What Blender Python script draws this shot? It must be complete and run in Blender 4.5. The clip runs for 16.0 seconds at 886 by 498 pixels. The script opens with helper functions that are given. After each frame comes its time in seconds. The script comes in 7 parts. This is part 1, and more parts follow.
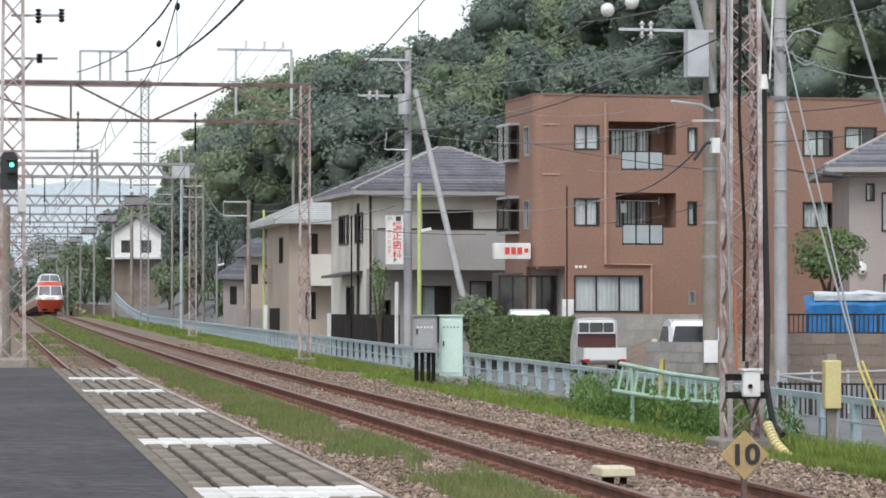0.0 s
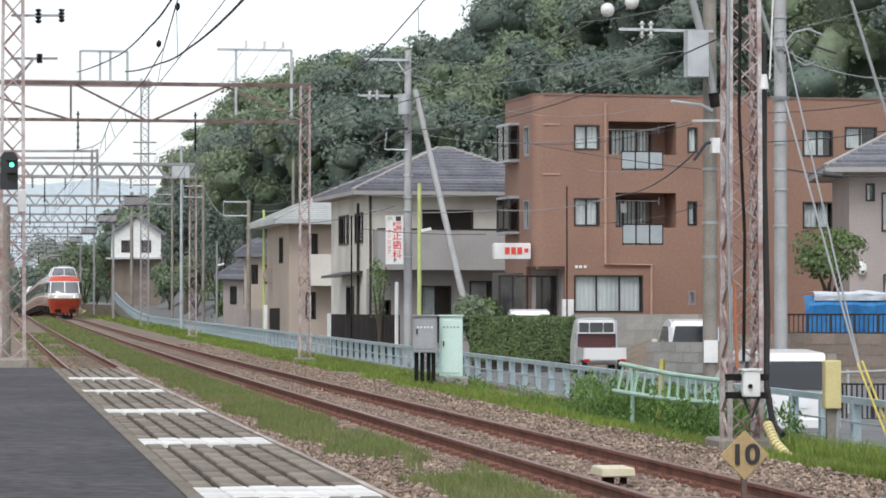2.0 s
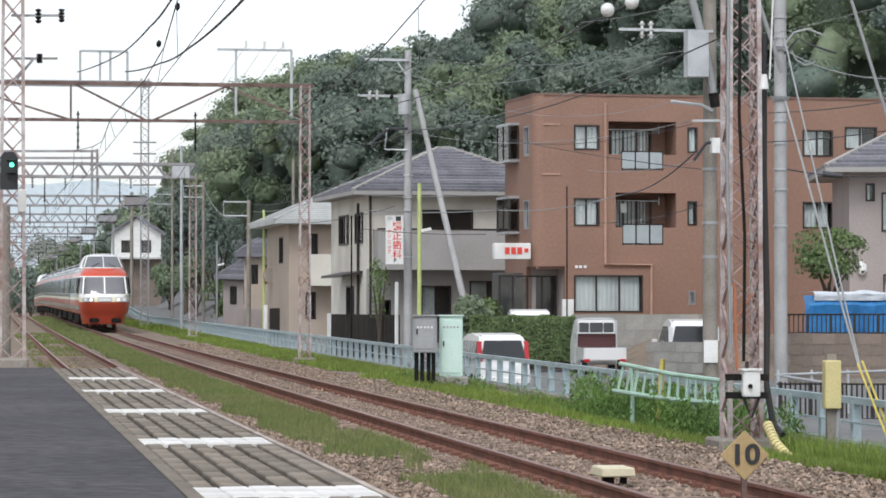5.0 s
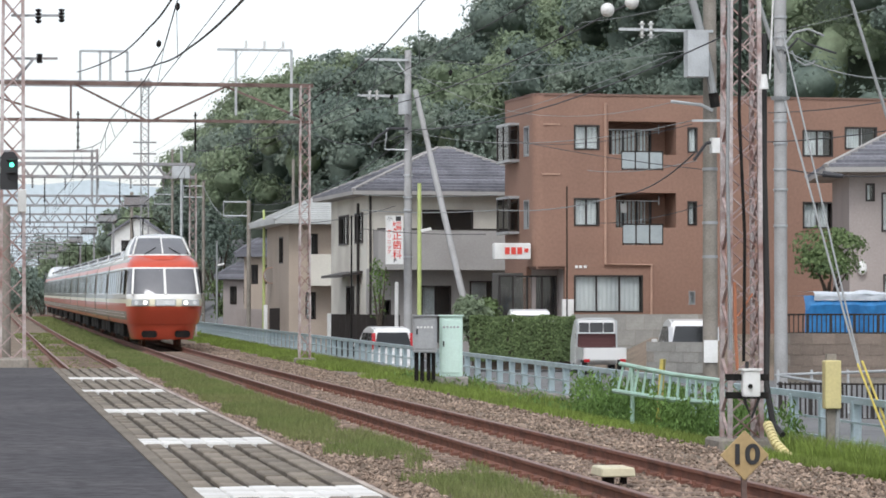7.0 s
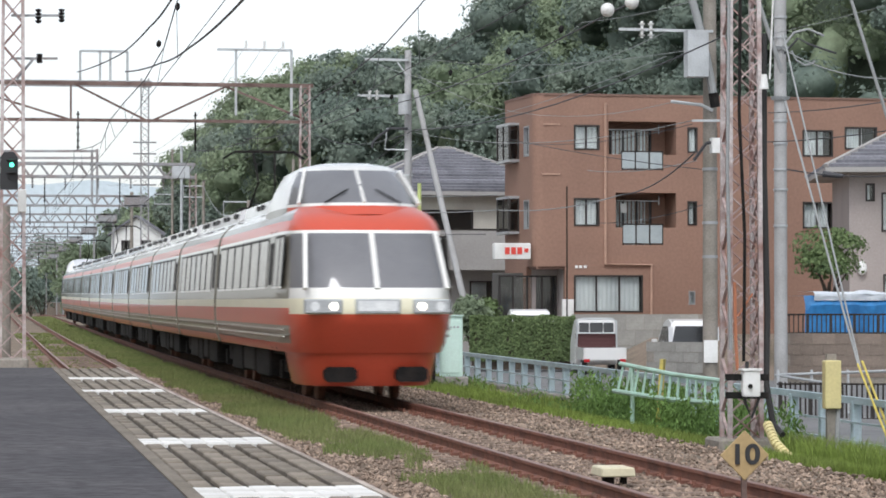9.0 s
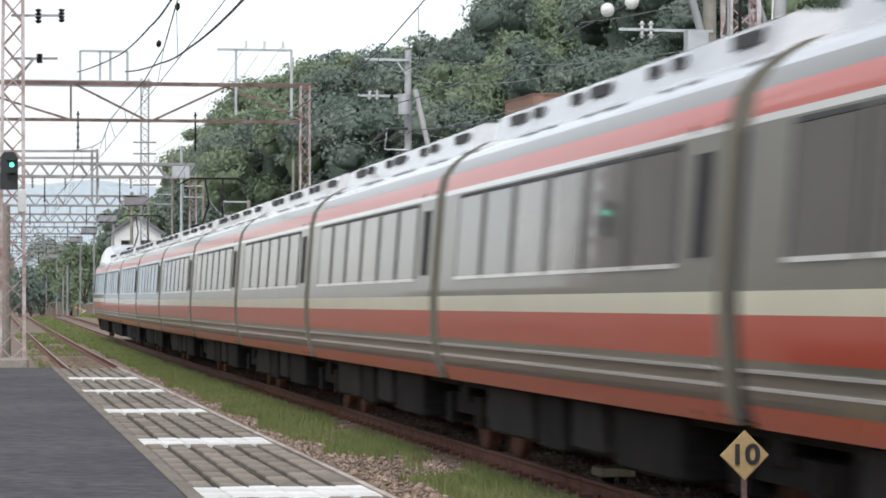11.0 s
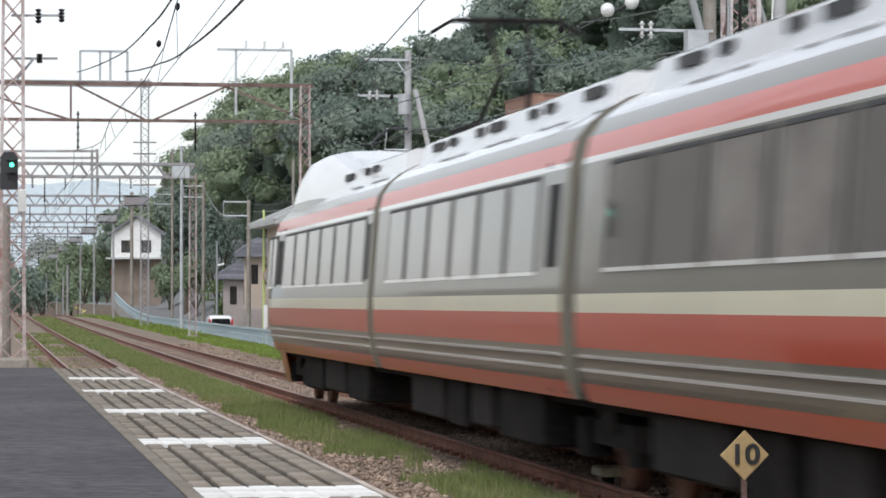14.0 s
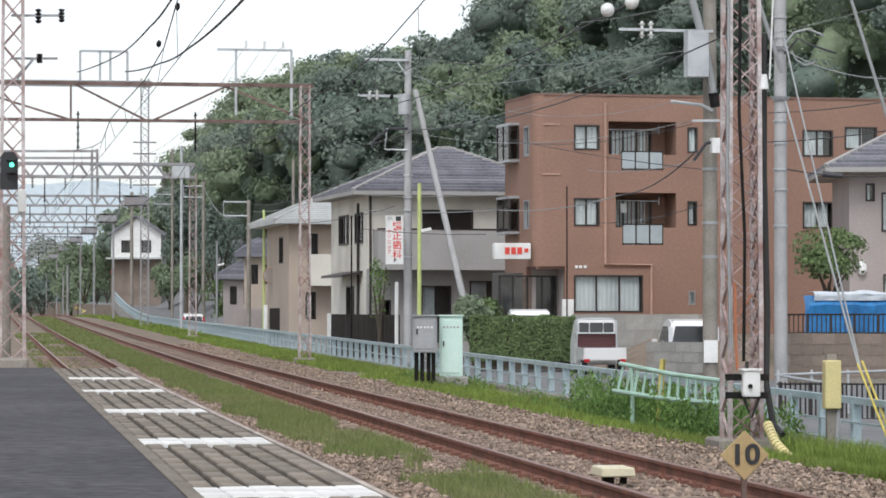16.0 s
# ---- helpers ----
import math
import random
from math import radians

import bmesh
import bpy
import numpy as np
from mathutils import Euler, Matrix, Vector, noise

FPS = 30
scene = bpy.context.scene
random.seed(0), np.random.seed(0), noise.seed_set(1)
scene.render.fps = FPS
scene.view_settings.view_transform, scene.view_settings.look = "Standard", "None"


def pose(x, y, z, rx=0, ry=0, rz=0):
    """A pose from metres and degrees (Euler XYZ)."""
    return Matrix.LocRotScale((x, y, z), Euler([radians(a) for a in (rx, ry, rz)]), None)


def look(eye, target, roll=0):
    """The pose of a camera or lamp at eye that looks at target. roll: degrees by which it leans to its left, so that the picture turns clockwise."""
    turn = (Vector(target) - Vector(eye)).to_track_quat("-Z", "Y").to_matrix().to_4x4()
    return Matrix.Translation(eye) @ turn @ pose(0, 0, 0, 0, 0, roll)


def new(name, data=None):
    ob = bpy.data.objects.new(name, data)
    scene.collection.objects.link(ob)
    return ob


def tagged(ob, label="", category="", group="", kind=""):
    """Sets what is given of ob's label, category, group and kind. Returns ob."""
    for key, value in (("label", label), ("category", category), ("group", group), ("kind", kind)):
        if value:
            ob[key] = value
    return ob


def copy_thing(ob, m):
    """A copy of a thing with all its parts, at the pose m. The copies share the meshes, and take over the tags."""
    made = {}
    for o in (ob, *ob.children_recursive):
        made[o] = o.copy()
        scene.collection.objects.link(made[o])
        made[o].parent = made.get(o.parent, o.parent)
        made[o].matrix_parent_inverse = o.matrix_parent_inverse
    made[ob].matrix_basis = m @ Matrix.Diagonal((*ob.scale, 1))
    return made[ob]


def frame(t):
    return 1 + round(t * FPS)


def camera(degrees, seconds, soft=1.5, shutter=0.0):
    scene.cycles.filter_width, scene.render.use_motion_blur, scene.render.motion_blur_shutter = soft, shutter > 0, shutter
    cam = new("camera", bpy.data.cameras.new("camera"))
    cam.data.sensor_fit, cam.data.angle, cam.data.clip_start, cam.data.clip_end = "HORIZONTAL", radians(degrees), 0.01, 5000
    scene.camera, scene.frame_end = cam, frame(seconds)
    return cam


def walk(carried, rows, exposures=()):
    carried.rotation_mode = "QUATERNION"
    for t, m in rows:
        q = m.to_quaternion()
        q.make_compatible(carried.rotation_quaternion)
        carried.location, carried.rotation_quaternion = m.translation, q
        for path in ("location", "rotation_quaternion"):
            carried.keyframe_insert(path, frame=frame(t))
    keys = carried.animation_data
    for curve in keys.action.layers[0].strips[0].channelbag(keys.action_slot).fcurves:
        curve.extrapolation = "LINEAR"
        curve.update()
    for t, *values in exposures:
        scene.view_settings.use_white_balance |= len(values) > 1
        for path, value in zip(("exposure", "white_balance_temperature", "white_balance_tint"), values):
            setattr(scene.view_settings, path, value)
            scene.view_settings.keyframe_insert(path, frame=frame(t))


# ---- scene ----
# camera: still, low over the platform, long lens
cam = camera(17.31, 16.0, soft=1.7, shutter=0.5)
VIEW = pose(0.0, 0.0, 1.59, 91.10, 0, -8.927)
walk(cam, [(0.0, VIEW), (16.0, VIEW)], [(0.0, 0.48, 6350, 10), (16.0, 0.48, 6350, 10)])

# light: bright overcast, soft sun from behind and to the left
world = bpy.data.worlds.new("overcast_sky")
scene.world = world
world.use_nodes = True
wn = world.node_tree
sky = wn.nodes.new("ShaderNodeTexSky")
sky.sky_type, sky.sun_disc = "NISHITA", False
sky.sun_elevation, sky.sun_rotation = radians(55), radians(200)
sky.air_density, sky.dust_density, sky.ozone_density = 1.0, 1.5, 1.0
grey = wn.nodes.new("ShaderNodeHueSaturation")
grey.inputs["Saturation"].default_value = 0.27
wn.links.new(sky.outputs[0], grey.inputs["Color"])
wn.links.new(grey.outputs[0], wn.nodes["Background"].inputs["Color"])
wn.nodes["Background"].inputs["Strength"].default_value = 0.15
sun = new("sun", bpy.data.lights.new("sun", "SUN"))
sun.data.energy, sun.data.angle, sun.data.color = 1.2, radians(25), (1.0, 0.995, 0.985)
sun.matrix_world = look((-20, -50, 80), (0, 0, 0))


# ---- materials ----
def mat(name, colour, rough=0.7, metal=0.0, var=0.15, scale=3.0, bump=0.2, other=None, amount=0.5, fine=40.0, spec=0.5, island=0.0, random_ob=0.0):
    """A surface with a coarse blotch towards a second colour, a fine grain and relief."""
    m = bpy.data.materials.new(name)
    m.use_nodes = True
    n, l = m.node_tree.nodes, m.node_tree.links
    b = n["Principled BSDF"]
    b.inputs["Roughness"].default_value, b.inputs["Metallic"].default_value = rough, metal
    b.inputs["Specular IOR Level"].default_value = spec
    tc = n.new("ShaderNodeTexCoord")
    n1 = n.new("ShaderNodeTexNoise")
    n1.inputs["Scale"].default_value, n1.inputs["Detail"].default_value = scale, 6
    n2 = n.new("ShaderNodeTexNoise")
    n2.inputs["Scale"].default_value, n2.inputs["Detail"].default_value = fine, 4
    l.new(tc.outputs["Object"], n1.inputs["Vector"]), l.new(tc.outputs["Object"], n2.inputs["Vector"])
    ramp = n.new("ShaderNodeMapRange")
    ramp.inputs[1].default_value, ramp.inputs[2].default_value, ramp.inputs[4].default_value = 0.42, 0.66, amount
    l.new(n1.outputs["Fac"], ramp.inputs[0])
    mix = n.new("ShaderNodeMix")
    mix.data_type = "RGBA"
    mix.inputs["A"].default_value = (*colour, 1)
    mix.inputs["B"].default_value = (*(other or [c * (1 - var) for c in colour]), 1)
    l.new(ramp.outputs[0], mix.inputs["Factor"])
    hsv = n.new("ShaderNodeHueSaturation")
    l.new(mix.outputs["Result"], hsv.inputs["Color"])
    grain = n.new("ShaderNodeMapRange")
    grain.inputs[1].default_value, grain.inputs[2].default_value = 0.25, 0.75
    grain.inputs[3].default_value, grain.inputs[4].default_value = 1 - var, 1 + var
    l.new(n2.outputs["Fac"], grain.inputs[0])
    value = grain.outputs[0]
    if island or random_ob:
        src = n.new("ShaderNodeNewGeometry").outputs["Random Per Island"] if island else n.new("ShaderNodeObjectInfo").outputs["Random"]
        k = island or random_ob
        r = n.new("ShaderNodeMapRange")
        r.inputs[3].default_value, r.inputs[4].default_value = 1 - k, 1 + k
        l.new(src, r.inputs[0])
        mul = n.new("ShaderNodeMath")
        mul.operation = "MULTIPLY"
        l.new(value, mul.inputs[0]), l.new(r.outputs[0], mul.inputs[1])
        value = mul.outputs[0]
    l.new(value, hsv.inputs["Value"])
    l.new(hsv.outputs[0], b.inputs["Base Color"])
    if bump:
        bp = n.new("ShaderNodeBump")
        bp.inputs["Strength"].default_value, bp.inputs["Distance"].default_value = bump, 0.02
        l.new(n2.outputs["Fac"], bp.inputs["Height"]), l.new(bp.outputs[0], b.inputs["Normal"])
    return m


def leaf_mat(name, a, b_, k=0.45):
    """Foliage: light passes through a third of each leaf."""
    m = mat(name, a, 0.75, 0, 0.2, 0.22, 0, b_, 0.95, 3.0, 0.2, island=k)
    n, l = m.node_tree.nodes, m.node_tree.links
    b, out = n["Principled BSDF"], n["Material Output"]
    tr, mx = n.new("ShaderNodeBsdfTranslucent"), n.new("ShaderNodeMixShader")
    l.new(b.inputs["Base Color"].links[0].from_socket, tr.inputs["Color"])
    mx.inputs[0].default_value = 0.38
    l.new(b.outputs[0], mx.inputs[1]), l.new(tr.outputs[0], mx.inputs[2]), l.new(mx.outputs[0], out.inputs["Surface"])
    return m


def glow_mat(name, colour, strength):
    m = bpy.data.materials.new(name)
    m.use_nodes = True
    b = m.node_tree.nodes["Principled BSDF"]
    b.inputs["Base Color"].default_value = (*colour, 1)
    b.inputs["Emission Color"].default_value, b.inputs["Emission Strength"].default_value = (*colour, 1), strength
    return m


ASPHALT = mat("asphalt", (0.056, 0.053, 0.058), 0.92, 0, 0.6, 0.9, 0.8, (0.09, 0.083, 0.088), 0.9, 16)
ROAD = mat("road_asphalt", (0.19, 0.19, 0.19), 0.9, 0, 0.2, 0.8, 0.3, (0.13, 0.13, 0.135), 0.6, 40)
BALLAST = mat("ballast_stone", (0.305, 0.232, 0.180), 0.95, 0, 0.35, 1.5, 0.6, (0.185, 0.130, 0.095), 0.7, 25, island=0.55)
SOIL = mat("soil", (0.24, 0.185, 0.14), 0.95, 0, 0.3, 0.8, 0.6, (0.12, 0.10, 0.07), 0.8, 20)
RUST_RAIL = mat("rusty_rail_steel", (0.25, 0.11, 0.075), 0.75, 0.1, 0.3, 4.0, 0.3, (0.11, 0.055, 0.042), 0.7, 60)
RAIL_TOP = mat("worn_rail_head", (0.30, 0.17, 0.135), 0.45, 0.5, 0.25, 3.0, 0.1, (0.20, 0.10, 0.075), 0.7, 50)
SLEEPER = mat("sleeper_wood", (0.25, 0.18, 0.14), 0.9, 0, 0.3, 2.0, 0.5, (0.09, 0.07, 0.055), 0.8, 40, random_ob=0.25)
CONCRETE = mat("concrete", (0.36, 0.345, 0.32), 0.9, 0, 0.2, 1.4, 0.4, (0.23, 0.215, 0.19), 0.8, 30)
POLE = mat("concrete_pole", (0.44, 0.44, 0.44), 0.85, 0, 0.15, 1.0, 0.3, (0.32, 0.31, 0.30), 0.7, 30)
OLD_POLE = mat("weathered_pole", (0.30, 0.27, 0.235), 0.9, 0, 0.2, 1.5, 0.4, (0.20, 0.18, 0.15), 0.8, 25)
STEEL = mat("painted_lattice_steel", (0.56, 0.51, 0.50), 0.65, 0.1, 0.25, 2.5, 0.3, (0.27, 0.14, 0.115), 0.95, 18)
LACING = mat("rusting_lattice_bars", (0.46, 0.36, 0.34), 0.7, 0.1, 0.25, 1.5, 0.3, (0.22, 0.10, 0.08), 0.9, 18)
STEEL_FAR = mat("grey_lattice_steel", (0.33, 0.34, 0.35), 0.65, 0.2, 0.2, 1.5, 0.2, (0.25, 0.17, 0.15), 0.5, 18)
BEAM = mat("rusty_beam_steel", (0.23, 0.16, 0.14), 0.75, 0.2, 0.3, 2.0, 0.3, (0.10, 0.06, 0.05), 0.8, 20)
GALV = mat("galvanised_steel", (0.52, 0.54, 0.55), 0.5, 0.4, 0.15, 2.0, 0.2, (0.38, 0.39, 0.40), 0.6, 30)
WIRE = mat("dark_wire", (0.055, 0.055, 0.06), 0.6, 0.2, 0.1, 5, 0)
WIRE_PALE = mat("pale_wire", (0.34, 0.35, 0.35), 0.6, 0.3, 0.1, 5, 0)
FENCE_BLUE = mat("pale_blue_fence_paint", (0.44, 0.53, 0.56), 0.55, 0, 0.12, 2.0, 0.15, (0.30, 0.39, 0.42), 0.7, 30)
FENCE_GREEN = mat("pale_green_rail_paint", (0.42, 0.62, 0.52), 0.5, 0, 0.12, 2.0, 0.15, (0.33, 0.42, 0.34), 0.7, 30)
YELLOW = mat("faded_yellow_paint", (0.62, 0.50, 0.10), 0.6, 0, 0.15, 3.0, 0.2, (0.42, 0.34, 0.14), 0.6, 30)
LIME = mat("yellow_green_post_paint", (0.52, 0.60, 0.22), 0.55, 0, 0.1, 3.0, 0.1, (0.42, 0.48, 0.20), 0.6, 30)
CREAM_BOX = mat("cream_enamel", (0.66, 0.57, 0.27), 0.45, 0, 0.08, 2.0, 0.1, (0.52, 0.45, 0.24), 0.6, 30)
MINT = mat("mint_enamel", (0.62, 0.80, 0.72), 0.45, 0, 0.06, 2.0, 0.1, (0.52, 0.68, 0.60), 0.5, 30)
GREY_BOX = mat("grey_enamel", (0.36, 0.37, 0.38), 0.5, 0.1, 0.1, 2.0, 0.1, (0.28, 0.28, 0.28), 0.6, 30)
WHITE = mat("white_paint", (0.80, 0.80, 0.78), 0.6, 0, 0.06, 2.5, 0.1, (0.62, 0.61, 0.57), 0.5, 30)
BLACK = mat("black_paint", (0.03, 0.03, 0.032), 0.5, 0, 0.1, 3, 0.1)
DARK = mat("dark_underframe", (0.018, 0.017, 0.017), 0.8, 0.1, 0.3, 3, 0.3, (0.035, 0.03, 0.027), 0.7, 20, 0.1)
BROWN_WALL = mat("brown_tile_render", (0.305, 0.180, 0.132), 0.85, 0, 0.10, 0.35, 0.25, (0.26, 0.152, 0.112), 0.8, 9)
BROWN_CAP = mat("dark_parapet_cap", (0.22, 0.13, 0.10), 0.8, 0, 0.1, 1.0, 0.1, (0.17, 0.10, 0.08), 0.6, 12)
BROWN_TRIM = mat("pinkish_render_trim", (0.47, 0.30, 0.225), 0.8, 0, 0.1, 1.0, 0.1, (0.38, 0.24, 0.18), 0.6, 12)
DARK_FRAME = mat("bronze_window_frame", (0.045, 0.038, 0.035), 0.45, 0.3, 0.1, 4, 0)
SILVER_FRAME = mat("aluminium_window_frame", (0.45, 0.46, 0.47), 0.4, 0.6, 0.1, 4, 0)
CURTAIN = mat("lace_curtain", (0.82, 0.84, 0.84), 0.9, 0, 0.12, 4.0, 0, (0.66, 0.68, 0.69), 0.7, 30)
ROOM_SHADE = mat("unlit_room_shade", (0.12, 0.115, 0.11), 0.9, 0, 0.2, 1.0, 0)
CREAM_WALL = mat("cream_house_render", (0.72, 0.69, 0.61), 0.85, 0, 0.08, 0.5, 0.2, (0.52, 0.48, 0.42), 0.7, 15)
GREY_WALL = mat("grey_house_render", (0.38, 0.365, 0.35), 0.85, 0, 0.08, 0.5, 0.2, (0.31, 0.295, 0.28), 0.7, 15)
BEIGE_WALL = mat("beige_house_render", (0.47, 0.39, 0.32), 0.85, 0, 0.08, 0.5, 0.2, (0.40, 0.33, 0.27), 0.7, 15)
TAUPE_WALL = mat("taupe_siding", (0.40, 0.35, 0.33), 0.85, 0, 0.08, 0.6, 0.2, (0.34, 0.30, 0.28), 0.7, 15)
ROOF_TILE = mat("grey_roof_slate", (0.20, 0.20, 0.225), 0.75, 0, 0.25, 1.2, 0.3, (0.12, 0.12, 0.14), 0.7, 12, random_ob=0.3)
ROOF_PALE = mat("pale_roof_metal", (0.50, 0.51, 0.50), 0.6, 0.1, 0.1, 0.8, 0.2, (0.40, 0.41, 0.40), 0.6, 12)
BLOCK = mat("concrete_block", (0.34, 0.33, 0.305), 0.9, 0, 0.15, 1.0, 0.3, (0.22, 0.21, 0.19), 0.8, 18, random_ob=0.12)
BLOCK_BROWN = mat("brown_block", (0.25, 0.20, 0.165), 0.9, 0, 0.15, 1.0, 0.3, (0.17, 0.135, 0.11), 0.8, 18, random_ob=0.12)
TARP = mat("blue_tarpaulin", (0.03, 0.20, 0.47), 0.45, 0, 0.2, 2.0, 0.5, (0.02, 0.13, 0.33), 0.8, 6)
TARP_WHITE = mat("white_tarpaulin", (0.74, 0.78, 0.82), 0.5, 0, 0.1, 2.0, 0.4, (0.55, 0.60, 0.66), 0.6, 6)
SIGN_RED = mat("red_sign_paint", (0.72, 0.07, 0.05), 0.55, 0, 0.06, 3, 0)
SIGN_TAN = mat("tan_sign_paint", (0.43, 0.31, 0.15), 0.6, 0, 0.12, 4, 0.1, (0.42, 0.29, 0.14), 0.6, 30)
ORANGE = mat("orange_conduit", (0.50, 0.19, 0.10), 0.6, 0, 0.1, 3, 0)
GRASS = leaf_mat("grass_blades", (0.25, 0.34, 0.075), (0.20, 0.245, 0.075), 0.4)
WEED = leaf_mat("weed_leaves", (0.19, 0.30, 0.09), (0.13, 0.22, 0.07))
DRYGRASS = leaf_mat("track_grass", (0.225, 0.275, 0.10), (0.28, 0.295, 0.13), 0.3)
# the next two leaf greens are lifted and greyed to paint in haze
WOOD_LEAF = leaf_mat("hazed_hill_foliage", (0.185, 0.235, 0.200), (0.27, 0.32, 0.255), 0.16)
BRIGHT_LEAF = leaf_mat("hazed_light_foliage", (0.24, 0.30, 0.195), (0.32, 0.38, 0.25), 0.16)
HEDGE_LEAF = leaf_mat("hedge_foliage", (0.19, 0.255, 0.115), (0.13, 0.185, 0.085), 0.3)
BARK = mat("bark", (0.10, 0.08, 0.06), 0.9, 0, 0.3, 3, 0.5, (0.06, 0.05, 0.04), 0.6, 15)
FOREST_FLOOR = mat("forest_floor", (0.055, 0.075, 0.048), 0.95, 0, 0.3, 0.3, 0.3, (0.02, 0.03, 0.015), 0.7, 4)
# haze before the ridge is painted into this pale blue base colour
FAR_HILL = mat("far_hill_painted_haze", (0.47, 0.53, 0.56), 1.0, 0, 0.08, 0.02, 0, (0.42, 0.48, 0.51), 0.7, 0.3, 0.0)
TRAIN_RED = mat("vermilion_train_paint", (0.60, 0.085, 0.042), 0.35, 0, 0.04, 1.0, 0.02, (0.55, 0.078, 0.038), 0.5, 20)
TRAIN_WHITE = mat("white_train_paint", (0.82, 0.81, 0.77), 0.3, 0, 0.04, 1.0, 0.02, (0.74, 0.73, 0.69), 0.5, 20)
TRAIN_GREY = mat("olive_grey_train_paint", (0.20, 0.187, 0.15), 0.38, 0, 0.06, 1.0, 0.02, (0.175, 0.162, 0.13), 0.5, 20, 0.3)
TRAIN_CREAM = mat("cream_train_paint", (0.82, 0.78, 0.58), 0.35, 0, 0.04, 1.0, 0.02, (0.74, 0.70, 0.52), 0.5, 20)
TRAIN_ROOF = mat("pale_train_roof", (0.66, 0.66, 0.66), 0.5, 0, 0.08, 1.0, 0.05, (0.55, 0.55, 0.55), 0.5, 20)
TRAIN_GLASS = mat("tinted_train_glass", (0.13, 0.12, 0.112), 0.05, 0, 0.05, 0.5, 0, spec=0.7)
# grey base paints in reflected sky and the bright interior behind the windscreen
TRAIN_SCREEN = mat("sky_greyed_windscreen_glass", (0.19, 0.19, 0.20), 0.05, 0, 0.05, 0.8, 0, (0.14, 0.14, 0.15), 0.7, spec=0.8)
TRAIN_BLIND = mat("train_glass_over_curtain", (0.26, 0.235, 0.215), 0.10, 0, 0.12, 1.5, 0, (0.10, 0.09, 0.085), 0.8, 12, spec=0.8)
WINDOW_GLASS = mat("window_glass", (0.07, 0.075, 0.08), 0.06, 0, 0.05, 0.5, 0, spec=0.8)
RUBBER = mat("black_rubber", (0.035, 0.034, 0.034), 0.8, 0, 0.1, 3, 0.1)
FROST = mat("frosted_glass_panel", (0.40, 0.45, 0.46), 0.3, 0, 0.1, 2.0, 0, (0.32, 0.36, 0.38), 0.6, 20)
UNDER = mat("dusty_underfloor_grey", (0.042, 0.039, 0.037), 0.8, 0.1, 0.25, 2, 0.2, (0.028, 0.026, 0.025), 0.7, 20, 0.1)
EDGE = mat("worn_edge_kerb", (0.52, 0.45, 0.39), 0.9, 0, 0.2, 2.0, 0.3, (0.25, 0.21, 0.17), 0.8, 30)
LAMP = glow_mat("lit_headlamp", (1.0, 0.93, 0.80), 2.0)
GREEN_LAMP = glow_mat("green_signal_light", (0.10, 1.0, 0.62), 2.5)
CAR_WHITE = mat("white_car_paint", (0.78, 0.78, 0.77), 0.25, 0, 0.03, 1, 0, (0.72, 0.72, 0.71), 0.4)
CAR_SILVER = mat("silver_car_paint", (0.55, 0.56, 0.57), 0.3, 0.4, 0.03, 1, 0)
TAIL_RED = mat("red_tail_lens", (0.45, 0.02, 0.025), 0.2, 0, 0.05, 5, 0)
MAROON = mat("maroon_cab_panel", (0.09, 0.03, 0.03), 0.6, 0, 0.1, 3, 0.1)
TILE = mat("platform_tile", (0.235, 0.20, 0.162), 0.9, 0, 0.25, 2.0, 0.3, (0.16, 0.135, 0.10), 0.8, 40, random_ob=0.2)
TILE_WHITE = mat("white_platform_tile", (0.76, 0.75, 0.72), 0.85, 0, 0.1, 3.0, 0.2, (0.58, 0.56, 0.52), 0.7, 40, random_ob=0.08)
JOINT = mat("dark_tile_joint", (0.04, 0.035, 0.028), 0.95, 0, 0.2, 2.0, 0.3)


# ---- mesh helpers ----
def box(bm, x0, x1, y0, y1, z0, z1, m=None):
    vs = [Vector((x, y, z)) for z in (z0, z1) for y in (y0, y1) for x in (x0, x1)]
    v = [bm.verts.new(m @ p if m else p) for p in vs]
    for a in ((0, 2, 3, 1), (4, 5, 7, 6), (0, 1, 5, 4), (2, 6, 7, 3), (0, 4, 6, 2), (1, 3, 7, 5)):
        bm.faces.new([v[i] for i in a])


def ring(p, axis, r, n, up=None):
    axis = Vector(axis).normalized()
    u = axis.orthogonal().normalized() if up is None else Vector(up)
    w = axis.cross(u)
    return [Vector(p) + r * (math.cos(2 * math.pi * i / n) * u + math.sin(2 * math.pi * i / n) * w) for i in range(n)]


def rod(bm, p, q, r, r2=None, n=8, caps=True):
    p, q = Vector(p), Vector(q)
    a = [bm.verts.new(v) for v in ring(p, q - p, r, n)]
    b = [bm.verts.new(v) for v in ring(q, q - p, r if r2 is None else r2, n)]
    for i in range(n):
        bm.faces.new((a[i], a[(i + 1) % n], b[(i + 1) % n], b[i]))
    if caps:
        bm.faces.new(a[::-1]), bm.faces.new(b)


def bar(bm, p, q, w, h=None):
    """A square bar from p to q."""
    p, q = Vector(p), Vector(q)
    h = h or w
    d = (q - p).normalized()
    u = d.cross((0, 0, 1))
    u = Vector((1, 0, 0)) if u.length < 0.01 else u.normalized()
    v = u.cross(d)
    c = [bm.verts.new(e + u * a * w / 2 + v * b * h / 2) for e in (p, q) for a, b in ((-1, -1), (1, -1), (1, 1), (-1, 1))]
    for f in ((0, 1, 2, 3), (7, 6, 5, 4), (0, 4, 5, 1), (1, 5, 6, 2), (2, 6, 7, 3), (3, 7, 4, 0)):
        bm.faces.new([c[i] for i in f])


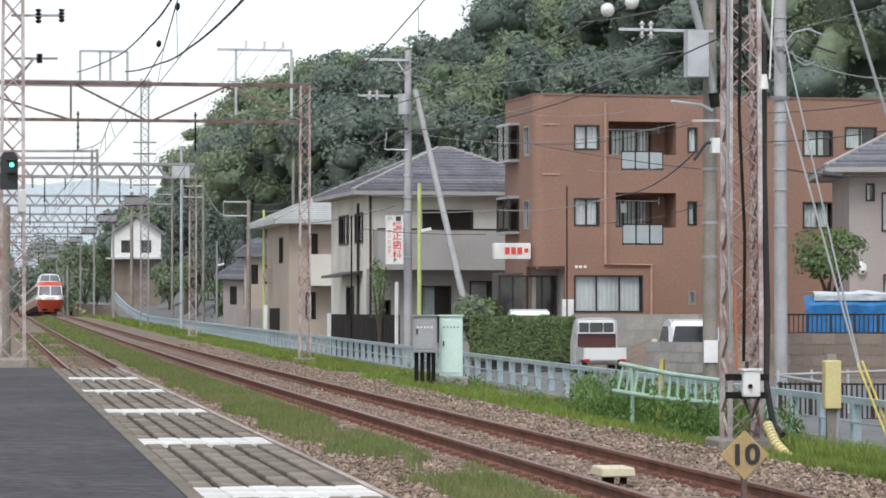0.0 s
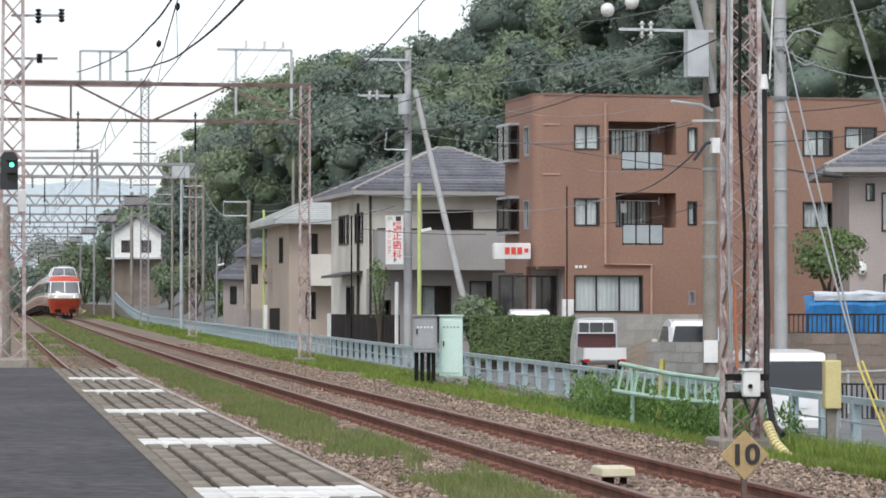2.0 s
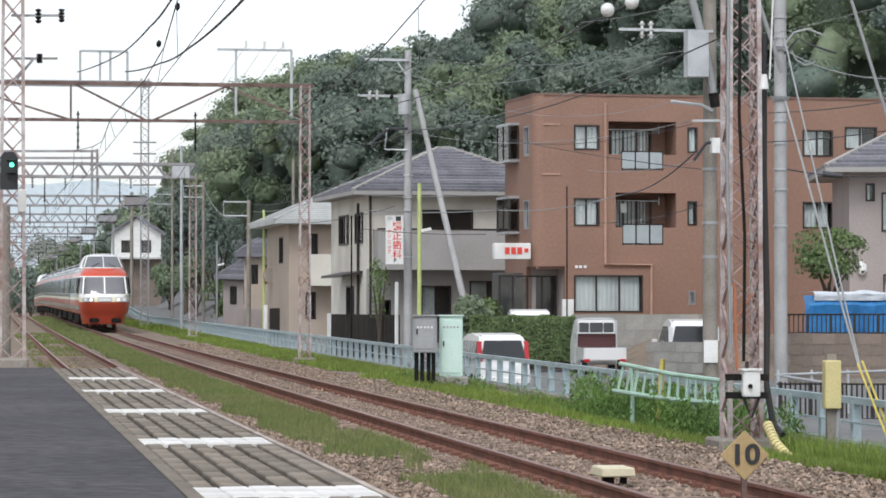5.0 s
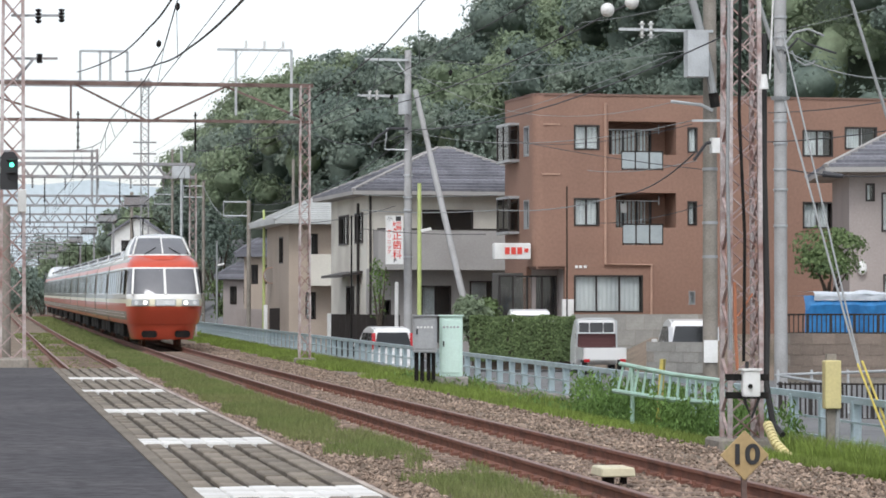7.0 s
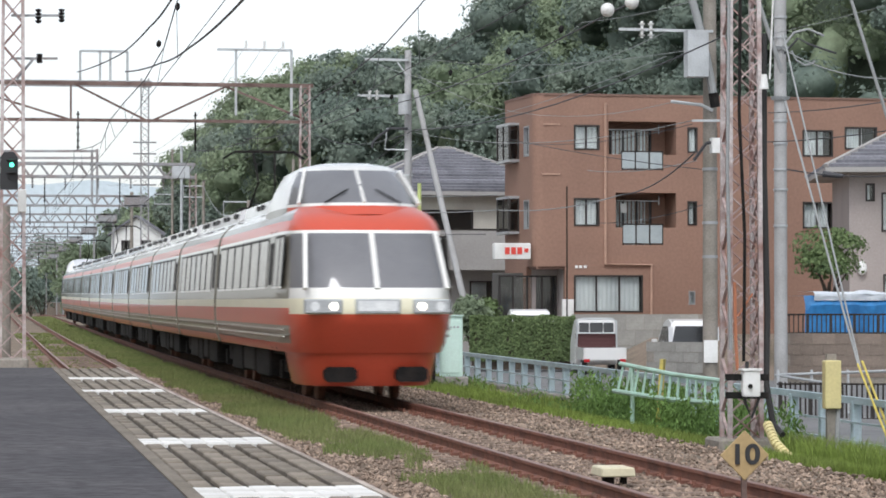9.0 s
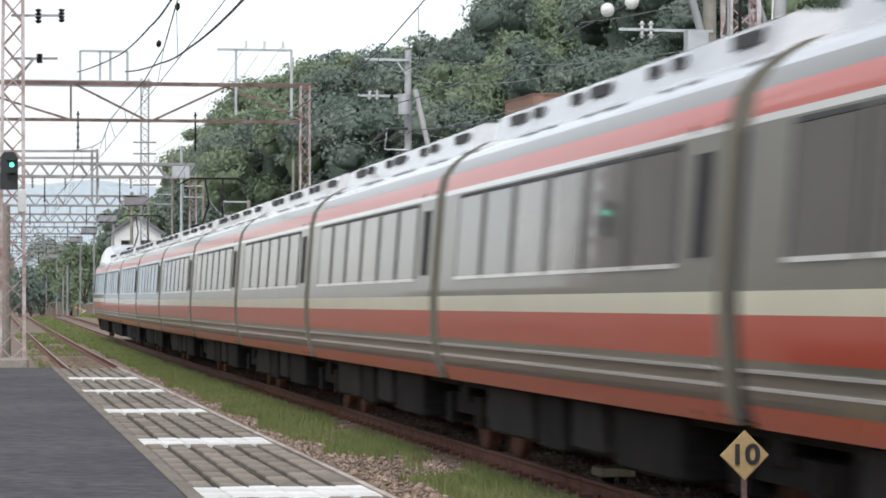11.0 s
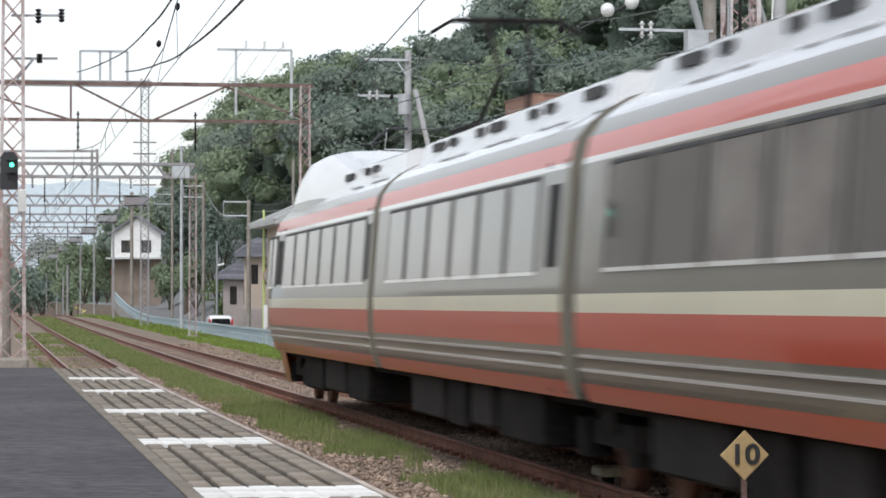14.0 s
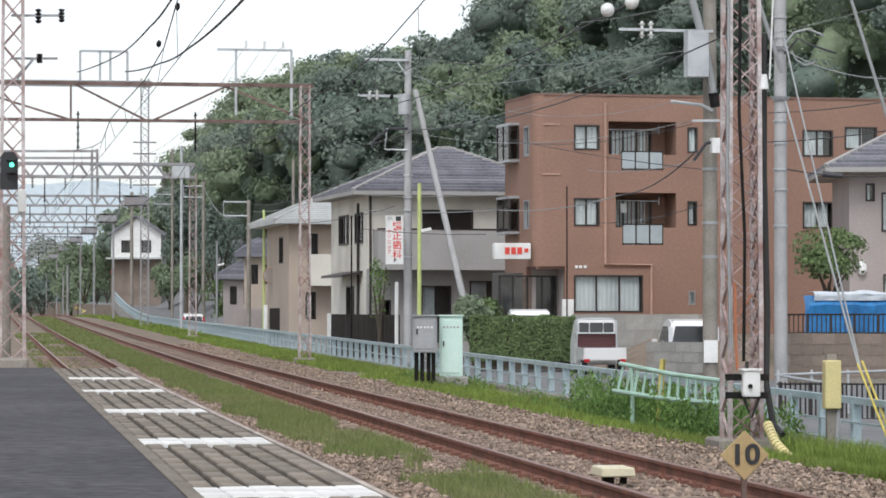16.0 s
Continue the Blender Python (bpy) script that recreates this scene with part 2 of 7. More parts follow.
def prism(bm, outline, a, b, axis="y"):
    """An outline in two axes, drawn out from a to b along the third."""
    def at(p, c):
        return {"y": (p[0], c, p[1]), "x": (c, p[0], p[1]), "z": (p[0], p[1], c)}[axis]
    u = [bm.verts.new(at(p, a)) for p in outline]
    v = [bm.verts.new(at(p, b)) for p in outline]
    k = len(outline)
    for i in range(k):
        bm.faces.new((u[i], u[(i + 1) % k], v[(i + 1) % k], v[i]))
    bm.faces.new(u[::-1]), bm.faces.new(v)


def tube(bm, pts, r, n=6):
    """One round skin along a bent line."""
    pts = [Vector(p) for p in pts]
    rows, u = [], None
    for i, p in enumerate(pts):
        d = (pts[min(i + 1, len(pts) - 1)] - pts[max(i - 1, 0)]).normalized()
        u = d.orthogonal() if u is None else u - d * u.dot(d)
        u.normalize()
        rows.append([bm.verts.new(v) for v in ring(p, d, r, n, u)])
    for a, b in zip(rows, rows[1:]):
        for i in range(n):
            bm.faces.new((a[i], a[(i + 1) % n], b[(i + 1) % n], b[i]))
    bm.faces.new(rows[0][::-1]), bm.faces.new(rows[-1])


def soften(bm, w, seg=1):
    bmesh.ops.bevel(bm, geom=list(bm.edges), offset=w, segments=seg, affect="EDGES", clamp_overlap=True)


def thing(name, label, category, m=None, group="", kind=""):
    ob = new(name)
    ob.empty_display_size = 0.2
    if m:
        ob.matrix_world = m
    return tagged(ob, label, category, group, kind)


def mesh_of(name, bm, material, smooth=False):
    bmesh.ops.recalc_face_normals(bm, faces=bm.faces)
    me = bpy.data.meshes.new(name)
    bm.to_mesh(me)
    bm.free()
    for m in (material if isinstance(material, (list, tuple)) else [material]):
        me.materials.append(m)
    if smooth:
        me.shade_smooth()
        me.set_sharp_from_angle(angle=radians(35))
    return me


def part(name, bm, material, parent=None, label="", smooth=False):
    ob = new(name, mesh_of(name, bm, material, smooth))
    if parent:
        ob.parent = parent
    return tagged(ob, label)


def solo(name, bm, material, label, category, group="", kind="", smooth=False):
    ob = new(name, mesh_of(name, bm, material, smooth))
    return tagged(ob, label, category, group, kind)


def quads(name, centres, size, material, parent=None, lean=1.0, aspect=1.6, seed=1, facing=None, scatter=0.45):
    """Many small leaf or blade faces round the given points, folded once along the middle."""
    rng = np.random.default_rng(seed)
    c = np.asarray(centres, float)
    k = len(c)
    size = np.broadcast_to(size, (k,)) * rng.uniform(0.6, 1.35, k)
    d = rng.normal(size=(k, 3))
    d[:, 2] = d[:, 2] * lean + (1 - lean) * 3
    d /= np.linalg.norm(d, axis=1, keepdims=True)
    if facing is not None:  # leaves lie roughly along the outside of the crown
        f = facing + rng.normal(0, scatter, (k, 3))
        d = np.cross(f, d)
        d /= np.linalg.norm(d, axis=1, keepdims=True)
    e = np.cross(d, rng.normal(size=(k, 3)) if facing is None else f)
    e /= np.linalg.norm(e, axis=1, keepdims=True)
    u, v = d * (size * aspect / 2)[:, None], e * (size / 2)[:, None]
    fold = np.cross(d, e) * (size * 0.15)[:, None]
    pts = np.stack([c - u, c + v + fold, c + u, c - v + fold], 1).reshape(-1, 3)
    i = np.arange(k)[:, None] * 4
    faces = np.concatenate([i + [0, 1, 2], i + [0, 2, 3]], 1).reshape(-1, 3)
    me = bpy.data.meshes.new(name)
    me.from_pydata(pts.tolist(), [], faces.tolist())
    me.materials.append(material)
    ob = new(name, me)
    if parent:
        ob.parent = parent
    return ob


def smooth(a, b, x):
    x = min(1.0, max(0.0, (x - a) / (b - a)))
    return x * x * (3 - 2 * x)


# ---- ground, tracks and platform ----
TRACK_X, NEAR_X, GAUGE = 6.10, 2.66, 1.32


def rise(y):
    """The line climbs a little past 80 m, crests near 260 m and falls away behind."""
    up = 0.115 * math.log1p(math.exp(min(40, (y - 85) / 25)))
    return up - 0.158 * math.log1p(math.exp(min(60, (y - 265) / 12)))


def span_rise(y):
    """The gantries and wires follow the line less closely."""
    up = 0.115 * math.log1p(math.exp(min(40, (y - 85) / 25)))
    return up - 0.15 * math.log1p(math.exp(min(40, (y - 255) / 25)))


def road_z(y):
    return -0.70 + 0.0018 * max(0.0, y - 60) + 1.9 * smooth(180, 270, y)


def land(x, y):
    """Height of the ground: track bed, bank, street, yards and hill."""
    r = rise(min(y, 420))
    if x < 8.3:
        z = -0.20 + r
    elif x < 11.2:
        z = -0.20 + r - (0.28 - 0.20 * smooth(42, 66, y)) * smooth(8.3, 11.0, x)
    elif x < 20.5:
        z = road_z(y)
    else:
        z = road_z(y) + 1.1 * smooth(20.5, 22.5, x) * smooth(84.6, 86.0, y + 0.16 * (x - 22))
    h = 6.0 * smooth(16.5, 21, x) + 3.5 * smooth(19, 25, x) + 23 * smooth(31, 62, x) * smooth(285, 200, y)
    z += h * smooth(150, 185, y + 1.2 * max(0.0, x - 24)) * smooth(350, 300, y)
    return z


xs = sorted(set([-900, -300, -80, -30, -12, -5, 0.2, 1.0, 4, 8.3, 9.2, 10, 10.6, 11.15, 11.25, 12, 13, 14, 15.3, 18, 20.4, 22.6, 25, 28] + list(range(32, 150, 6)) + [200, 300, 600, 1200]))
ys = sorted(set([-400, -100, -30] + [84, 85] + list(range(-10, 460, 6)) + [520, 700, 1200, 3000]))
bm = bmesh.new()
grid = [[bm.verts.new((x, y, land(x, y))) for x in xs] for y in ys]
for j in range(len(ys) - 1):
    for i in range(len(xs) - 1):
        f = bm.faces.new((grid[j][i], grid[j][i + 1], grid[j + 1][i + 1], grid[j + 1][i]))
        mx, my = (xs[i] + xs[i + 1]) / 2, (ys[j] + ys[j + 1]) / 2
        f.material_index = 1 if 11.2 < mx < 20.5 or (20 < mx < 60 and 30 < my < 84.2) else 2 if mx > 20.5 and (my > 150 or mx > 38) else 0
solo("ground", bm, [SOIL, ROAD, FOREST_FLOOR], "bare brown soil bed beside the railway, with asphalt street", "ground", kind="structure", smooth=True)

# unseen plain walls on the station side, added to darken the train's reflections
for i, (y0, y1, h) in enumerate(((-40, 52, 5.4), (52.2, 88, 17.0), (88.2, 128, 3.7), (128.2, 270, 3.2))):
    bm = bmesh.new()
    box(bm, -9.4, -9.0, y0, y1, -0.4, h)
    solo("reflected_wall_%d" % (i + 1), bm, CREAM_WALL, "unseen plain cream wall on the station side, added for the train to reflect", "wall", kind="structure")


# ---- the train ----
LEVELS = [(0.80, 1.28, -0.50), (0.95, 1.34, -0.62), (1.24, 1.39, -0.88), (1.42, 1.40, -0.98), (1.52, 1.40, -0.98), (1.67, 1.40, -0.96), (1.84, 1.385, -0.88),
          (2.72, 1.32, -0.10), (2.77, 1.31, -0.05), (2.94, 1.27, 0.18), (3.08, 1.17, 0.60), (3.20, 1.02, 1.10), (3.32, 0.80, 1.70), (3.40, 0.50, 2.20), (3.43, 0.0, 2.50)]
# band 5 on the roof shoulder is pale partly to paint in reflected sky
SIDE_BAND = [0, 1, 2, 2, 3, 1, 1, 4, 0, 1, 5, 5, 5, 5]
FRONT_BAND = [0, 0, 0, 3, 3, 4, 6, 4, 0, 0, 0, 0, 0, 4]
for m_, c_ in ((TRAIN_RED, 0.45), (TRAIN_WHITE, 0.8), (TRAIN_GREY, 0.6), (TRAIN_CREAM, 0.35), (TRAIN_ROOF, 1.0)):
    b_ = m_.node_tree.nodes["Principled BSDF"]
    b_.inputs["Coat Weight"].default_value, b_.inputs["Coat Roughness"].default_value = c_, 0.06
CAR_MATS = [TRAIN_RED, TRAIN_GREY, TRAIN_RED, TRAIN_CREAM, TRAIN_WHITE, TRAIN_ROOF, TRAIN_SCREEN]


def arc(w, yf, yb, n=4.5, k=9):
    """Half-round plan of a nose, from the left side round the front to the right."""
    out = []
    for i in range(-k, k + 1):
        a = math.pi / 2 * i / k
        s, c = abs(math.sin(a)) ** (2 / n), abs(math.cos(a)) ** (2 / n)
        out.append((math.copysign(w * s, i) if i else 0.0, yb - (yb - yf) * c))
    return out


def lofted(rows, bands, front_bands, sides=1):
    """Skin through rows of points of equal count, coloured by band; the ends of each row take the side colours."""
    bm = bmesh.new()
    vs = [[bm.verts.new(p) for p in row] for row in rows]
    n = len(rows[0])
    for j in range(len(rows) - 1):
        for i in range(n - 1):
            f = bm.faces.new((vs[j][i], vs[j][i + 1], vs[j + 1][i + 1], vs[j + 1][i]))
            front = sides <= i < n - 1 - sides
            f.material_index = front_bands[j] if front else bands[j]
            f.smooth = True
    return bm


def half_at(z):
    for (z0, w0, _), (z1, w1, _) in zip(LEVELS, LEVELS[1:]):
        if z0 <= z <= z1:
            return w0 + (w1 - w0) * (z - z0) / (z1 - z0)
    return LEVELS[0][1]


def side_panel(bm, side, y0, y1, z0, z1, proud=0.008, thick=0.02):
    """A thin panel that follows the lean of the car's side."""
    pts = []
    for z in (z0, z1):
        for y in (y0, y1):
            for d in (proud, proud - thick):
                pts.append(bm.verts.new((side * (half_at(z) + d), y, z)))
    for f in ((0, 2, 6, 4), (1, 5, 7, 3), (0, 4, 5, 1), (2, 3, 7, 6), (4, 6, 7, 5), (0, 1, 3, 2)):
        bm.faces.new([pts[i] for i in f])


def side_fittings(car, length, windows, doors, start=0.0):
    for side in (-1, 1):
        for k, (y0, y1) in enumerate(windows):
            bm = bmesh.new()
            side_panel(bm, side, y0, y1, 1.87, 2.66)
            pane = part("window_pane", bm, TRAIN_BLIND if k in (2, 3) else TRAIN_GLASS, car)
            bm = bmesh.new()
            side_panel(bm, side, y0 - 0.03, y1 + 0.03, 1.835, 1.868, 0.014)
            part("sill", bm, TRAIN_WHITE, pane, "white strip under the window")
            bm = bmesh.new()
            side_panel(bm, side, y0 - 0.05, y0 - 0.01, 1.87, 2.66, 0.012)
            side_panel(bm, side, y1 + 0.01, y1 + 0.05, 1.87, 2.66, 0.012)
            side_panel(bm, side, y0 - 0.05, y1 + 0.05, 2.665, 2.70, 0.012)
            part("window_frame", bm, BLACK, pane, "dark rubber window frame")
        for y0, y1 in doors:
            bm = bmesh.new()
            for a, b, m in ((0.84, 2.80, 0),):
                side_panel(bm, side, y0, y0 + 0.06, a, b, 0.012)
                side_panel(bm, side, y1 - 0.06, y1, a, b, 0.012)
            side_panel(bm, side, y0 + 0.16, y1 - 0.16, 1.90, 2.60, 0.011)
            part("door", bm, RUBBER, car, "narrow side door with dark edges")
        bm = bmesh.new()
        for z in (1.06, 1.17):
            side_panel(bm, side, start + 0.05, length - 0.32, z - 0.012, z + 0.012, 0.010)
        part("white_line", bm, TRAIN_WHITE, car, "pair of thin white lines")


def running_gear(car, y, label):
    for x in (-0.62, 0.62):
        for dy in (-0.95, 0.95):
            bm = bmesh.new()
            rod(bm, (x - 0.06, y + dy, 0.43), (x + 0.06, y + dy, 0.43), 0.43, n=20)
            part("wheel", bm, RUST_RAIL, car, "brown steel wheel")
    bm = bmesh.new()
    for x in (-0.95, 0.95):
        box(bm, x - 0.08, x + 0.08, y - 1.35, y + 1.35, 0.42, 0.62)
        for dy in (-0.95, 0.95):
            box(bm, x - 0.13, x + 0.13, y + dy - 0.16, y + dy + 0.16, 0.30, 0.62)
        box(bm, x - 0.12, x + 0.12, y - 0.3, y + 0.3, 0.55, 0.80)
    box(bm, -0.9, 0.9, y - 0.25, y + 0.25, 0.4, 0.7)
    part("bogie", bm, DARK, car, label)


def under_boxes(car, spans):
    for y0, y1, z0, m in spans:
        for x0 in (-1.18, 0.45):
            bm = bmesh.new()
            box(bm, x0, x0 + 0.73, y0, y1, z0, 0.80)
            soften(bm, 0.03)
            part("equipment_box", bm, m, car, "dusty dark underfloor equipment box")
    bm = bmesh.new()
    box(bm, -1.10, 1.10, 0.1 if spans[0][0] < 4 else 1.2, 12.3 if spans[0][0] < 4 else 13.8, 0.72, 0.86)
    part("underframe", bm, DARK, car, "dark underframe")


def roof_fairing(car, y0, y1):
    bm = bmesh.new()
    prism(bm, [(-0.86, 3.28), (-0.80, 3.52), (-0.72, 3.56), (0.72, 3.56), (0.80, 3.52), (0.86, 3.28)], y0, y1)
    fairing = part("roof_fairing", bm, TRAIN_ROOF, car, "pale grey roof fairing with dark vents")
    y = y0 + 0.5
    k = 0
    while y < y1 - 1.3:
        ln = 0.34 if k % 3 else 0.75
        for s in (-1, 1):
            bm = bmesh.new()
            box(bm, s * 0.835 - 0.025, s * 0.835 + 0.025, y, y + ln, 3.39, 3.48)
            part("vent", bm, BLACK, fairing)
        y += ln + (0.5 if k % 2 else 1.5)
        k += 1


def mid_car(name):
    car = thing(name, "grey, white and vermilion articulated express train car on the track", "train car", group="cars of the express train")
    length = 12.4
    rows = [[(-w, length - 0.30, z), (-w, 0.30, z)] for z, w, _ in LEVELS]
    bm = lofted(rows, SIDE_BAND, SIDE_BAND, 0)
    b2 = lofted([[(w, 0.30, z), (w, length - 0.30, z)] for z, w, _ in LEVELS], SIDE_BAND, SIDE_BAND, 0)
    me = bpy.data.meshes.new("tmp")
    b2.to_mesh(me)
    b2.free()
    bm.from_mesh(me)
    for y in (0.30, length - 0.30):
        v = [bm.verts.new((w * s, y, z)) for s, lv in ((-1, LEVELS), (1, LEVELS[::-1])) for z, w, _ in lv if not (s == 1 and w == 0)]
        bm.faces.new(v).material_index = 1
    part("body", bm, CAR_MATS, car)
    bm = bmesh.new()
    prism(bm, [(-1.24, 0.84), (-1.30, 1.6), (-1.22, 2.7), (-0.95, 3.15), (0.95, 3.15), (1.22, 2.7), (1.30, 1.6), (1.24, 0.84)], -0.30, 0.31)
    part("gangway", bm, RUBBER, car, "dark rubber gangway bellows")
    side_fittings(car, length, [(1.55 + 1.62 * i, 1.55 + 1.62 * i + 1.36) for i in range(6)], [(0.42, 1.22)], 0.32)
    under_boxes(car, [(2.2, 4.4, 0.30, DARK), (4.9, 6.1, 0.36, UNDER), (6.5, 7.6, 0.30, DARK), (8.0, 10.3, 0.33, UNDER)])
    running_gear(car, 0.0, "dark bogie under the joint of two cars")
    roof_fairing(car, 0.7, length - 0.7)
    return car


def end_car(name):
    car = thing(name, "streamlined train end car with raised cab and panorama windscreen", "train car", group="cars of the express train")
    length, yb = 14.0, 1.6
    rows = []
    for z, w, yf in LEVELS:
        back = yb + max(0, yf) * 0.9
        a = [(x * (0.935 + 0.065 * (y - yf) / (back - yf)), y) for x, y in arc(w, yf, back)]  # the nose narrows a little
        rows.append([(-w, length - 0.22, z)] + [(x, y, z) for x, y in a] + [(w, length - 0.22, z)])
    bm = lofted(rows, SIDE_BAND, FRONT_BAND, 3)
    v = [bm.verts.new((w * s, length - 0.22, z)) for s, lv in ((-1, LEVELS), (1, LEVELS[::-1])) for z, w, _ in lv if not (s == 1 and w == 0)]
    bm.faces.new(v).material_index = 1
    body = part("body", bm, CAR_MATS, car)
    # lower front skirt
    rows = [[(x, y, z) for x, y in arc(w, yf, 1.7, 4.0)] for z, w, yf in ((0.27, 1.06, -0.22), (0.32, 1.09, -0.27), (0.74, 1.18, -0.42), (0.83, 1.20, -0.46))]
    bm = lofted(rows, [0, 0, 0], [0, 0, 0], 0)
    skirt = part("front_skirt", bm, TRAIN_RED, car, "vermilion front skirt with two oval openings")
    # solid dark blocks paint the shade inside the two openings
    for x in (-0.52, 0.62):
        bm = bmesh.new()
        prism(bm, [(x - 0.26, 0.40), (x - 0.20, 0.34), (x + 0.20, 0.34), (x + 0.26, 0.40), (x + 0.26, 0.52), (x + 0.20, 0.58), (x - 0.20, 0.58), (x - 0.26, 0.52)], -0.44, -0.2)
        part("skirt_opening_shade", bm, DARK, skirt)
    # raised cab dome
    dome_levels = [(3.04, 1.19, 0.42), (3.19, 1.17, 0.66), (3.24, 1.16, 0.74), (3.55, 1.07, 1.28), (3.82, 0.92, 1.90), (3.91, 0.76, 2.25), (3.97, 0.46, 2.65), (3.985, 0.0, 3.0)]
    rows = []
    for z, w, yf in dome_levels:
        a = arc(w, yf, 3.2, 2.3)
        lo = 3.16 + (z - 3.16) * 0.55
        rows.append([(-w * 0.8, 8.0, 3.1 + (z - 3.16) * 0.35), (-w * 0.95, 6.0, lo + 0.15 * (z - 3.16)), (-w, 4.6, z)] + [(x, y, z) for x, y in a] + [(w, 4.6, z), (w * 0.95, 6.0, lo + 0.15 * (z - 3.16)), (w * 0.8, 8.0, 3.1 + (z - 3.16) * 0.35)])
    bm = lofted(rows, [1, 4, 4, 4, 4, 5, 5], [0, 4, 6, 6, 4, 5, 5], 5)
    dome = part("cab_dome", bm, CAR_MATS, car, "white raised driving cab with dark windscreen")
    for a, b in (((0, 0.72, 3.235), (0, 1.88, 3.825)), ((-1.0, 1.42, 3.235), (-0.80, 2.36, 3.825)), ((1.0, 1.42, 3.235), (0.80, 2.36, 3.825))):
        bm = bmesh.new()
        bar(bm, a, b, 0.05, 0.05)
        part("pillar", bm, TRAIN_WHITE, dome)
    for s in (-0.42, 0.42):
        bm = bmesh.new()
        bar(bm, (s * 1.5, 0.92, 3.24), (s * 0.55, 1.08, 3.47), 0.028)
        part("wiper", bm, BLACK, dome)
    # pillars of the windscreen
    for x0, x1, w in ((0.0, 0.0, 0.08), (-1.13, -1.05, 0.07), (1.13, 1.05, 0.07)):
        bm = bmesh.new()
        back = 0.10 if x0 else 0.0
        bar(bm, (x0, -0.90 + back, 1.82), (x1, -0.11 + back, 2.74), w, 0.06)
        part("windscreen_pillar", bm, TRAIN_WHITE, body)
    # head lamps and name board
    for s in (-1, 1):
        bm = bmesh.new()
        box(bm, s * 0.86 - 0.30, s * 0.86 + 0.30, -1.0, -0.8, 1.43, 1.66)
        soften(bm, 0.02)
        lamp = part("headlight", bm, GALV, car, "rectangular headlight cluster, inner lamp lit")
        bm = bmesh.new()
        rod(bm, (s * 0.70, -1.012, 1.545), (s * 0.70, -0.95, 1.545), 0.065, n=16)
        part("bulb", bm, LAMP, lamp, "lit round bulb")
        bm = bmesh.new()
        rod(bm, (s * 1.0, -1.006, 1.545), (s * 1.0, -0.95, 1.545), 0.075, n=16)
        part("lens", bm, CURTAIN, lamp)
    bm = bmesh.new()
    box(bm, -0.36, 0.36, -1.012, -0.9, 1.43, 1.665)
    soften(bm, 0.015)
    board = part("name_board", bm, GALV, car, "grey train name board")
    bm = bmesh.new()
    box(bm, -0.31, 0.31, -1.02, -1.0, 1.47, 1.63)
    part("board_glass", bm, CURTAIN, board)
    side_fittings(car, length, [(0.55, 1.05), (1.2, 1.8)] + [(3.1 + 1.72 * i, 3.1 + 1.72 * i + 1.45) for i in range(6)], [(2.0, 2.85), (13.25, 13.75)], 0.3)
    under_boxes(car, [(4.6, 7.0, 0.30, DARK), (7.4, 9.6, 0.34, UNDER), (10.0, 12.2, 0.30, DARK)])
    running_gear(car, 2.6, "dark leading bogie")
    roof_fairing(car, 6.6, length - 0.7)
    return car


def pantograph(car, y):
    bm = bmesh.new()
    tube(bm, [(-0.55, y - 0.7, 3.64), (0.55, y - 0.7, 3.64), (0.55, y + 0.7, 3.64), (-0.55, y + 0.7, 3.64), (-0.55, y - 0.6, 3.64)], 0.045)
    base = part("pantograph", bm, DARK, car, "dark raised pantograph")
    for x in (-0.3, 0.3):
        bm = bmesh.new()
        tube(bm, [(x, y + 0.6, 3.66), (x * 0.6, y - 0.55, 4.25), (x * 0.8, y + 0.1, 4.92)], 0.025)
        part("arm", bm, DARK, base)
    for yy in (y, y + 0.25):
        bm = bmesh.new()
        tube(bm, [(-0.9, yy, 4.80), (-0.65, yy, 4.95), (0.65, yy, 4.95), (0.9, yy, 4.80)], 0.022)
        part("collector", bm, DARK, base)


CARS = []
head = end_car("train_end_car")
CARS.append((head, 0.0, 0))
first = mid_car("train_mid_car")
mids = [first] + [copy_thing(first, pose(0, 0, 0)) for _ in range(8)]
for i, c in enumerate(mids):
    CARS.append((c, 14.0 + 12.4 * i, 0))
tail = copy_thing(head, pose(0, 0, 0))
CARS.append((tail, 139.6, 180))
for i, y in ((0, 4.0), (5, 11.0), (8, 10.5)):
    pantograph(mids[i], y)


def sweep(bm, outline, path):
    """An outline (x, z) carried along a list of points, closed at both ends."""
    rows = [[bm.verts.new((p[0] + a, p[1], p[2] + b)) for a, b in outline] for p in path]
    k = len(outline)
    for r, s in zip(rows, rows[1:]):
        for i in range(k):
            bm.faces.new((r[i], r[(i + 1) % k], s[(i + 1) % k], s[i]))
    bm.faces.new(rows[0]), bm.faces.new(rows[-1][::-1])


RAIL = [(-0.062, -0.15), (0.062, -0.15), (0.062, -0.138), (0.012, -0.115), (0.012, -0.05), (0.033, -0.036), (0.033, -0.006), (0.027, 0.0),
        (-0.027, 0.0), (-0.033, -0.006), (-0.033, -0.036), (-0.012, -0.05), (-0.012, -0.115), (-0.062, -0.138)]
ALONG = [-12.0, 20.0, 40.0, 60.0] + [70.0 + 8 * i for i in range(46)]
bm = bmesh.new()
box(bm, -1.05, 1.05, -0.11, 0.11, -0.145, 0.0)
soften(bm, 0.015)
sleeper_mesh = mesh_of("sleeper", bm, SLEEPER)
bm = bmesh.new()
box(bm, -0.06, 0.06, -0.05, 0.05, 0.0, 0.035)
rod(bm, (-0.045, 0, 0.03), (-0.045, 0, 0.07), 0.018, n=6)
clip_mesh = mesh_of("rail_clip", bm, RUST_RAIL)
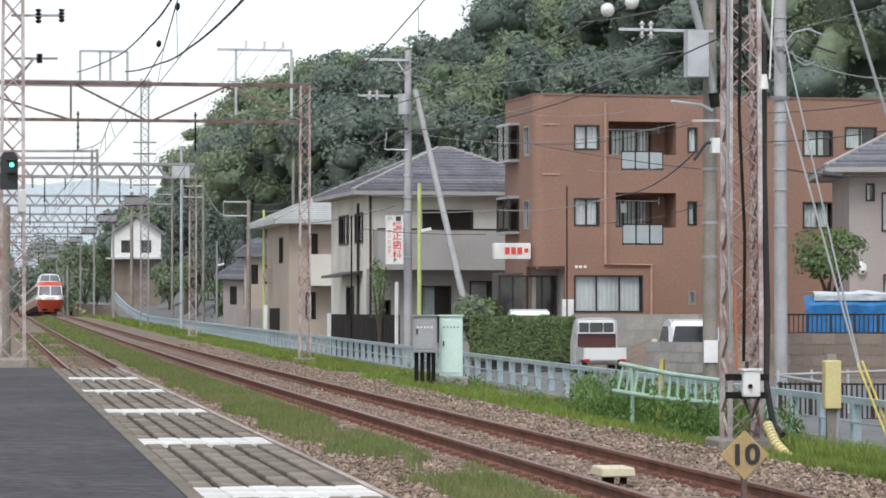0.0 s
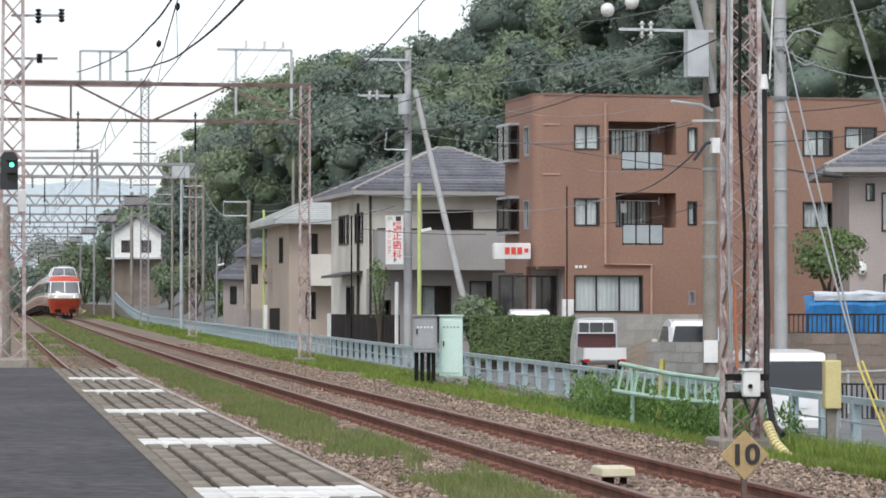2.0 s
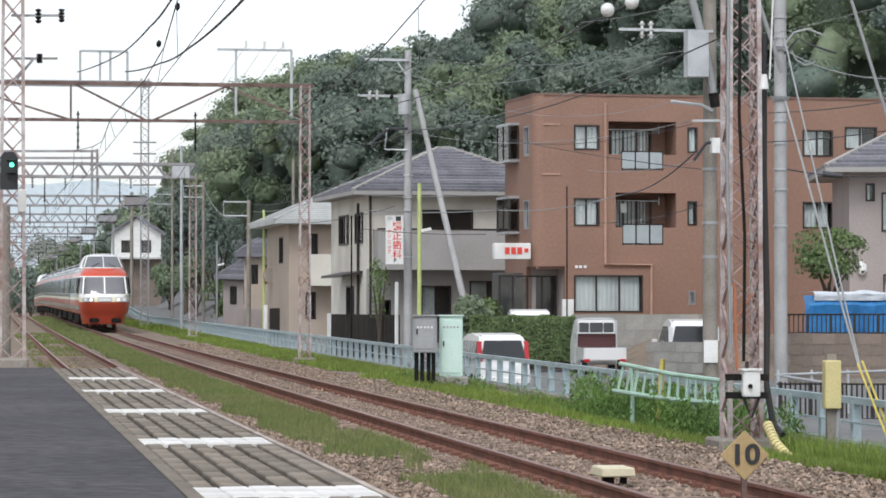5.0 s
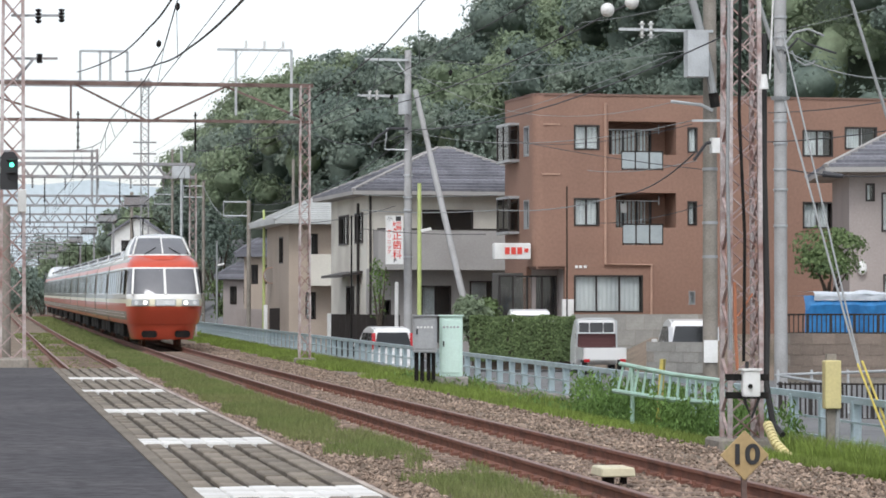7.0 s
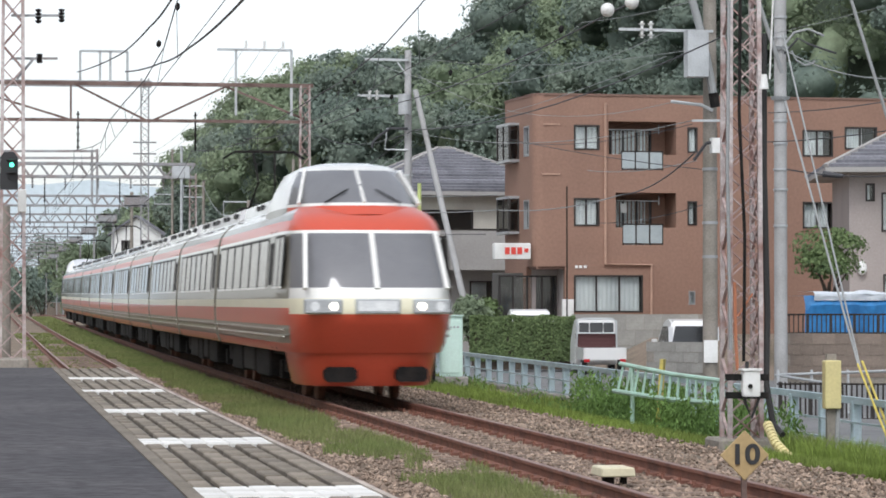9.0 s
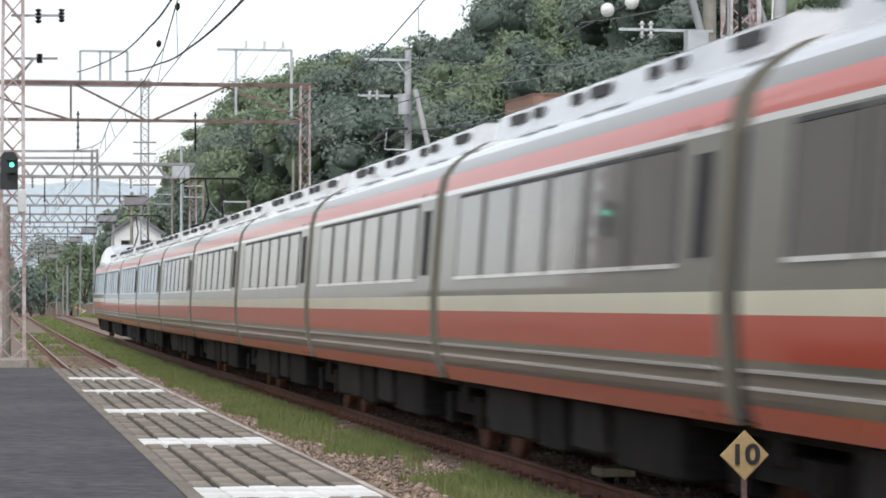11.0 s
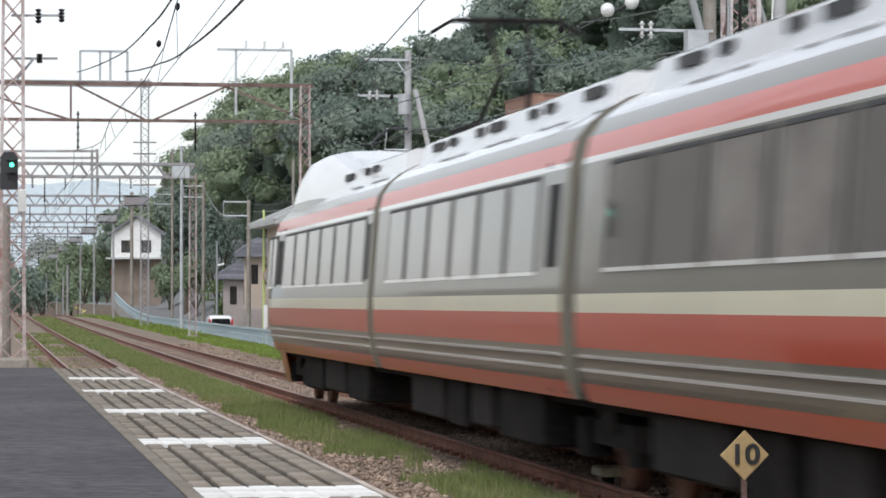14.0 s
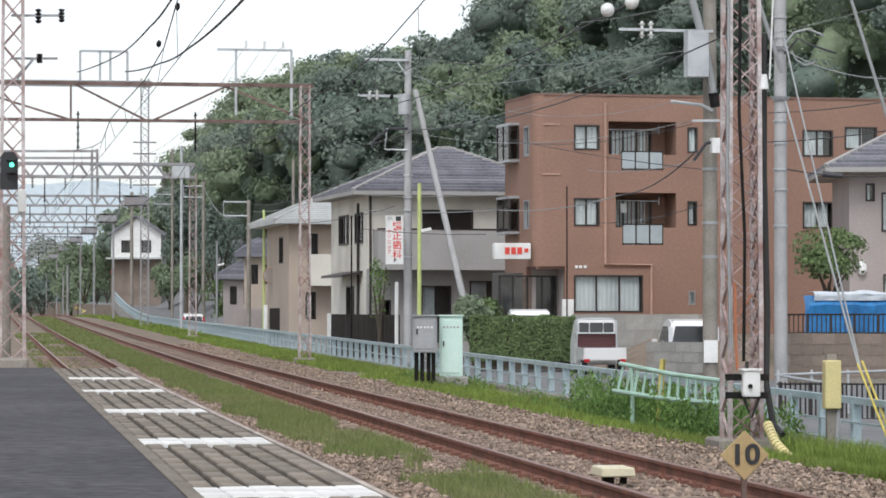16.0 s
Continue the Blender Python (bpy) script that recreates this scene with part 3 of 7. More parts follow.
for cx, label, y0, count in ((NEAR_X, "single track with brown rails beside the platform edge", 26.0, 110), (TRACK_X, "single track with rusty rails on stone ballast", 17.0, 170)):
    track = thing("railway_track", label, "railway track", pose(cx, 0, 0), group="the two tracks")
    for side in (-1, 1):
        bm = bmesh.new()
        sweep(bm, RAIL, [(side * GAUGE / 2, y, rise(y)) for y in ALONG])
        for f in bm.faces:
            c = f.calc_center_median()
            f.material_index = 1 if f.normal.z > 0.6 and abs(c.z - rise(c.y)) < 0.02 else 0
        bmesh.ops.recalc_face_normals(bm, faces=bm.faces)
        for f in bm.faces:
            c = f.calc_center_median()
            f.material_index = 1 if abs(f.normal.z) > 0.7 and -0.02 < c.z - (rise(c.y)) < 0.1 else 0
        part("rail", bm, [RUST_RAIL, RAIL_TOP], track, "brown steel rail with a worn head")
    for i in range(count):
        y = y0 + 0.62 * i
        s = new("sleeper", sleeper_mesh)
        s.parent = track
        s.location = (random.uniform(-0.03, 0.03), y + random.uniform(-0.03, 0.03), rise(y) - 0.155)
        if i < 70 and cx == TRACK_X:
            for side in (-1, 1):
                for o in (-0.10, 0.10):
                    k = new("rail_clip", clip_mesh)
                    k.parent = s
                    k.location = (side * GAUGE / 2 + o, 0, 0)

# platform: asphalt top, edge strip of paving blocks with white bars
platform = thing("platform", "station platform with dark asphalt and a strip of block paving", "platform", kind="structure")
bm = bmesh.new()
box(bm, -8.0, 0.66, -14, 29.3, -0.2, 0.965)
part("platform_deck", bm, ASPHALT, platform, "dark worn asphalt")
bm = bmesh.new()
box(bm, 0.66, 1.293, -14, 29.3, -0.2, 0.945)
part("joint_bed", bm, JOINT, platform, "dark bed showing in the joints between the blocks")
bm = bmesh.new()
box(bm, 1.293, 1.315, -14, 29.3, 0.80, 0.968)
part("edge_kerb", bm, EDGE, platform, "pale edge kerb")
bm = bmesh.new()
box(bm, 0.645, 0.695, -14, 29.3, 0.93, 0.971)
part("yellowed_line", bm, TILE, platform, "yellowish line of slabs")
def paver(name, half, material, w=0.036):
    bm = bmesh.new()
    box(bm, -w, w, -half + 0.010, half - 0.010, -0.03, 0.0)
    bmesh.ops.bevel(bm, geom=[e for e in bm.edges if all(v.co.z > -0.01 for v in e.verts)], offset=0.005, segments=1, affect="EDGES")
    return mesh_of(name, bm, material)


LONG, SHORT, WHITE_PAVER = paver("paving_block", 0.19, TILE), paver("paving_block", 0.095, TILE), paver("paving_block", 0.14, TILE_WHITE, 0.0485)
BARS = (9.75, 13.45, 17.35, 21.35, 25.0, 29.2)
rng = random.Random(4)


def lay(me, c, y):
    k = new("paving_block", me)
    k.parent = platform
    k.location = (0.744 + 0.0995 * c, y, 0.966 + rng.uniform(-0.003, 0.002))
    k.rotation_euler = (rng.uniform(-0.008, 0.008), rng.uniform(-0.012, 0.012), rng.uniform(-0.008, 0.008))


for c in range(6):
    for b in BARS[:-1]:
        lay(WHITE_PAVER, c, b - 0.14), lay(WHITE_PAVER, c, b + 0.14)
    for a, b in zip((8.4,) + BARS, BARS):
        y, end = a + 0.28, b - 0.28
        if c % 2:
            lay(SHORT, c, y + 0.095)
            y += 0.19
        while y + 0.38 <= end + 0.02:
            lay(LONG, c, y + 0.19)
            y += 0.38
        if end - y > 0.17:
            lay(SHORT, c, y + 0.095)


def stones(name, boxes, size, material, label, seed):
    """Loose angular stones scattered over strips (x0, x1, y0, y1, count, height of the bed)."""
    rng = np.random.default_rng(seed)
    base = np.array([(1, 0, 0), (-1, 0, 0), (0, 1, 0), (0, -1, 0), (0, 0, 0.8), (0, 0, -0.8)], float)
    tri = np.array([(0, 2, 4), (2, 1, 4), (1, 3, 4), (3, 0, 4), (2, 0, 5), (1, 2, 5), (3, 1, 5), (0, 3, 5)])
    pts = []
    for x0, x1, y0, y1, n, z in boxes:
        u = rng.uniform(0, 1, n) ** 1.7
        py = y0 + (y1 - y0) * u
        px = rng.uniform(x0, x1, n)
        pz = np.array([rise(v) for v in py]) + z + rng.uniform(-0.02, 0.02, n)
        pts.append(np.stack([px, py, pz], 1))
    c = np.concatenate(pts)
    n = len(c)
    v = base[None] * (size * rng.uniform(0.5, 1.3, (n, 1, 3)) * rng.choice((0.75, 1.0, 1.6), (n, 1, 1), p=(0.45, 0.4, 0.15))) + rng.normal(0, size * 0.18, (n, 6, 3))
    a = rng.uniform(0, 6.28, n)
    ca, sa = np.cos(a)[:, None], np.sin(a)[:, None]
    v = np.stack([v[..., 0] * ca - v[..., 1] * sa, v[..., 0] * sa + v[..., 1] * ca, v[..., 2]], -1) + c[:, None]
    me = bpy.data.meshes.new(name)
    me.from_pydata(v.reshape(-1, 3).tolist(), [], (tri[None] + 6 * np.arange(n)[:, None, None]).reshape(-1, 3).tolist())
    me.materials.append(material)
    return tagged(new(name, me), label, "gravel", kind="stuff")


stones("ballast", [(2.0, 3.3, 28, 120, 2500, -0.19), (3.35, 5.45, 17, 80, 38000, -0.190), (5.4, 6.8, 16, 80, 26000, -0.172), (6.8, 8.9, 20, 120, 30000, -0.195)],
       0.025, BALLAST, "loose brown and grey ballast stones between the rails", 3)


def clumped(n, x0, x1, y0, y1, cell, cut, power, rng, shape=None):
    """Points over a strip, gathered in tufts and patches."""
    out = []
    while len(out) < n:
        y = y0 + (y1 - y0) * rng.random() ** power
        x = rng.uniform(x0, x1)
        if shape and not shape(x, y):
            continue
        if noise.noise((x * cell, y * cell * 0.5, 3.3)) < cut:
            continue
        out.append((x, y))
    return out


def grass(name, pts, height, width, material, label, seed, lift=0.0):
    """Upright bent blades, two faces each, wider with distance."""
    rng = np.random.default_rng(seed)
    p = np.array([(x, y, land(x, y) + lift) for x, y in pts])
    n = len(p)
    far = np.clip(p[:, 1] / 40, 0.8, 4)
    h = height * rng.uniform(0.4, 1.3, n)
    w = width * far * rng.uniform(0.6, 1.4, n)
    a = rng.uniform(0, 6.28, n)
    side = np.stack([np.cos(a), np.sin(a), 0 * a], 1) * w[:, None] / 2
    b = rng.uniform(0, 6.28, n)
    bend = np.stack([np.cos(b), np.sin(b), 0 * b], 1) * (h * rng.uniform(0.1, 0.55, n))[:, None]
    up = np.stack([0 * h, 0 * h, h], 1)
    v = np.stack([p - side, p + side, p + up * 0.6 + bend * 0.35 + side * 0.7, p + up * 0.6 + bend * 0.35 - side * 0.7, p + up + bend], 1)
    i = 5 * np.arange(n)[:, None]
    me = bpy.data.meshes.new(name)
    me.from_pydata(v.reshape(-1, 3).tolist(), [], [list(f) for f in (i + [0, 1, 2, 3]).tolist()] + [list(f) for f in (i + [3, 2, 4]).tolist()])
    me.materials.append(material)
    return tagged(new(name, me), label, "grass", kind="stuff")


rg = random.Random(11)
def in_strip(x, y):
    """The grass between the tracks: a full mat with a ragged edge, ending in single patches near the station."""
    e = noise.noise((x * 1.1, y * 0.45, 1.0))
    if y > 33.6 + 1.5 * e + 1.2 * abs(x - 4.5):
        return 3.95 + 0.35 * noise.noise((0.0, y * 0.35, 4.0)) < x < 5.12 + 0.14 * noise.noise((2.0, y * 0.5, 8.0))
    if y < 29.4 + 1.2 * e:
        return 4.15 + 0.3 * e < x < 5.15 and y > 20
    return any((x - a) ** 2 + (0.35 * (y - b)) ** 2 < c * c * (1 + 0.6 * e) for a, b, c in ((5.2, 30.6, 0.2), (4.5, 33.2, 0.14), (4.82, 32.6, 0.15), (4.55, 31.0, 0.10)))


strip = clumped(95000, 3.6, 5.25, 20, 150, 0.9, -0.42, 1.5, rg, in_strip)
far_strip = clumped(9000, 3.7, 5.2, 120, 240, 0.4, -0.3, 1.0, rg)
grass("far_grass_strip", far_strip, 0.16, 0.02, DRYGRASS, "dull green grass between the tracks far down the line", 15)
near_track = clumped(9000, 1.4, 3.3, 30, 150, 0.8, 0.0, 1.4, rg, lambda x, y: abs(abs(x - NEAR_X) - GAUGE / 2) > 0.08)
grass("track_weeds", near_track, 0.08, 0.014, DRYGRASS, "thin grass growing between the rails beside the platform", 16)
grass("grass_strip", strip, 0.12, 0.009, DRYGRASS, "short dull green grass growing between the two tracks", 5)
bank = clumped(90000, 8.75, 11.05, 30, 190, 0.5, -0.28, 1.9, rg, lambda x, y: x > 9.0 + 0.35 * noise.noise((y * 0.25, 0, 0)) - 0.1)
grass("bank_grass", bank, 0.14, 0.011, GRASS, "bright green uncut grass on the bank beside the track", 7)
near_bank = clumped(7000, 9.65, 10.8, 27, 36, 0.9, -0.2, 1.0, rg)
grass("bank_grass_near", near_bank, 0.34, 0.016, GRASS, "tall bright grass at the foot of the mast", 8)
verge = clumped(6000, 9.0, 11.0, 150, 330, 0.3, -0.3, 1.0, rg)
grass("far_verge_grass", verge, 0.22, 0.03, GRASS, "green verge along the far fence", 9)


# ---- masts, gantries and wires ----
def lattice(bm, x, y, z0, z1, w, lace, step, taper=1.0, double=False):
    """A square lattice mast."""
    def corner(i, z):
        k = w / 2 * (1 + (taper - 1) * (z - z0) / (z1 - z0))
        return (x + k * (1, 1, -1, -1)[i], y + k * (-1, 1, 1, -1)[i], z)
    n = max(1, int((z1 - z0) / step))
    for i in range(4):
        for j in range(n):
            a, b = z0 + (z1 - z0) * j / n, z0 + (z1 - z0) * (j + 1) / n
            p, q = (corner(i, a), corner((i + 1) % 4, b)) if j % 2 else (corner((i + 1) % 4, a), corner(i, b))
            bar(bm, p, q, lace, lace * 0.5)
            if double and i in (0, 3):
                p, q = (corner(i, b), corner((i + 1) % 4, a)) if j % 2 else (corner((i + 1) % 4, b), corner(i, a))
                bar(bm, p, q, lace * 0.8, lace * 0.4)


def mast(name, x, y, z0, z1, w, material, label, group="line masts", taper=1.0, lace=0.035, step=0.42, double=False):
    m = thing(name, label, "mast", pose(x, y, 0), group=group)
    for i in range(4):
        bm = bmesh.new()
        a = w / 2
        k = a * taper
        sx, sy = (1, 1, -1, -1)[i], (-1, 1, 1, -1)[i]
        bar(bm, (sx * a, sy * a, z0), (sx * k, sy * k, z1), w * 0.135)
        part("leg", bm, material, m)
    bm = bmesh.new()
    lattice(bm, 0, 0, z0, z1, w, lace, step, taper, double)
    tagged(part("lacing", bm, LACING if material is STEEL else material, m, "rusty lattice bracing"), kind="stuff")
    bm = bmesh.new()
    box(bm, -w * 0.95, w * 0.95, -w * 0.95, w * 0.95, z0 - 0.6, z0 + 0.02)
    soften(bm, 0.03)
    part("footing", bm, OLD_POLE, m, "stained brown concrete footing")
    return m


def truss(parent, x0, x1, y, z0, z1, d, n, material, chord, lace):
    """A box truss beam across the tracks."""
    for z in (z0, z1):
        for yy in (y - d / 2, y + d / 2):
            bm = bmesh.new()
            bar(bm, (x0, yy, z), (x1, yy, z), chord)
            part("chord", bm, material, parent)
    bm = bmesh.new()
    for i in range(n):
        a, b = x0 + (x1 - x0) * i / n, x0 + (x1 - x0) * (i + 1) / n
        for yy in (y - d / 2, y + d / 2):
            bar(bm, (a, yy, z0 if i % 2 else z1), (b, yy, z1 if i % 2 else z0), lace)
        bar(bm, (a, y - d / 2, z1), (b, y + d / 2, z1), lace)
    tagged(part("bracing", bm, material, parent), kind="stuff")


def insulator(bm, p, q, r=0.06, discs=4):
    p, q = Vector(p), Vector(q)
    rod(bm, p, q, r * 0.4, n=6)
    for i in range(discs):
        c = p.lerp(q, (i + 0.5) / discs)
        d = (q - p).normalized() * 0.018
        rod(bm, c - d, c + d, r, r * 0.75, n=10)


MAST_X, LEFT_X = 9.35, 0.42
left_mast = mast("lattice_mast", LEFT_X - 0.03, 43.9, 0.62, 11.0, 0.36, STEEL, "pale lattice steel mast with rust, beyond the platform end", taper=0.62, lace=0.036, step=0.34, double=True)
bm = bmesh.new()
box(bm, -0.45, 0.24, -0.35, 0.35, -0.3, 0.80)
soften(bm, 0.03)
part("plinth", bm, OLD_POLE, left_mast, "dark weathered concrete plinth")
mast("lattice_mast", MAST_X - 0.05, 35.25, -0.08, 11.0, 0.40, STEEL, "large rust-streaked lattice mast on a concrete block", taper=0.80, lace=0.036, step=0.33, double=True)
mast("lattice_mast", MAST_X, 86.0, 0.0, 8.1, 0.31, STEEL, "rust-flecked lattice mast carrying a beam", taper=0.85, step=0.34, double=True)
truss_ = thing("portal_beam", "brown steel truss beam across both tracks", "gantry", group="line gantries")
for z, s in ((8.10, 0.11), (7.02, 0.09)):
    bm = bmesh.new()
    bar(bm, (-0.4, 86.0, z), (MAST_X + 0.25, 86.0, z), s)
    part("chord", bm, BEAM, truss_)
for a, b in (((0.2, 7.7), (2.45, 7.02)), ((2.45, 8.1), (2.45, 7.02)), ((2.6, 8.05), (4.75, 6.98)), ((4.75, 6.98), (7.0, 8.05)), ((7.0, 8.05), (MAST_X, 7.1))):
    bm = bmesh.new()
    bar(bm, (a[0], 86.0, a[1]), (b[0], 86.0, b[1]), 0.06)
    part("brace", bm, BEAM, truss_)
for nm, xs_, zt, arms in (("top_frame", (2.72, 3.30, 3.60, 4.10), 9.05, ()), ("top_frame", (7.30, 8.95), 9.15, (7.6, 8.15, 8.7))):
    fr = thing("line_support", "grey steel frame standing on the beam with insulators", "wire support", group="line gantries")
    for x in xs_:
        bm = bmesh.new()
        bar(bm, (x, 86.0, 8.1 if len(xs_) == 4 else 7.2), (x, 86.0, zt), 0.07)
        part("post", bm, GALV, fr)
    bm = bmesh.new()
    bar(bm, (min(xs_) - (0.55 if arms else 0), 86.0, zt), (max(xs_), 86.0, zt), 0.07)
    part("crossbar", bm, GALV, fr)
    for x in arms:
        bm = bmesh.new()
        insulator(bm, (x, 86.0, zt), (x, 86.0, zt + 0.28))
        part("insulator", bm, WHITE, fr)
mast("lattice_mast", MAST_X + 0.15, 135.5, 0.15, 7.7, 0.32, STEEL, "slim lattice mast by the fence", taper=0.9, step=0.36, double=True)
tall = mast("lattice_mast", MAST_X + 0.2, 178.0, 0.30, 15.4, 0.46, STEEL_FAR, "tall grey lattice mast", lace=0.05, step=0.4, double=True)
for z in (15.2, 14.9):
    bm = bmesh.new()
    bar(bm, (-8.5, 0, z), (0.4, 0, z), 0.10)
    part("top_beam", bm, STEEL_FAR, tall)
for z in (11.5, 10.8, 8.9):
    bm = bmesh.new()
    bar(bm, (-0.7, 0, z), (0.7, 0, z), 0.09)
    part("crossarm", bm, STEEL_FAR, tall)
for i, y in enumerate((135.0, 180.0, 222.0, 262.0, 300.0, 345.0, 400.0, 470.0)):
    r = span_rise(min(y, 330))
    g = thing("line_gantry", "grey lattice gantry over the tracks, pale with distance", "gantry", group="line gantries")
    x1 = MAST_X + (0.4 if i else 0.2)
    truss(g, -2.0, x1, y, 7.25 + r, 7.85 + r, 0.6, 26, STEEL_FAR, 0.12, 0.075)
    if i > 1:
        bm = bmesh.new()
        for yy in (y - 0.22, y + 0.22):
            bar(bm, (x1 - 0.2, yy, r - 3.5), (x1 - 0.2, yy, 7.9 + r), 0.14)
        part("leg", bm, STEEL_FAR, g)
    if i:
        bm = bmesh.new()
        box(bm, x1 - 1.35, x1 + 0.05, y - 0.36, y + 0.36, 7.22 + r, 7.88 + r)
        part("end_plate", bm, STEEL_FAR, g, "blue-grey plated end of the beam")
    for k in range(6):
        bm = bmesh.new()
        x = 0.6 + 1.5 * k
        insulator(bm, (x, y, 7.2 + r), (x, y, 6.7 + r), 0.07)
        part("insulator", bm, STEEL_FAR, g)
# tall outer frame far behind the second gantry
fr = thing("tall_line_support", "tall thin grey steel frame over the line", "wire support")
for a, b in (((-1.026, 151.875, 9.511), (5.649, 150.826, 9.511)), ((-1.025, 151.881, 9.161), (5.650, 150.833, 9.161)), ((5.649, 150.824, 9.627), (5.657, 150.877, 6.832)), ((5.390, 150.867, 9.511), (5.398, 150.918, 6.832))):
    bm = bmesh.new()
    bar(bm, a, b, 0.12)
    part("frame_bar", bm, STEEL_FAR, fr)
# switch box on the second gantry
bm = bmesh.new()
box(bm, -0.4, 0.4, -0.25, 0.25, -0.28, 0.28, Matrix.Translation((8.788, 133.158, 7.632)))
soften(bm, 0.03)
solo("switch_box", bm, GALV, "blue-grey switch box mounted at the end of a gantry", "switch box")

# fittings of the near mast
bm = bmesh.new()
box(bm, -0.105, 0.105, -0.08, 0.08, -0.16, 0.16, Matrix.Translation((9.243, 34.610, 0.629)))
soften(bm, 0.012, 2)
b = solo("meter_box", bm, WHITE, "small white metal box with a lock clamped to the mast", "control box")
bm = bmesh.new()
box(bm, -0.125, 0.125, -0.10, 0.10, 0.16, 0.185, Matrix.Translation((9.243, 34.610, 0.629)))
part("hood", bm, WHITE, b)
bm = bmesh.new()
rod(bm, (9.212, 34.494, 0.598), (9.223, 34.533, 0.597), 0.03, n=10)
part("lock", bm, DARK, b)
for a, b_ in (((8.955, 34.704, 0.704), (9.475, 34.623, 0.704)), ((8.956, 34.709, 0.483), (9.476, 34.627, 0.483))):
    bm = bmesh.new()
    bar(bm, a, b_, 0.09, 0.08)
    solo("clamp_bar", bm, DARK, "dark clamp bar bolted across the mast", "clamp", group="mast clamps")
bm = bmesh.new()
tube(bm, [(9.553, 35.084, 4.963), (9.558, 35.116, 3.277), (9.605, 35.145, 1.449), (9.567, 35.066, 0.609), (9.625, 34.965, 0.122), (9.689, 34.755, -0.009)], 0.04, 8)
solo("black_cable_duct", bm, RUBBER, "thick black cable duct running down the mast", "cable duct")
bm = bmesh.new()
pts = [Vector((9.374, 34.3, 0.137)), Vector((9.391, 34.0, -0.075)), Vector((9.475, 33.6, -0.26)), Vector((9.574, 33.3, -0.36))]
for p, q in zip(pts, pts[1:]):
    for k in range(6):
        a, b_ = p.lerp(q, k / 6), p.lerp(q, (k + 0.75) / 6)
        rod(bm, a, b_, 0.062, n=10)
    rod(bm, p, q, 0.05, n=10)
solo("ribbed_cable_cover", bm, CREAM_BOX, "pale yellow ribbed cable cover bent into the ground", "cable duct")
for pts, m, r, lab in ((((9.074, 34.714, 1.867), (9.090, 34.725, 1.174), (9.111, 34.729, 0.793)), ORANGE, 0.02, "orange conduit on the mast"), (((9.116, 34.715, 1.451), (9.293, 34.682, 1.729)), ORANGE, 0.012, "orange stay on the mast"),
                       (((8.970, 34.562, 5.322), (8.956, 34.604, 3.249), (9.003, 34.640, 1.037)), WIRE_PALE, 0.022, "pale conduit along the mast leg"), (((9.106, 34.540, 5.322), (9.097, 34.568, 3.940), (9.170, 34.587, 2.419), (9.161, 34.618, 0.899)), DARK, 0.02, "dark cable along the mast"),
                       (((9.202, 34.611, 0.899), (9.176, 34.625, 0.415), (9.258, 34.616, 0.208), (9.360, 34.594, 0.484)), RUBBER, 0.022, "slack dark cable loop"), (((9.636, 34.962, 5.375), (9.597, 34.987, 4.393)), WHITE, 0.012, "thin white pipe")):
    bm = bmesh.new()
    tube(bm, pts, r)
    solo("mast_cable", bm, m, lab + " of painted steel", "cable", group="mast cables")
bm = bmesh.new()
rod(bm, (9.502, 34.900, 4.442), (9.502, 34.904, 4.260), 0.035, 0.06, n=12)
solo("bell_insulator", bm, WHITE, "white porcelain bell insulator beside the mast", "insulator")

# colour light signal on the left mast
sig = thing("signal", "black colour-light signal showing green on the mast", "signal", pose(*(0.330, 43.040, 3.550)))
bm = bmesh.new()
prism(bm, [(-0.13, -0.27), (0.13, -0.27), (0.13, 0.20), (0.07, 0.28), (-0.07, 0.28), (-0.13, 0.20)], 0.0, 0.12)
part("backplate", bm, BLACK, sig)
for z, m in ((0.09, GREEN_LAMP), (-0.10, BLACK)):
    bm = bmesh.new()
    rod(bm, (0.04, -0.03, z), (0.04, 0.02, z), 0.032, n=16)
    lens = part("lens", bm, m, sig, "lit green lens" if m is GREEN_LAMP else "")
    bm = bmesh.new()
    bar(bm, (-0.03, -0.06, z + 0.075), (0.11, -0.06, z + 0.075), 0.14, 0.012)
    part("hood", bm, BLACK, lens)
bm = bmesh.new()
box(bm, -0.065, 0.065, -0.06, 0.06, -0.17, 0.17, Matrix.Translation((0.528, 43.726, 3.137)))
soften(bm, 0.01)
solo("mast_box", bm, WHITE, "narrow white cable box fixed to the mast", "control box")
bm = bmesh.new()
rod(bm, (0.286, 45.127, 0.724), (0.279, 45.082, 3.105), 0.10, 0.09, n=12)
solo("short_post", bm, OLD_POLE, "weathered brown post beside the mast", "post")
arms = thing("insulator_arms", "steel arms with dark insulators at the mast head", "wire support")
for a, b_ in (((0.364, 43.900, 5.914), (1.132, 43.780, 5.914)), ((0.366, 43.912, 5.272), (1.050, 43.805, 5.272)), ((0.450, 43.905, 4.968), (0.700, 43.860, 5.272))):
    bm = bmesh.new()
    bar(bm, a, b_, 0.035)
    part("arm", bm, STEEL_FAR, arms)
for a, b_ in (((0.764, 43.835, 6.015), (0.765, 43.840, 5.796)), ((1.106, 43.782, 6.015), (1.107, 43.786, 5.813)), ((0.783, 43.846, 5.340), (0.783, 43.848, 5.204))):
    bm = bmesh.new()
    insulator(bm, a, b_, 0.05)
    part("insulator", bm, DARK, arms)

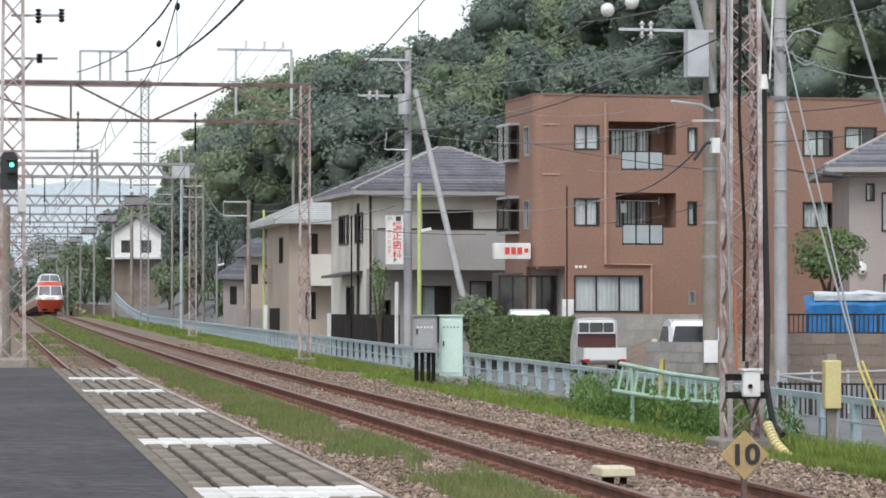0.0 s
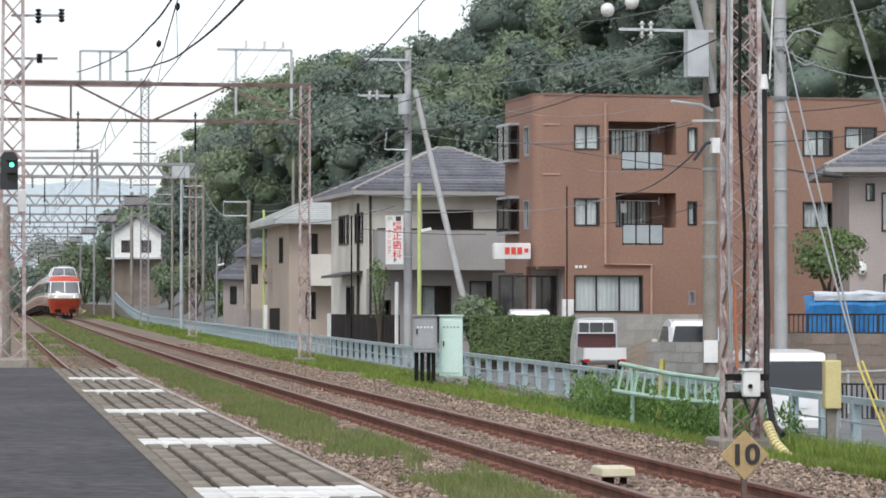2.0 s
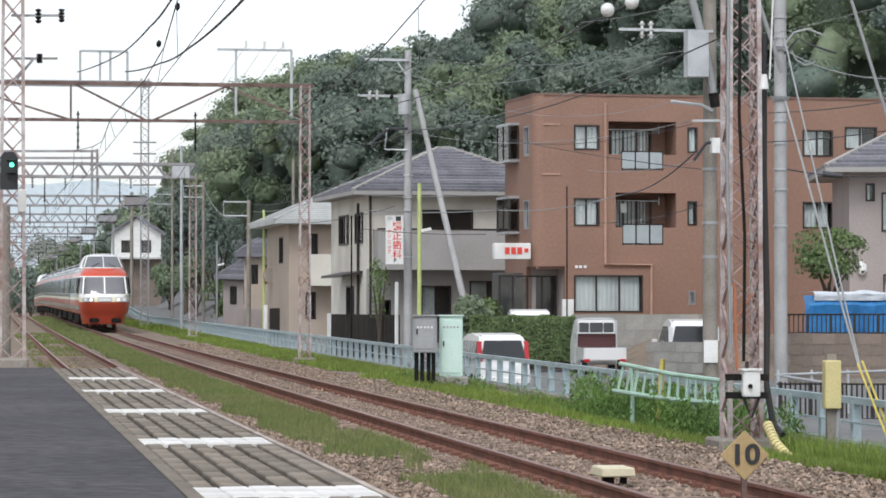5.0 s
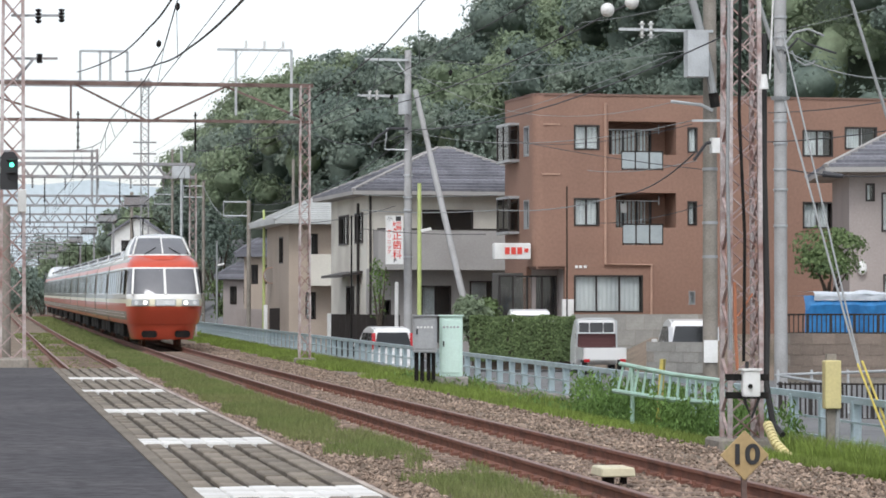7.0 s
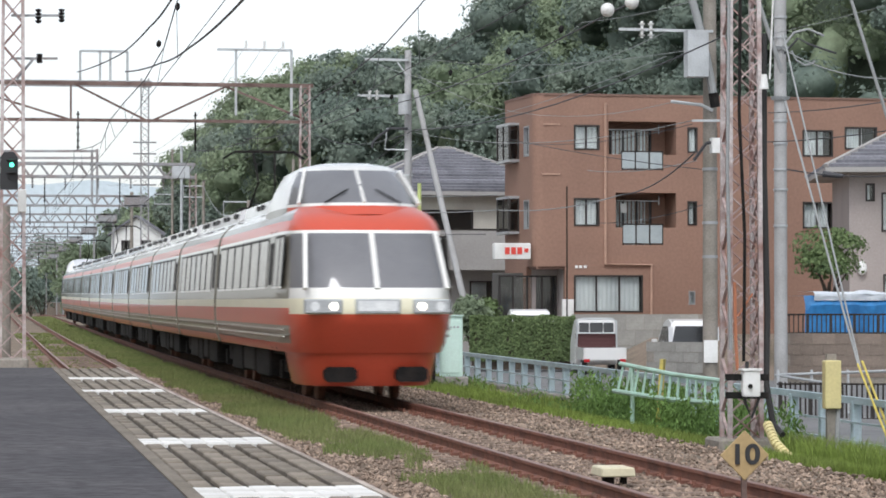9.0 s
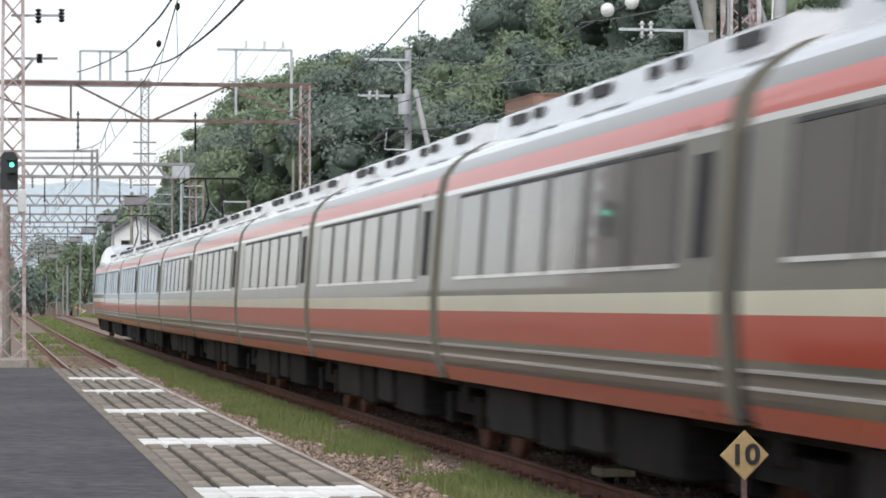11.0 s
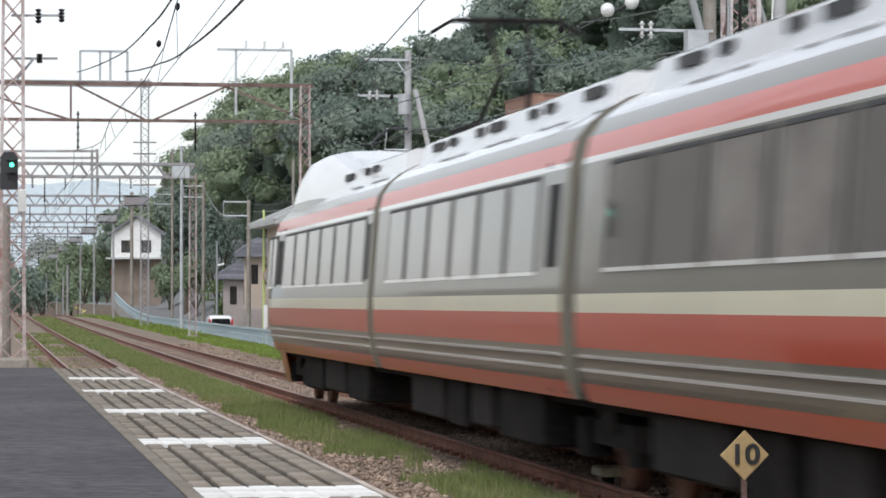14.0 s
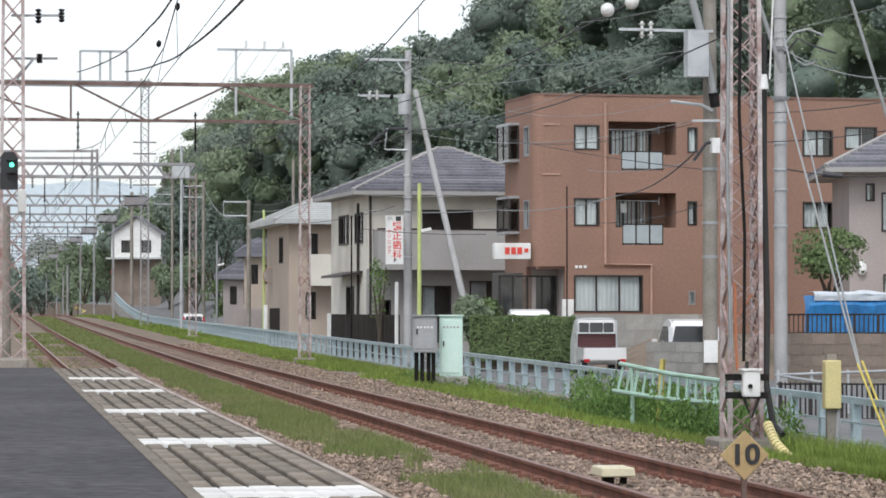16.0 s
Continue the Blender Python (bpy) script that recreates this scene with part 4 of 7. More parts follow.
# speed sign
sign = thing("speed_sign", "tan diamond speed board reading 10 on a short post", "sign", pose(4.447, 16.784, 0.699))
bm = bmesh.new()
prism(bm, [(0, -0.150), (0.150, 0), (0, 0.150), (-0.150, 0)], 0.0, 0.008)
soften(bm, 0.004)
part("board", bm, SIGN_TAN, sign)
bm = bmesh.new()
bar(bm, (0, 0.024, -0.95), (0, 0.024, 0.10), 0.03, 0.03)
part("post", bm, BEAM, sign, "rusty steel post")


def lettering(name, text, m, size, material, parent=None, label="", bold=0.0, width=1.0):
    cu = bpy.data.curves.new(name, "FONT")
    cu.body, cu.size, cu.align_x, cu.align_y, cu.extrude, cu.offset = text, size, "CENTER", "CENTER", 0.003, bold
    tmp = bpy.data.objects.new("tmp_text", cu)
    scene.collection.objects.link(tmp)
    me = bpy.data.meshes.new_from_object(tmp.evaluated_get(bpy.context.evaluated_depsgraph_get()))
    bpy.data.objects.remove(tmp)
    me.materials.clear()
    me.materials.append(material)
    me.transform(m @ Matrix.Diagonal((width, 1, 1, 1)))
    ob = new(name, me)
    if parent:
        ob.parent = parent
    return tagged(ob, label)


lettering("digits", "10", pose(0, -0.005, 0.0, 90, 0, 0), 0.165, BLACK, sign, "black figures", 0.0045, 1.12)

# trackside boxes
def cabinet(name, m4, w, d, h, material, label, legs=False):
    c = thing(name, label, "cabinet", m4)
    z0 = 0.38 if legs else 0.0
    bm = bmesh.new()
    box(bm, -w / 2, w / 2, -d / 2, d / 2, z0, h)
    soften(bm, 0.02, 2)
    part("body", bm, material, c)
    bm = bmesh.new()
    box(bm, -w / 2 + 0.04, w / 2 - 0.04, -d / 2 - 0.015, -d / 2 + 0.005, z0 + 0.08, h - 0.08)
    soften(bm, 0.006)
    door = part("door", bm, material, c)
    bm = bmesh.new()
    box(bm, -w / 2 + 0.08, -w / 2 + 0.11, -d / 2 - 0.035, -d / 2 - 0.012, z0 + 0.5 * (h - z0), z0 + 0.5 * (h - z0) + 0.12)
    part("handle", bm, DARK, door)
    bm = bmesh.new()
    box(bm, -w / 2 - 0.03, w / 2 + 0.03, -d / 2 - 0.04, d / 2 + 0.03, h, h + 0.03)
    part("cap", bm, material, c)
    bm = bmesh.new()
    for k in range(5):
        box(bm, -0.15 + 0.075 * k - 0.02, -0.15 + 0.075 * k + 0.02, -d / 2 - 0.02, -d / 2 - 0.014, h - 0.26, h - 0.22)
    part("marking", bm, GREY_BOX if material is MINT else WHITE, door, "short row of unreadable marks")
    if legs:
        for x in (-w / 2 + 0.08, -0.06, 0.08, w / 2 - 0.08):
            bm = bmesh.new()
            rod(bm, (x, 0, -0.4), (x, 0, z0 + 0.02), 0.045, n=8)
            part("leg", bm, DARK, c)
    else:
        bm = bmesh.new()
        box(bm, -w / 2 - 0.12, w / 2 + 0.12, -d / 2 - 0.12, d / 2 + 0.12, -0.55, 0.0)
        soften(bm, 0.02)
        part("footing", bm, CONCRETE, c)
    return c


cabinet("relay_cabinet", pose(*(10.110, 63.239, 0.012), 0, 0, -9), 0.51, 0.4, 1.33, MINT, "mint green metal relay cabinet on a concrete base")
cabinet("relay_cabinet", pose(*(9.470, 62.830, 0.172), 0, 0, -9), 0.53, 0.4, 1.17, GREY_BOX, "grey metal relay cabinet on dark legs", True)
pb = thing("post_box", "cream metal cable box on a grey post", "control box", pose(*(10.343, 34.849, 0.304)))
bm = bmesh.new()
box(bm, -0.105, 0.105, -0.07, 0.07, 0.0, 0.60)
soften(bm, 0.012)
part("body", bm, CREAM_BOX, pb)
bm = bmesh.new()
box(bm, -0.06, 0.06, 0.0, 0.07, -0.95, 0.68)
part("post", bm, OLD_POLE, pb, "weathered grey post")
bm = bmesh.new()
tube(bm, [(0.08, 0, 0.0), (0.06, -0.02, -0.45), (0.12, -0.05, -0.60), (0.28, -0.08, -0.68), (0.55, -0.1, -0.68)], 0.03, 8)
part("pipe", bm, WIRE_PALE, pb, "grey conduit pipe")
ats = thing("track_beacon", "cream plastic beacon lying between the rails", "beacon", pose(*(5.967, 27.442, -0.008)))
bm = bmesh.new()
prism(bm, [(-0.17, -0.045), (0.17, -0.045), (0.155, 0.045), (-0.155, 0.045)], -0.25, 0.25)
soften(bm, 0.012)
part("housing", bm, mat("cream_plastic", (0.72, 0.66, 0.47), 0.5, 0, 0.06, 3, 0.1, (0.58, 0.52, 0.36), 0.6, 30), ats)
bm = bmesh.new()
bar(bm, (-0.05, 0, -0.2), (-0.05, 0, -0.04), 0.10)
bar(bm, (0.10, 0, -0.2), (0.10, 0, -0.04), 0.06)
part("bracket", bm, DARK, ats)


# ---- the fence along the street ----
FENCE_X = 11.2


def fence_top(y):
    return 0.38 + 0.0027 * (y - 40) + 0.00045 * max(0, y - 195) ** 2


fence = thing("street_fence", "pale blue steel fence with flat posts on a concrete kerb", "fence")
bm = bmesh.new()
box(bm, -0.062, 0.062, -0.055, 0.055, -0.62, -0.03)
soften(bm, 0.012)
post_mesh = mesh_of("post", bm, FENCE_BLUE)
FENCE_Y = [32 + 9 * i for i in range(26)]
for z, w, h in ((-0.03, 0.10, 0.085), (-0.31, 0.028, 0.028), (-0.56, 0.028, 0.028)):
    bm = bmesh.new()
    sweep(bm, [(-w / 2, -h / 2), (w / 2, -h / 2), (w / 2, h / 2), (-w / 2, h / 2)], [(FENCE_X + (0.03 if w > 0.05 else -0.05), y, fence_top(y) + z) for y in FENCE_Y])
    part("rail", bm, FENCE_BLUE, fence)
bm = bmesh.new()
sweep(bm, [(-0.10, -0.85), (0.10, -0.85), (0.10, 0.0), (0.08, 0.02), (-0.08, 0.02), (-0.10, 0.0)], [(FENCE_X, y, fence_top(y) - 0.62) for y in FENCE_Y])
part("kerb", bm, CONCRETE, fence, "stained concrete kerb")
for k in range(152):
    y = 32.3 + 1.48 * k
    o = new("post", post_mesh)
    o.parent = fence
    o.location = (FENCE_X + 0.03, y, fence_top(y))
# leaning green guard rail and yellow post in the weeds
guard = thing("leaning_guard_rail", "bent pale green pipe guard rail leaning over the weeds", "guard rail")
for a, b_ in (((9.805, 44.544, 0.671), (10.347, 39.906, 0.507)), ((9.702, 44.569, 0.247), (10.347, 39.912, 0.189))):
    bm = bmesh.new()
    mid = (Vector(a) + Vector(b_)) / 2 + Vector((0, 0, -0.03))
    tube(bm, [a, mid, b_], 0.036, 8)
    part("pipe", bm, FENCE_GREEN, guard)
ga, gb, gc, gd = (Vector(v) for v in ((9.805, 44.544, 0.671), (10.347, 39.906, 0.507), (9.702, 44.569, 0.247), (10.347, 39.912, 0.189)))
for i in range(13):
    bm = bmesh.new()
    bar(bm, ga.lerp(gb, (i + 0.4) / 13), gc.lerp(gd, (i + 0.5) / 13), 0.03)
    part("bar", bm, FENCE_GREEN, guard)
for px_ in (0.12, 0.9):
    bm = bmesh.new()
    top = ga.lerp(gb, px_)
    rod(bm, top, (top.x, top.y, -0.7), 0.035)
    part("stanchion", bm, FENCE_GREEN, guard)
bm = bmesh.new()
bar(bm, (10.230, 43.463, 0.761), (10.149, 43.502, -0.570), 0.19, 0.05)
solo("yellow_post", bm, YELLOW, "faded yellow marker post standing in the weeds", "post")

# ---- overhead line ----
SUPPORTS = (-14.0, 36.0, 86.0, 135.0, 180.0, 222.0, 262.0, 300.0, 345.0)
for tx, lab in ((NEAR_X, "near"), (TRACK_X, "far")):
    line = thing("overhead_wire", "dark overhead contact wire with catenary and droppers", "overhead line", group="overhead lines")
    bm = bmesh.new()
    tube(bm, [(tx, y, 5.02 + span_rise(y)) for y in SUPPORTS], 0.006, 5)
    part("contact_wire", bm, WIRE, line)
    bm = bmesh.new()
    drops = bmesh.new()
    for a, b_ in zip(SUPPORTS, SUPPORTS[1:]):
        pts = []
        for i in range(11):
            u = i / 10
            y = a + (b_ - a) * u
            z = 6.05 - 2.6 * u * (1 - u) + span_rise(y)
            pts.append((tx + 0.12 * math.sin(y), y, z))
            if 0 < i < 10:
                rod(drops, (tx, y, 5.02 + span_rise(y)), pts[-1], 0.006, n=4)
        tube(bm, pts, 0.010, 5)
    part("catenary_wire", bm, WIRE, line)
    tagged(part("dropper", drops, WIRE, line), kind="stuff")
    for y in SUPPORTS[1:]:
        bm = bmesh.new()
        insulator(bm, (tx, y, 6.05 + span_rise(y)), (tx, y, 7.2 + span_rise(y)), 0.06, 6)
        part("insulator", bm, DARK, line)


def wire(pts, r, material, sag, label, n=10):
    """A sagging wire through the given points."""
    out = []
    for a, b_ in zip(pts, pts[1:]):
        a, b_ = Vector(a), Vector(b_)
        for i in range(n + 1):
            u = i / n
            p = a.lerp(b_, u)
            p.z -= 4 * sag * u * (1 - u)
            out.append(p)
    bm = bmesh.new()
    tube(bm, out, r, 5)
    return solo("overhead_cable", bm, material, label, "cable", group="overhead cables")


# feeders carried high on the frames
wire([(3.751, 35.769, 6.203), (3.828, 43.857, 6.203), (4.129, 59.995, 6.890), (4.266, 72.110, 7.573), (4.057, 86.299, 8.485)], 0.022, WIRE, 0.05, "dark feeder cable strung between the gantries")
wire([(2.941, 39.942, 6.405), (3.006, 48.027, 6.622), (3.101, 56.106, 6.939), (3.180, 70.255, 7.610), (2.654, 86.520, 8.469)], 0.018, WIRE, 0.04, "thin dark feeder wire strung between the gantries")
for x in (7.6, 8.15, 8.7):
    wire([(x, 86, 9.3), (x - 0.2, 135, 8.6), (x - 0.3, 180, 9.0)], 0.007, WIRE_PALE, 0.6, "thin grey feeder wire strung between masts")
wire([(8.698, 39.051, 5.721), (10.191, 79.291, 6.948), (9.585, 109.741, 7.890)], 0.012, WIRE, 0.25, "dark signal wire with small weights beside the line")
wire([(15.120, 58.263, 7.181), (16.020, 108.724, 8.210), (15.690, 139.120, 9.744)], 0.018, WIRE, 0.5, "dark power cable from pole to pole")
for x, y_, z in ((8.776, 44.099, 5.853), (8.860, 49.146, 5.948), (9.133, 57.197, 6.218), (9.353, 67.283, 6.448), (9.989, 79.308, 7.709), (9.621, 83.420, 7.461), (2.923, 50.076, 6.075), (2.979, 46.013, 6.305), (10.084, 79.308, 6.948), (10.013, 87.414, 7.159)):
    bm = bmesh.new()
    bmesh.ops.create_icosphere(bm, subdivisions=1, radius=0.05, matrix=Matrix.Translation((x, y_, z)) @ Matrix.Diagonal((1, 1, 1.4, 1)))
    solo("wire_weight", bm, DARK, "small dark weight clamped on the wire", "wire weight", group="wire weights")
for p in ((8.219, 38.118, 5.542), (8.321, 37.089, 5.544)):
    bm = bmesh.new()
    bmesh.ops.create_uvsphere(bm, u_segments=16, v_segments=10, radius=0.095, matrix=Matrix.Translation(p))
    solo("ball_insulator", bm, WHITE, "pale round ball insulator strung on a wire", "insulator", group="ball insulators")


# ---- utility poles ----
def utility_pole(name, base, top_z, r0, r1, material, label):
    p = thing(name, label, "utility pole", pose(base[0], base[1], 0), group="utility poles")
    bm = bmesh.new()
    rod(bm, (0, 0, land(base[0], base[1]) - 0.3), (0, 0, top_z), r0, r1, n=16)
    part("shaft", bm, material, p, smooth=True)
    return p


def pole_part(p, name, material, draw, label=""):
    """A part given in world coordinates, hung on a pole."""
    bm = bmesh.new()
    draw(bm)
    bm.transform(Matrix.Translation(-p.location))
    return part(name, bm, material, p, label)


def on(a, *rest):
    return lambda bm: [f(bm) for f in (a, *rest)]


pa = utility_pole("utility_pole", (16.056, 110.898, 0.285), 11.4, 0.17, 0.13, POLE, "pale concrete utility pole with transformer and crossarms")
pole_part(pa, "crossarm", GALV, lambda bm: bar(bm, (14.391, 110.950, 11.048), (16.067, 110.687, 11.005), 0.09))
pole_part(pa, "arm_brace", GALV, lambda bm: bar(bm, (15.616, 110.759, 10.940), (15.983, 110.712, 10.418), 0.05))
pole_part(pa, "crossarm", GALV, lambda bm: bar(bm, (14.116, 111.020, 9.657), (16.028, 110.720, 9.613), 0.09))
pole_part(pa, "insulator", WHITE, lambda bm: insulator(bm, (14.566, 110.945, 9.853), (14.567, 110.952, 9.483), 0.11, 3))
pole_part(pa, "insulator", WHITE, lambda bm: insulator(bm, (14.846, 110.902, 9.853), (14.847, 110.909, 9.483), 0.11, 3))
pole_part(pa, "transformer", GALV, lambda bm: rod(bm, (15.844, 110.358, 8.891), (15.842, 110.344, 9.671), 0.24, n=16), "grey transformer can")
pole_part(pa, "frame_arm", GALV, lambda bm: tube(bm, [(16.032, 110.745, 8.331), (15.237, 110.869, 8.374), (15.153, 110.898, 7.569), (16.034, 110.760, 7.548)], 0.04))
pole_part(pa, "cable_bundle", WIRE, lambda bm: tube(bm, [(15.989, 110.447, 8.356), (15.303, 110.555, 8.356), (14.918, 110.621, 8.096), (14.662, 110.666, 7.835), (14.620, 110.677, 7.619)], 0.05), "dark bundle of cables")
for band_z in (6.59, 5.72, 5.24, 3.44):
    pole_part(pa, "band", GALV, lambda bm, band_z=band_z: rod(bm, (pa.location.x, pa.location.y, band_z - 0.03), (pa.location.x, pa.location.y, band_z + 0.03), 0.19, n=16))
strut = thing("strut_pole", "slanting grey concrete strut bracing the utility pole", "utility pole")
bm = bmesh.new()
rod(bm, (17.918, 108.557, 1.483), (16.306, 110.672, 9.853), 0.13, 0.10, n=14)
part("shaft", bm, POLE, strut, smooth=True)

pb2 = utility_pole("utility_pole", (22.139, 79.580, -0.320), 13.0, 0.19, 0.17, POLE, "smooth pale concrete utility pole with clamps")
for band_z in (8.84, 7.43):
    pole_part(pb2, "collar", GALV, lambda bm, band_z=band_z: rod(bm, (pb2.location.x, pb2.location.y, band_z - 0.06), (pb2.location.x, pb2.location.y, band_z + 0.04), 0.24, 0.28, n=18), "flared metal collar")
for band_z in (9.71, 9.14, 6.78, 6.14, 5.41, 4.84, 3.82):
    pole_part(pb2, "band", GALV, lambda bm, band_z=band_z: rod(bm, (pb2.location.x, pb2.location.y, band_z - 0.03), (pb2.location.x, pb2.location.y, band_z + 0.03), 0.205, n=16))
pole_part(pb2, "cable_loop", WIRE_PALE, lambda bm: tube(bm, [(22.098, 79.003, 8.877), (22.363, 78.954, 9.226), (22.754, 78.891, 9.321), (23.193, 78.826, 9.131)], 0.035), "pale looping service cable")
pole_part(pb2, "cable_loop", WIRE_PALE, lambda bm: tube(bm, [(22.286, 78.976, 8.719), (22.444, 78.957, 8.434), (22.679, 78.923, 8.307), (22.882, 78.890, 8.370), (22.944, 78.878, 8.434)], 0.03), "pale looping service cable")
pole_part(pb2, "cable_loop", WIRE, lambda bm: tube(bm, [(22.099, 79.008, 8.624), (22.473, 78.940, 9.067), (22.755, 78.899, 8.909), (23.539, 78.781, 8.640)], 0.03), "dark looping service cable")
pole_part(pb2, "splice", WIRE, lambda bm: rod(bm, (23.173, 78.904, 5.265), (23.737, 78.817, 5.202), 0.09, 0.06, n=8), "dark cable splice")

pc = utility_pole("utility_pole", (19.189, 75.989, -0.076), 12.0, 0.21, 0.17, OLD_POLE, "weathered brown concrete utility pole with transformer")
pole_part(pc, "transformer", GALV, lambda bm: box(bm, -0.28, 0.28, -0.25, 0.25, -0.62, 0.62, Matrix.Translation((18.645, 75.305, 8.262))), "grey transformer box")
pole_part(pc, "crossarm", GALV, lambda bm: bar(bm, (16.738, 76.198, 8.980), (19.237, 75.807, 8.919), 0.07))
pole_part(pc, "insulator", WHITE, lambda bm: insulator(bm, (17.351, 76.098, 9.192), (17.352, 76.106, 8.737), 0.10, 3))
pole_part(pc, "insulator", WHITE, lambda bm: insulator(bm, (17.590, 76.060, 9.192), (17.591, 76.069, 8.737), 0.10, 3))
pole_part(pc, "cable_riser", WIRE_PALE, lambda bm: tube(bm, [(18.516, 75.395, 9.865), (18.726, 75.377, 9.113), (18.937, 75.361, 8.210), (19.118, 75.352, 7.232)], 0.11, 10), "thick pale curved cable riser")
pole_part(pc, "clamp", DARK, lambda bm: rod(bm, (19.143, 75.449, 7.239), (19.204, 75.447, 6.863), 0.13, n=12))
pole_part(pc, "bracket", GALV, lambda bm: tube(bm, [(18.027, 75.629, 7.013), (18.816, 75.507, 6.923), (19.144, 75.458, 6.772)], 0.045))
pole_part(pc, "bracket", GALV, lambda bm: bar(bm, (18.594, 75.550, 6.501), (19.339, 75.433, 6.501), 0.06))
pole_part(pc, "lamp_box", WHITE, lambda bm: box(bm, -0.15, 0.15, -0.15, 0.15, -0.2, 0.2, Matrix.Translation((19.187, 75.267, 5.827))), "small white cable box")
pole_part(pc, "cable_bundle", WIRE, lambda bm: tube(bm, [(19.290, 75.249, 5.948), (18.919, 75.308, 5.888), (18.742, 75.341, 5.647), (18.594, 75.368, 5.437)], 0.045), "dark twisted cable bundle")
pole_part(pc, "poster", WHITE, lambda bm: box(bm, -0.19, 0.19, -0.24, -0.22, -0.3, 0.3, Matrix.Translation((19.143, 75.988, 0.348))), "weathered white notice wrapped round the pole")
for band_z in (5.23, 3.79, 2.88):
    pole_part(pc, "band", GREY_BOX, lambda bm, band_z=band_z: rod(bm, (pc.location.x, pc.location.y, band_z - 0.04), (pc.location.x, pc.location.y, band_z + 0.04), 0.21, n=16))
# lesser poles along the street: place, top, radius, paint, lamp height, bracket height
for (X, Y), top_z, w, m, lab, lamp_z, bracket_z in (
    ((13.38, 149.71), 6.98, 0.12, OLD_POLE, "grey utility pole with a square bracket", 0, 6.89),
    ((13.80, 175.96), 5.45, 0.07, WIRE_PALE, "slim pale street lamp post", 3.98, 0),
    ((17.21, 164.29), 9.86, 0.1, OLD_POLE, "brown wooden pole behind the houses", 0, 0),
    ((14.03, 190.09), 9.71, 0.12, OLD_POLE, "dark utility pole", 0, 9.34),
    ((13.60, 215.46), 13.07, 0.11, OLD_POLE, "old utility pole", 0, 9.75),
    ((10.95, 165.27), 10.62, 0.1, GALV, "slim grey pole beside the mast", 0, 0),
    ((12.37, 251.08), 11.30, 0.16, OLD_POLE, "distant dark pole", 0, 0),
    ((15.89, 106.81), 6.10, 0.085, LIME, "yellow-green street lamp post", 4.32, 0),
    ((13.68, 144.60), 6.32, 0.075, LIME, "yellow-green road mirror post", 0, 0),
    ((11.29, 90.32), 4.38, 0.032, DARK, "thin dark post by the fence", 0, 0),
    ((20.51, 102.03), 5.83, 0.028, DARK, "thin brown downpipe post", 0, 0),
    ((9.17, 332.54), 6.08, 0.14, STEEL_FAR, "distant grey line pole", 0, 0),
    ((9.19, 352.78), 5.67, 0.12, STEEL_FAR, "distant grey line pole", 0, 0),
):
    q = thing("pole", lab + " of the street", "pole", pose(X, Y, 0), group="street poles")
    bm = bmesh.new()
    rod(bm, (0, 0, land(X, Y) - 0.2), (0, 0, top_z), w, w * 0.85, n=12)
    part("shaft", bm, m, q, smooth=True)
    if lamp_z:
        bm = bmesh.new()
        box(bm, 0.05, 0.45, -0.08, 0.08, -0.05, 0.06, pose(0, 0, lamp_z, 0, -12, 0))
        part("lamp_head", bm, WHITE, q)
    if bracket_z:
        z = bracket_z
        bm = bmesh.new()
        tube(bm, [(0, 0, z), (-1.3, 0, z), (-1.3, 0, z - 0.72), (0, 0, z - 0.72)], 0.05)
        part("bracket", bm, GALV, q)
# round road mirror
mir = thing("road_mirror", "round road safety mirror with pale rim on its post", "road mirror", pose(*(14.027, 144.371, 3.052)))
bm = bmesh.new()
rod(bm, (0, 0, 0), (0, 0.06, 0), 0.42, n=28)
part("rim", bm, BROWN_TRIM, mir)
bm = bmesh.new()
rod(bm, (0, -0.02, 0), (0, 0.01, 0), 0.36, 0.38, n=28)
part("mirror_face", bm, mat("mirror", (0.8, 0.8, 0.8), 0.05, 1.0, 0.02, 1, 0), mir)

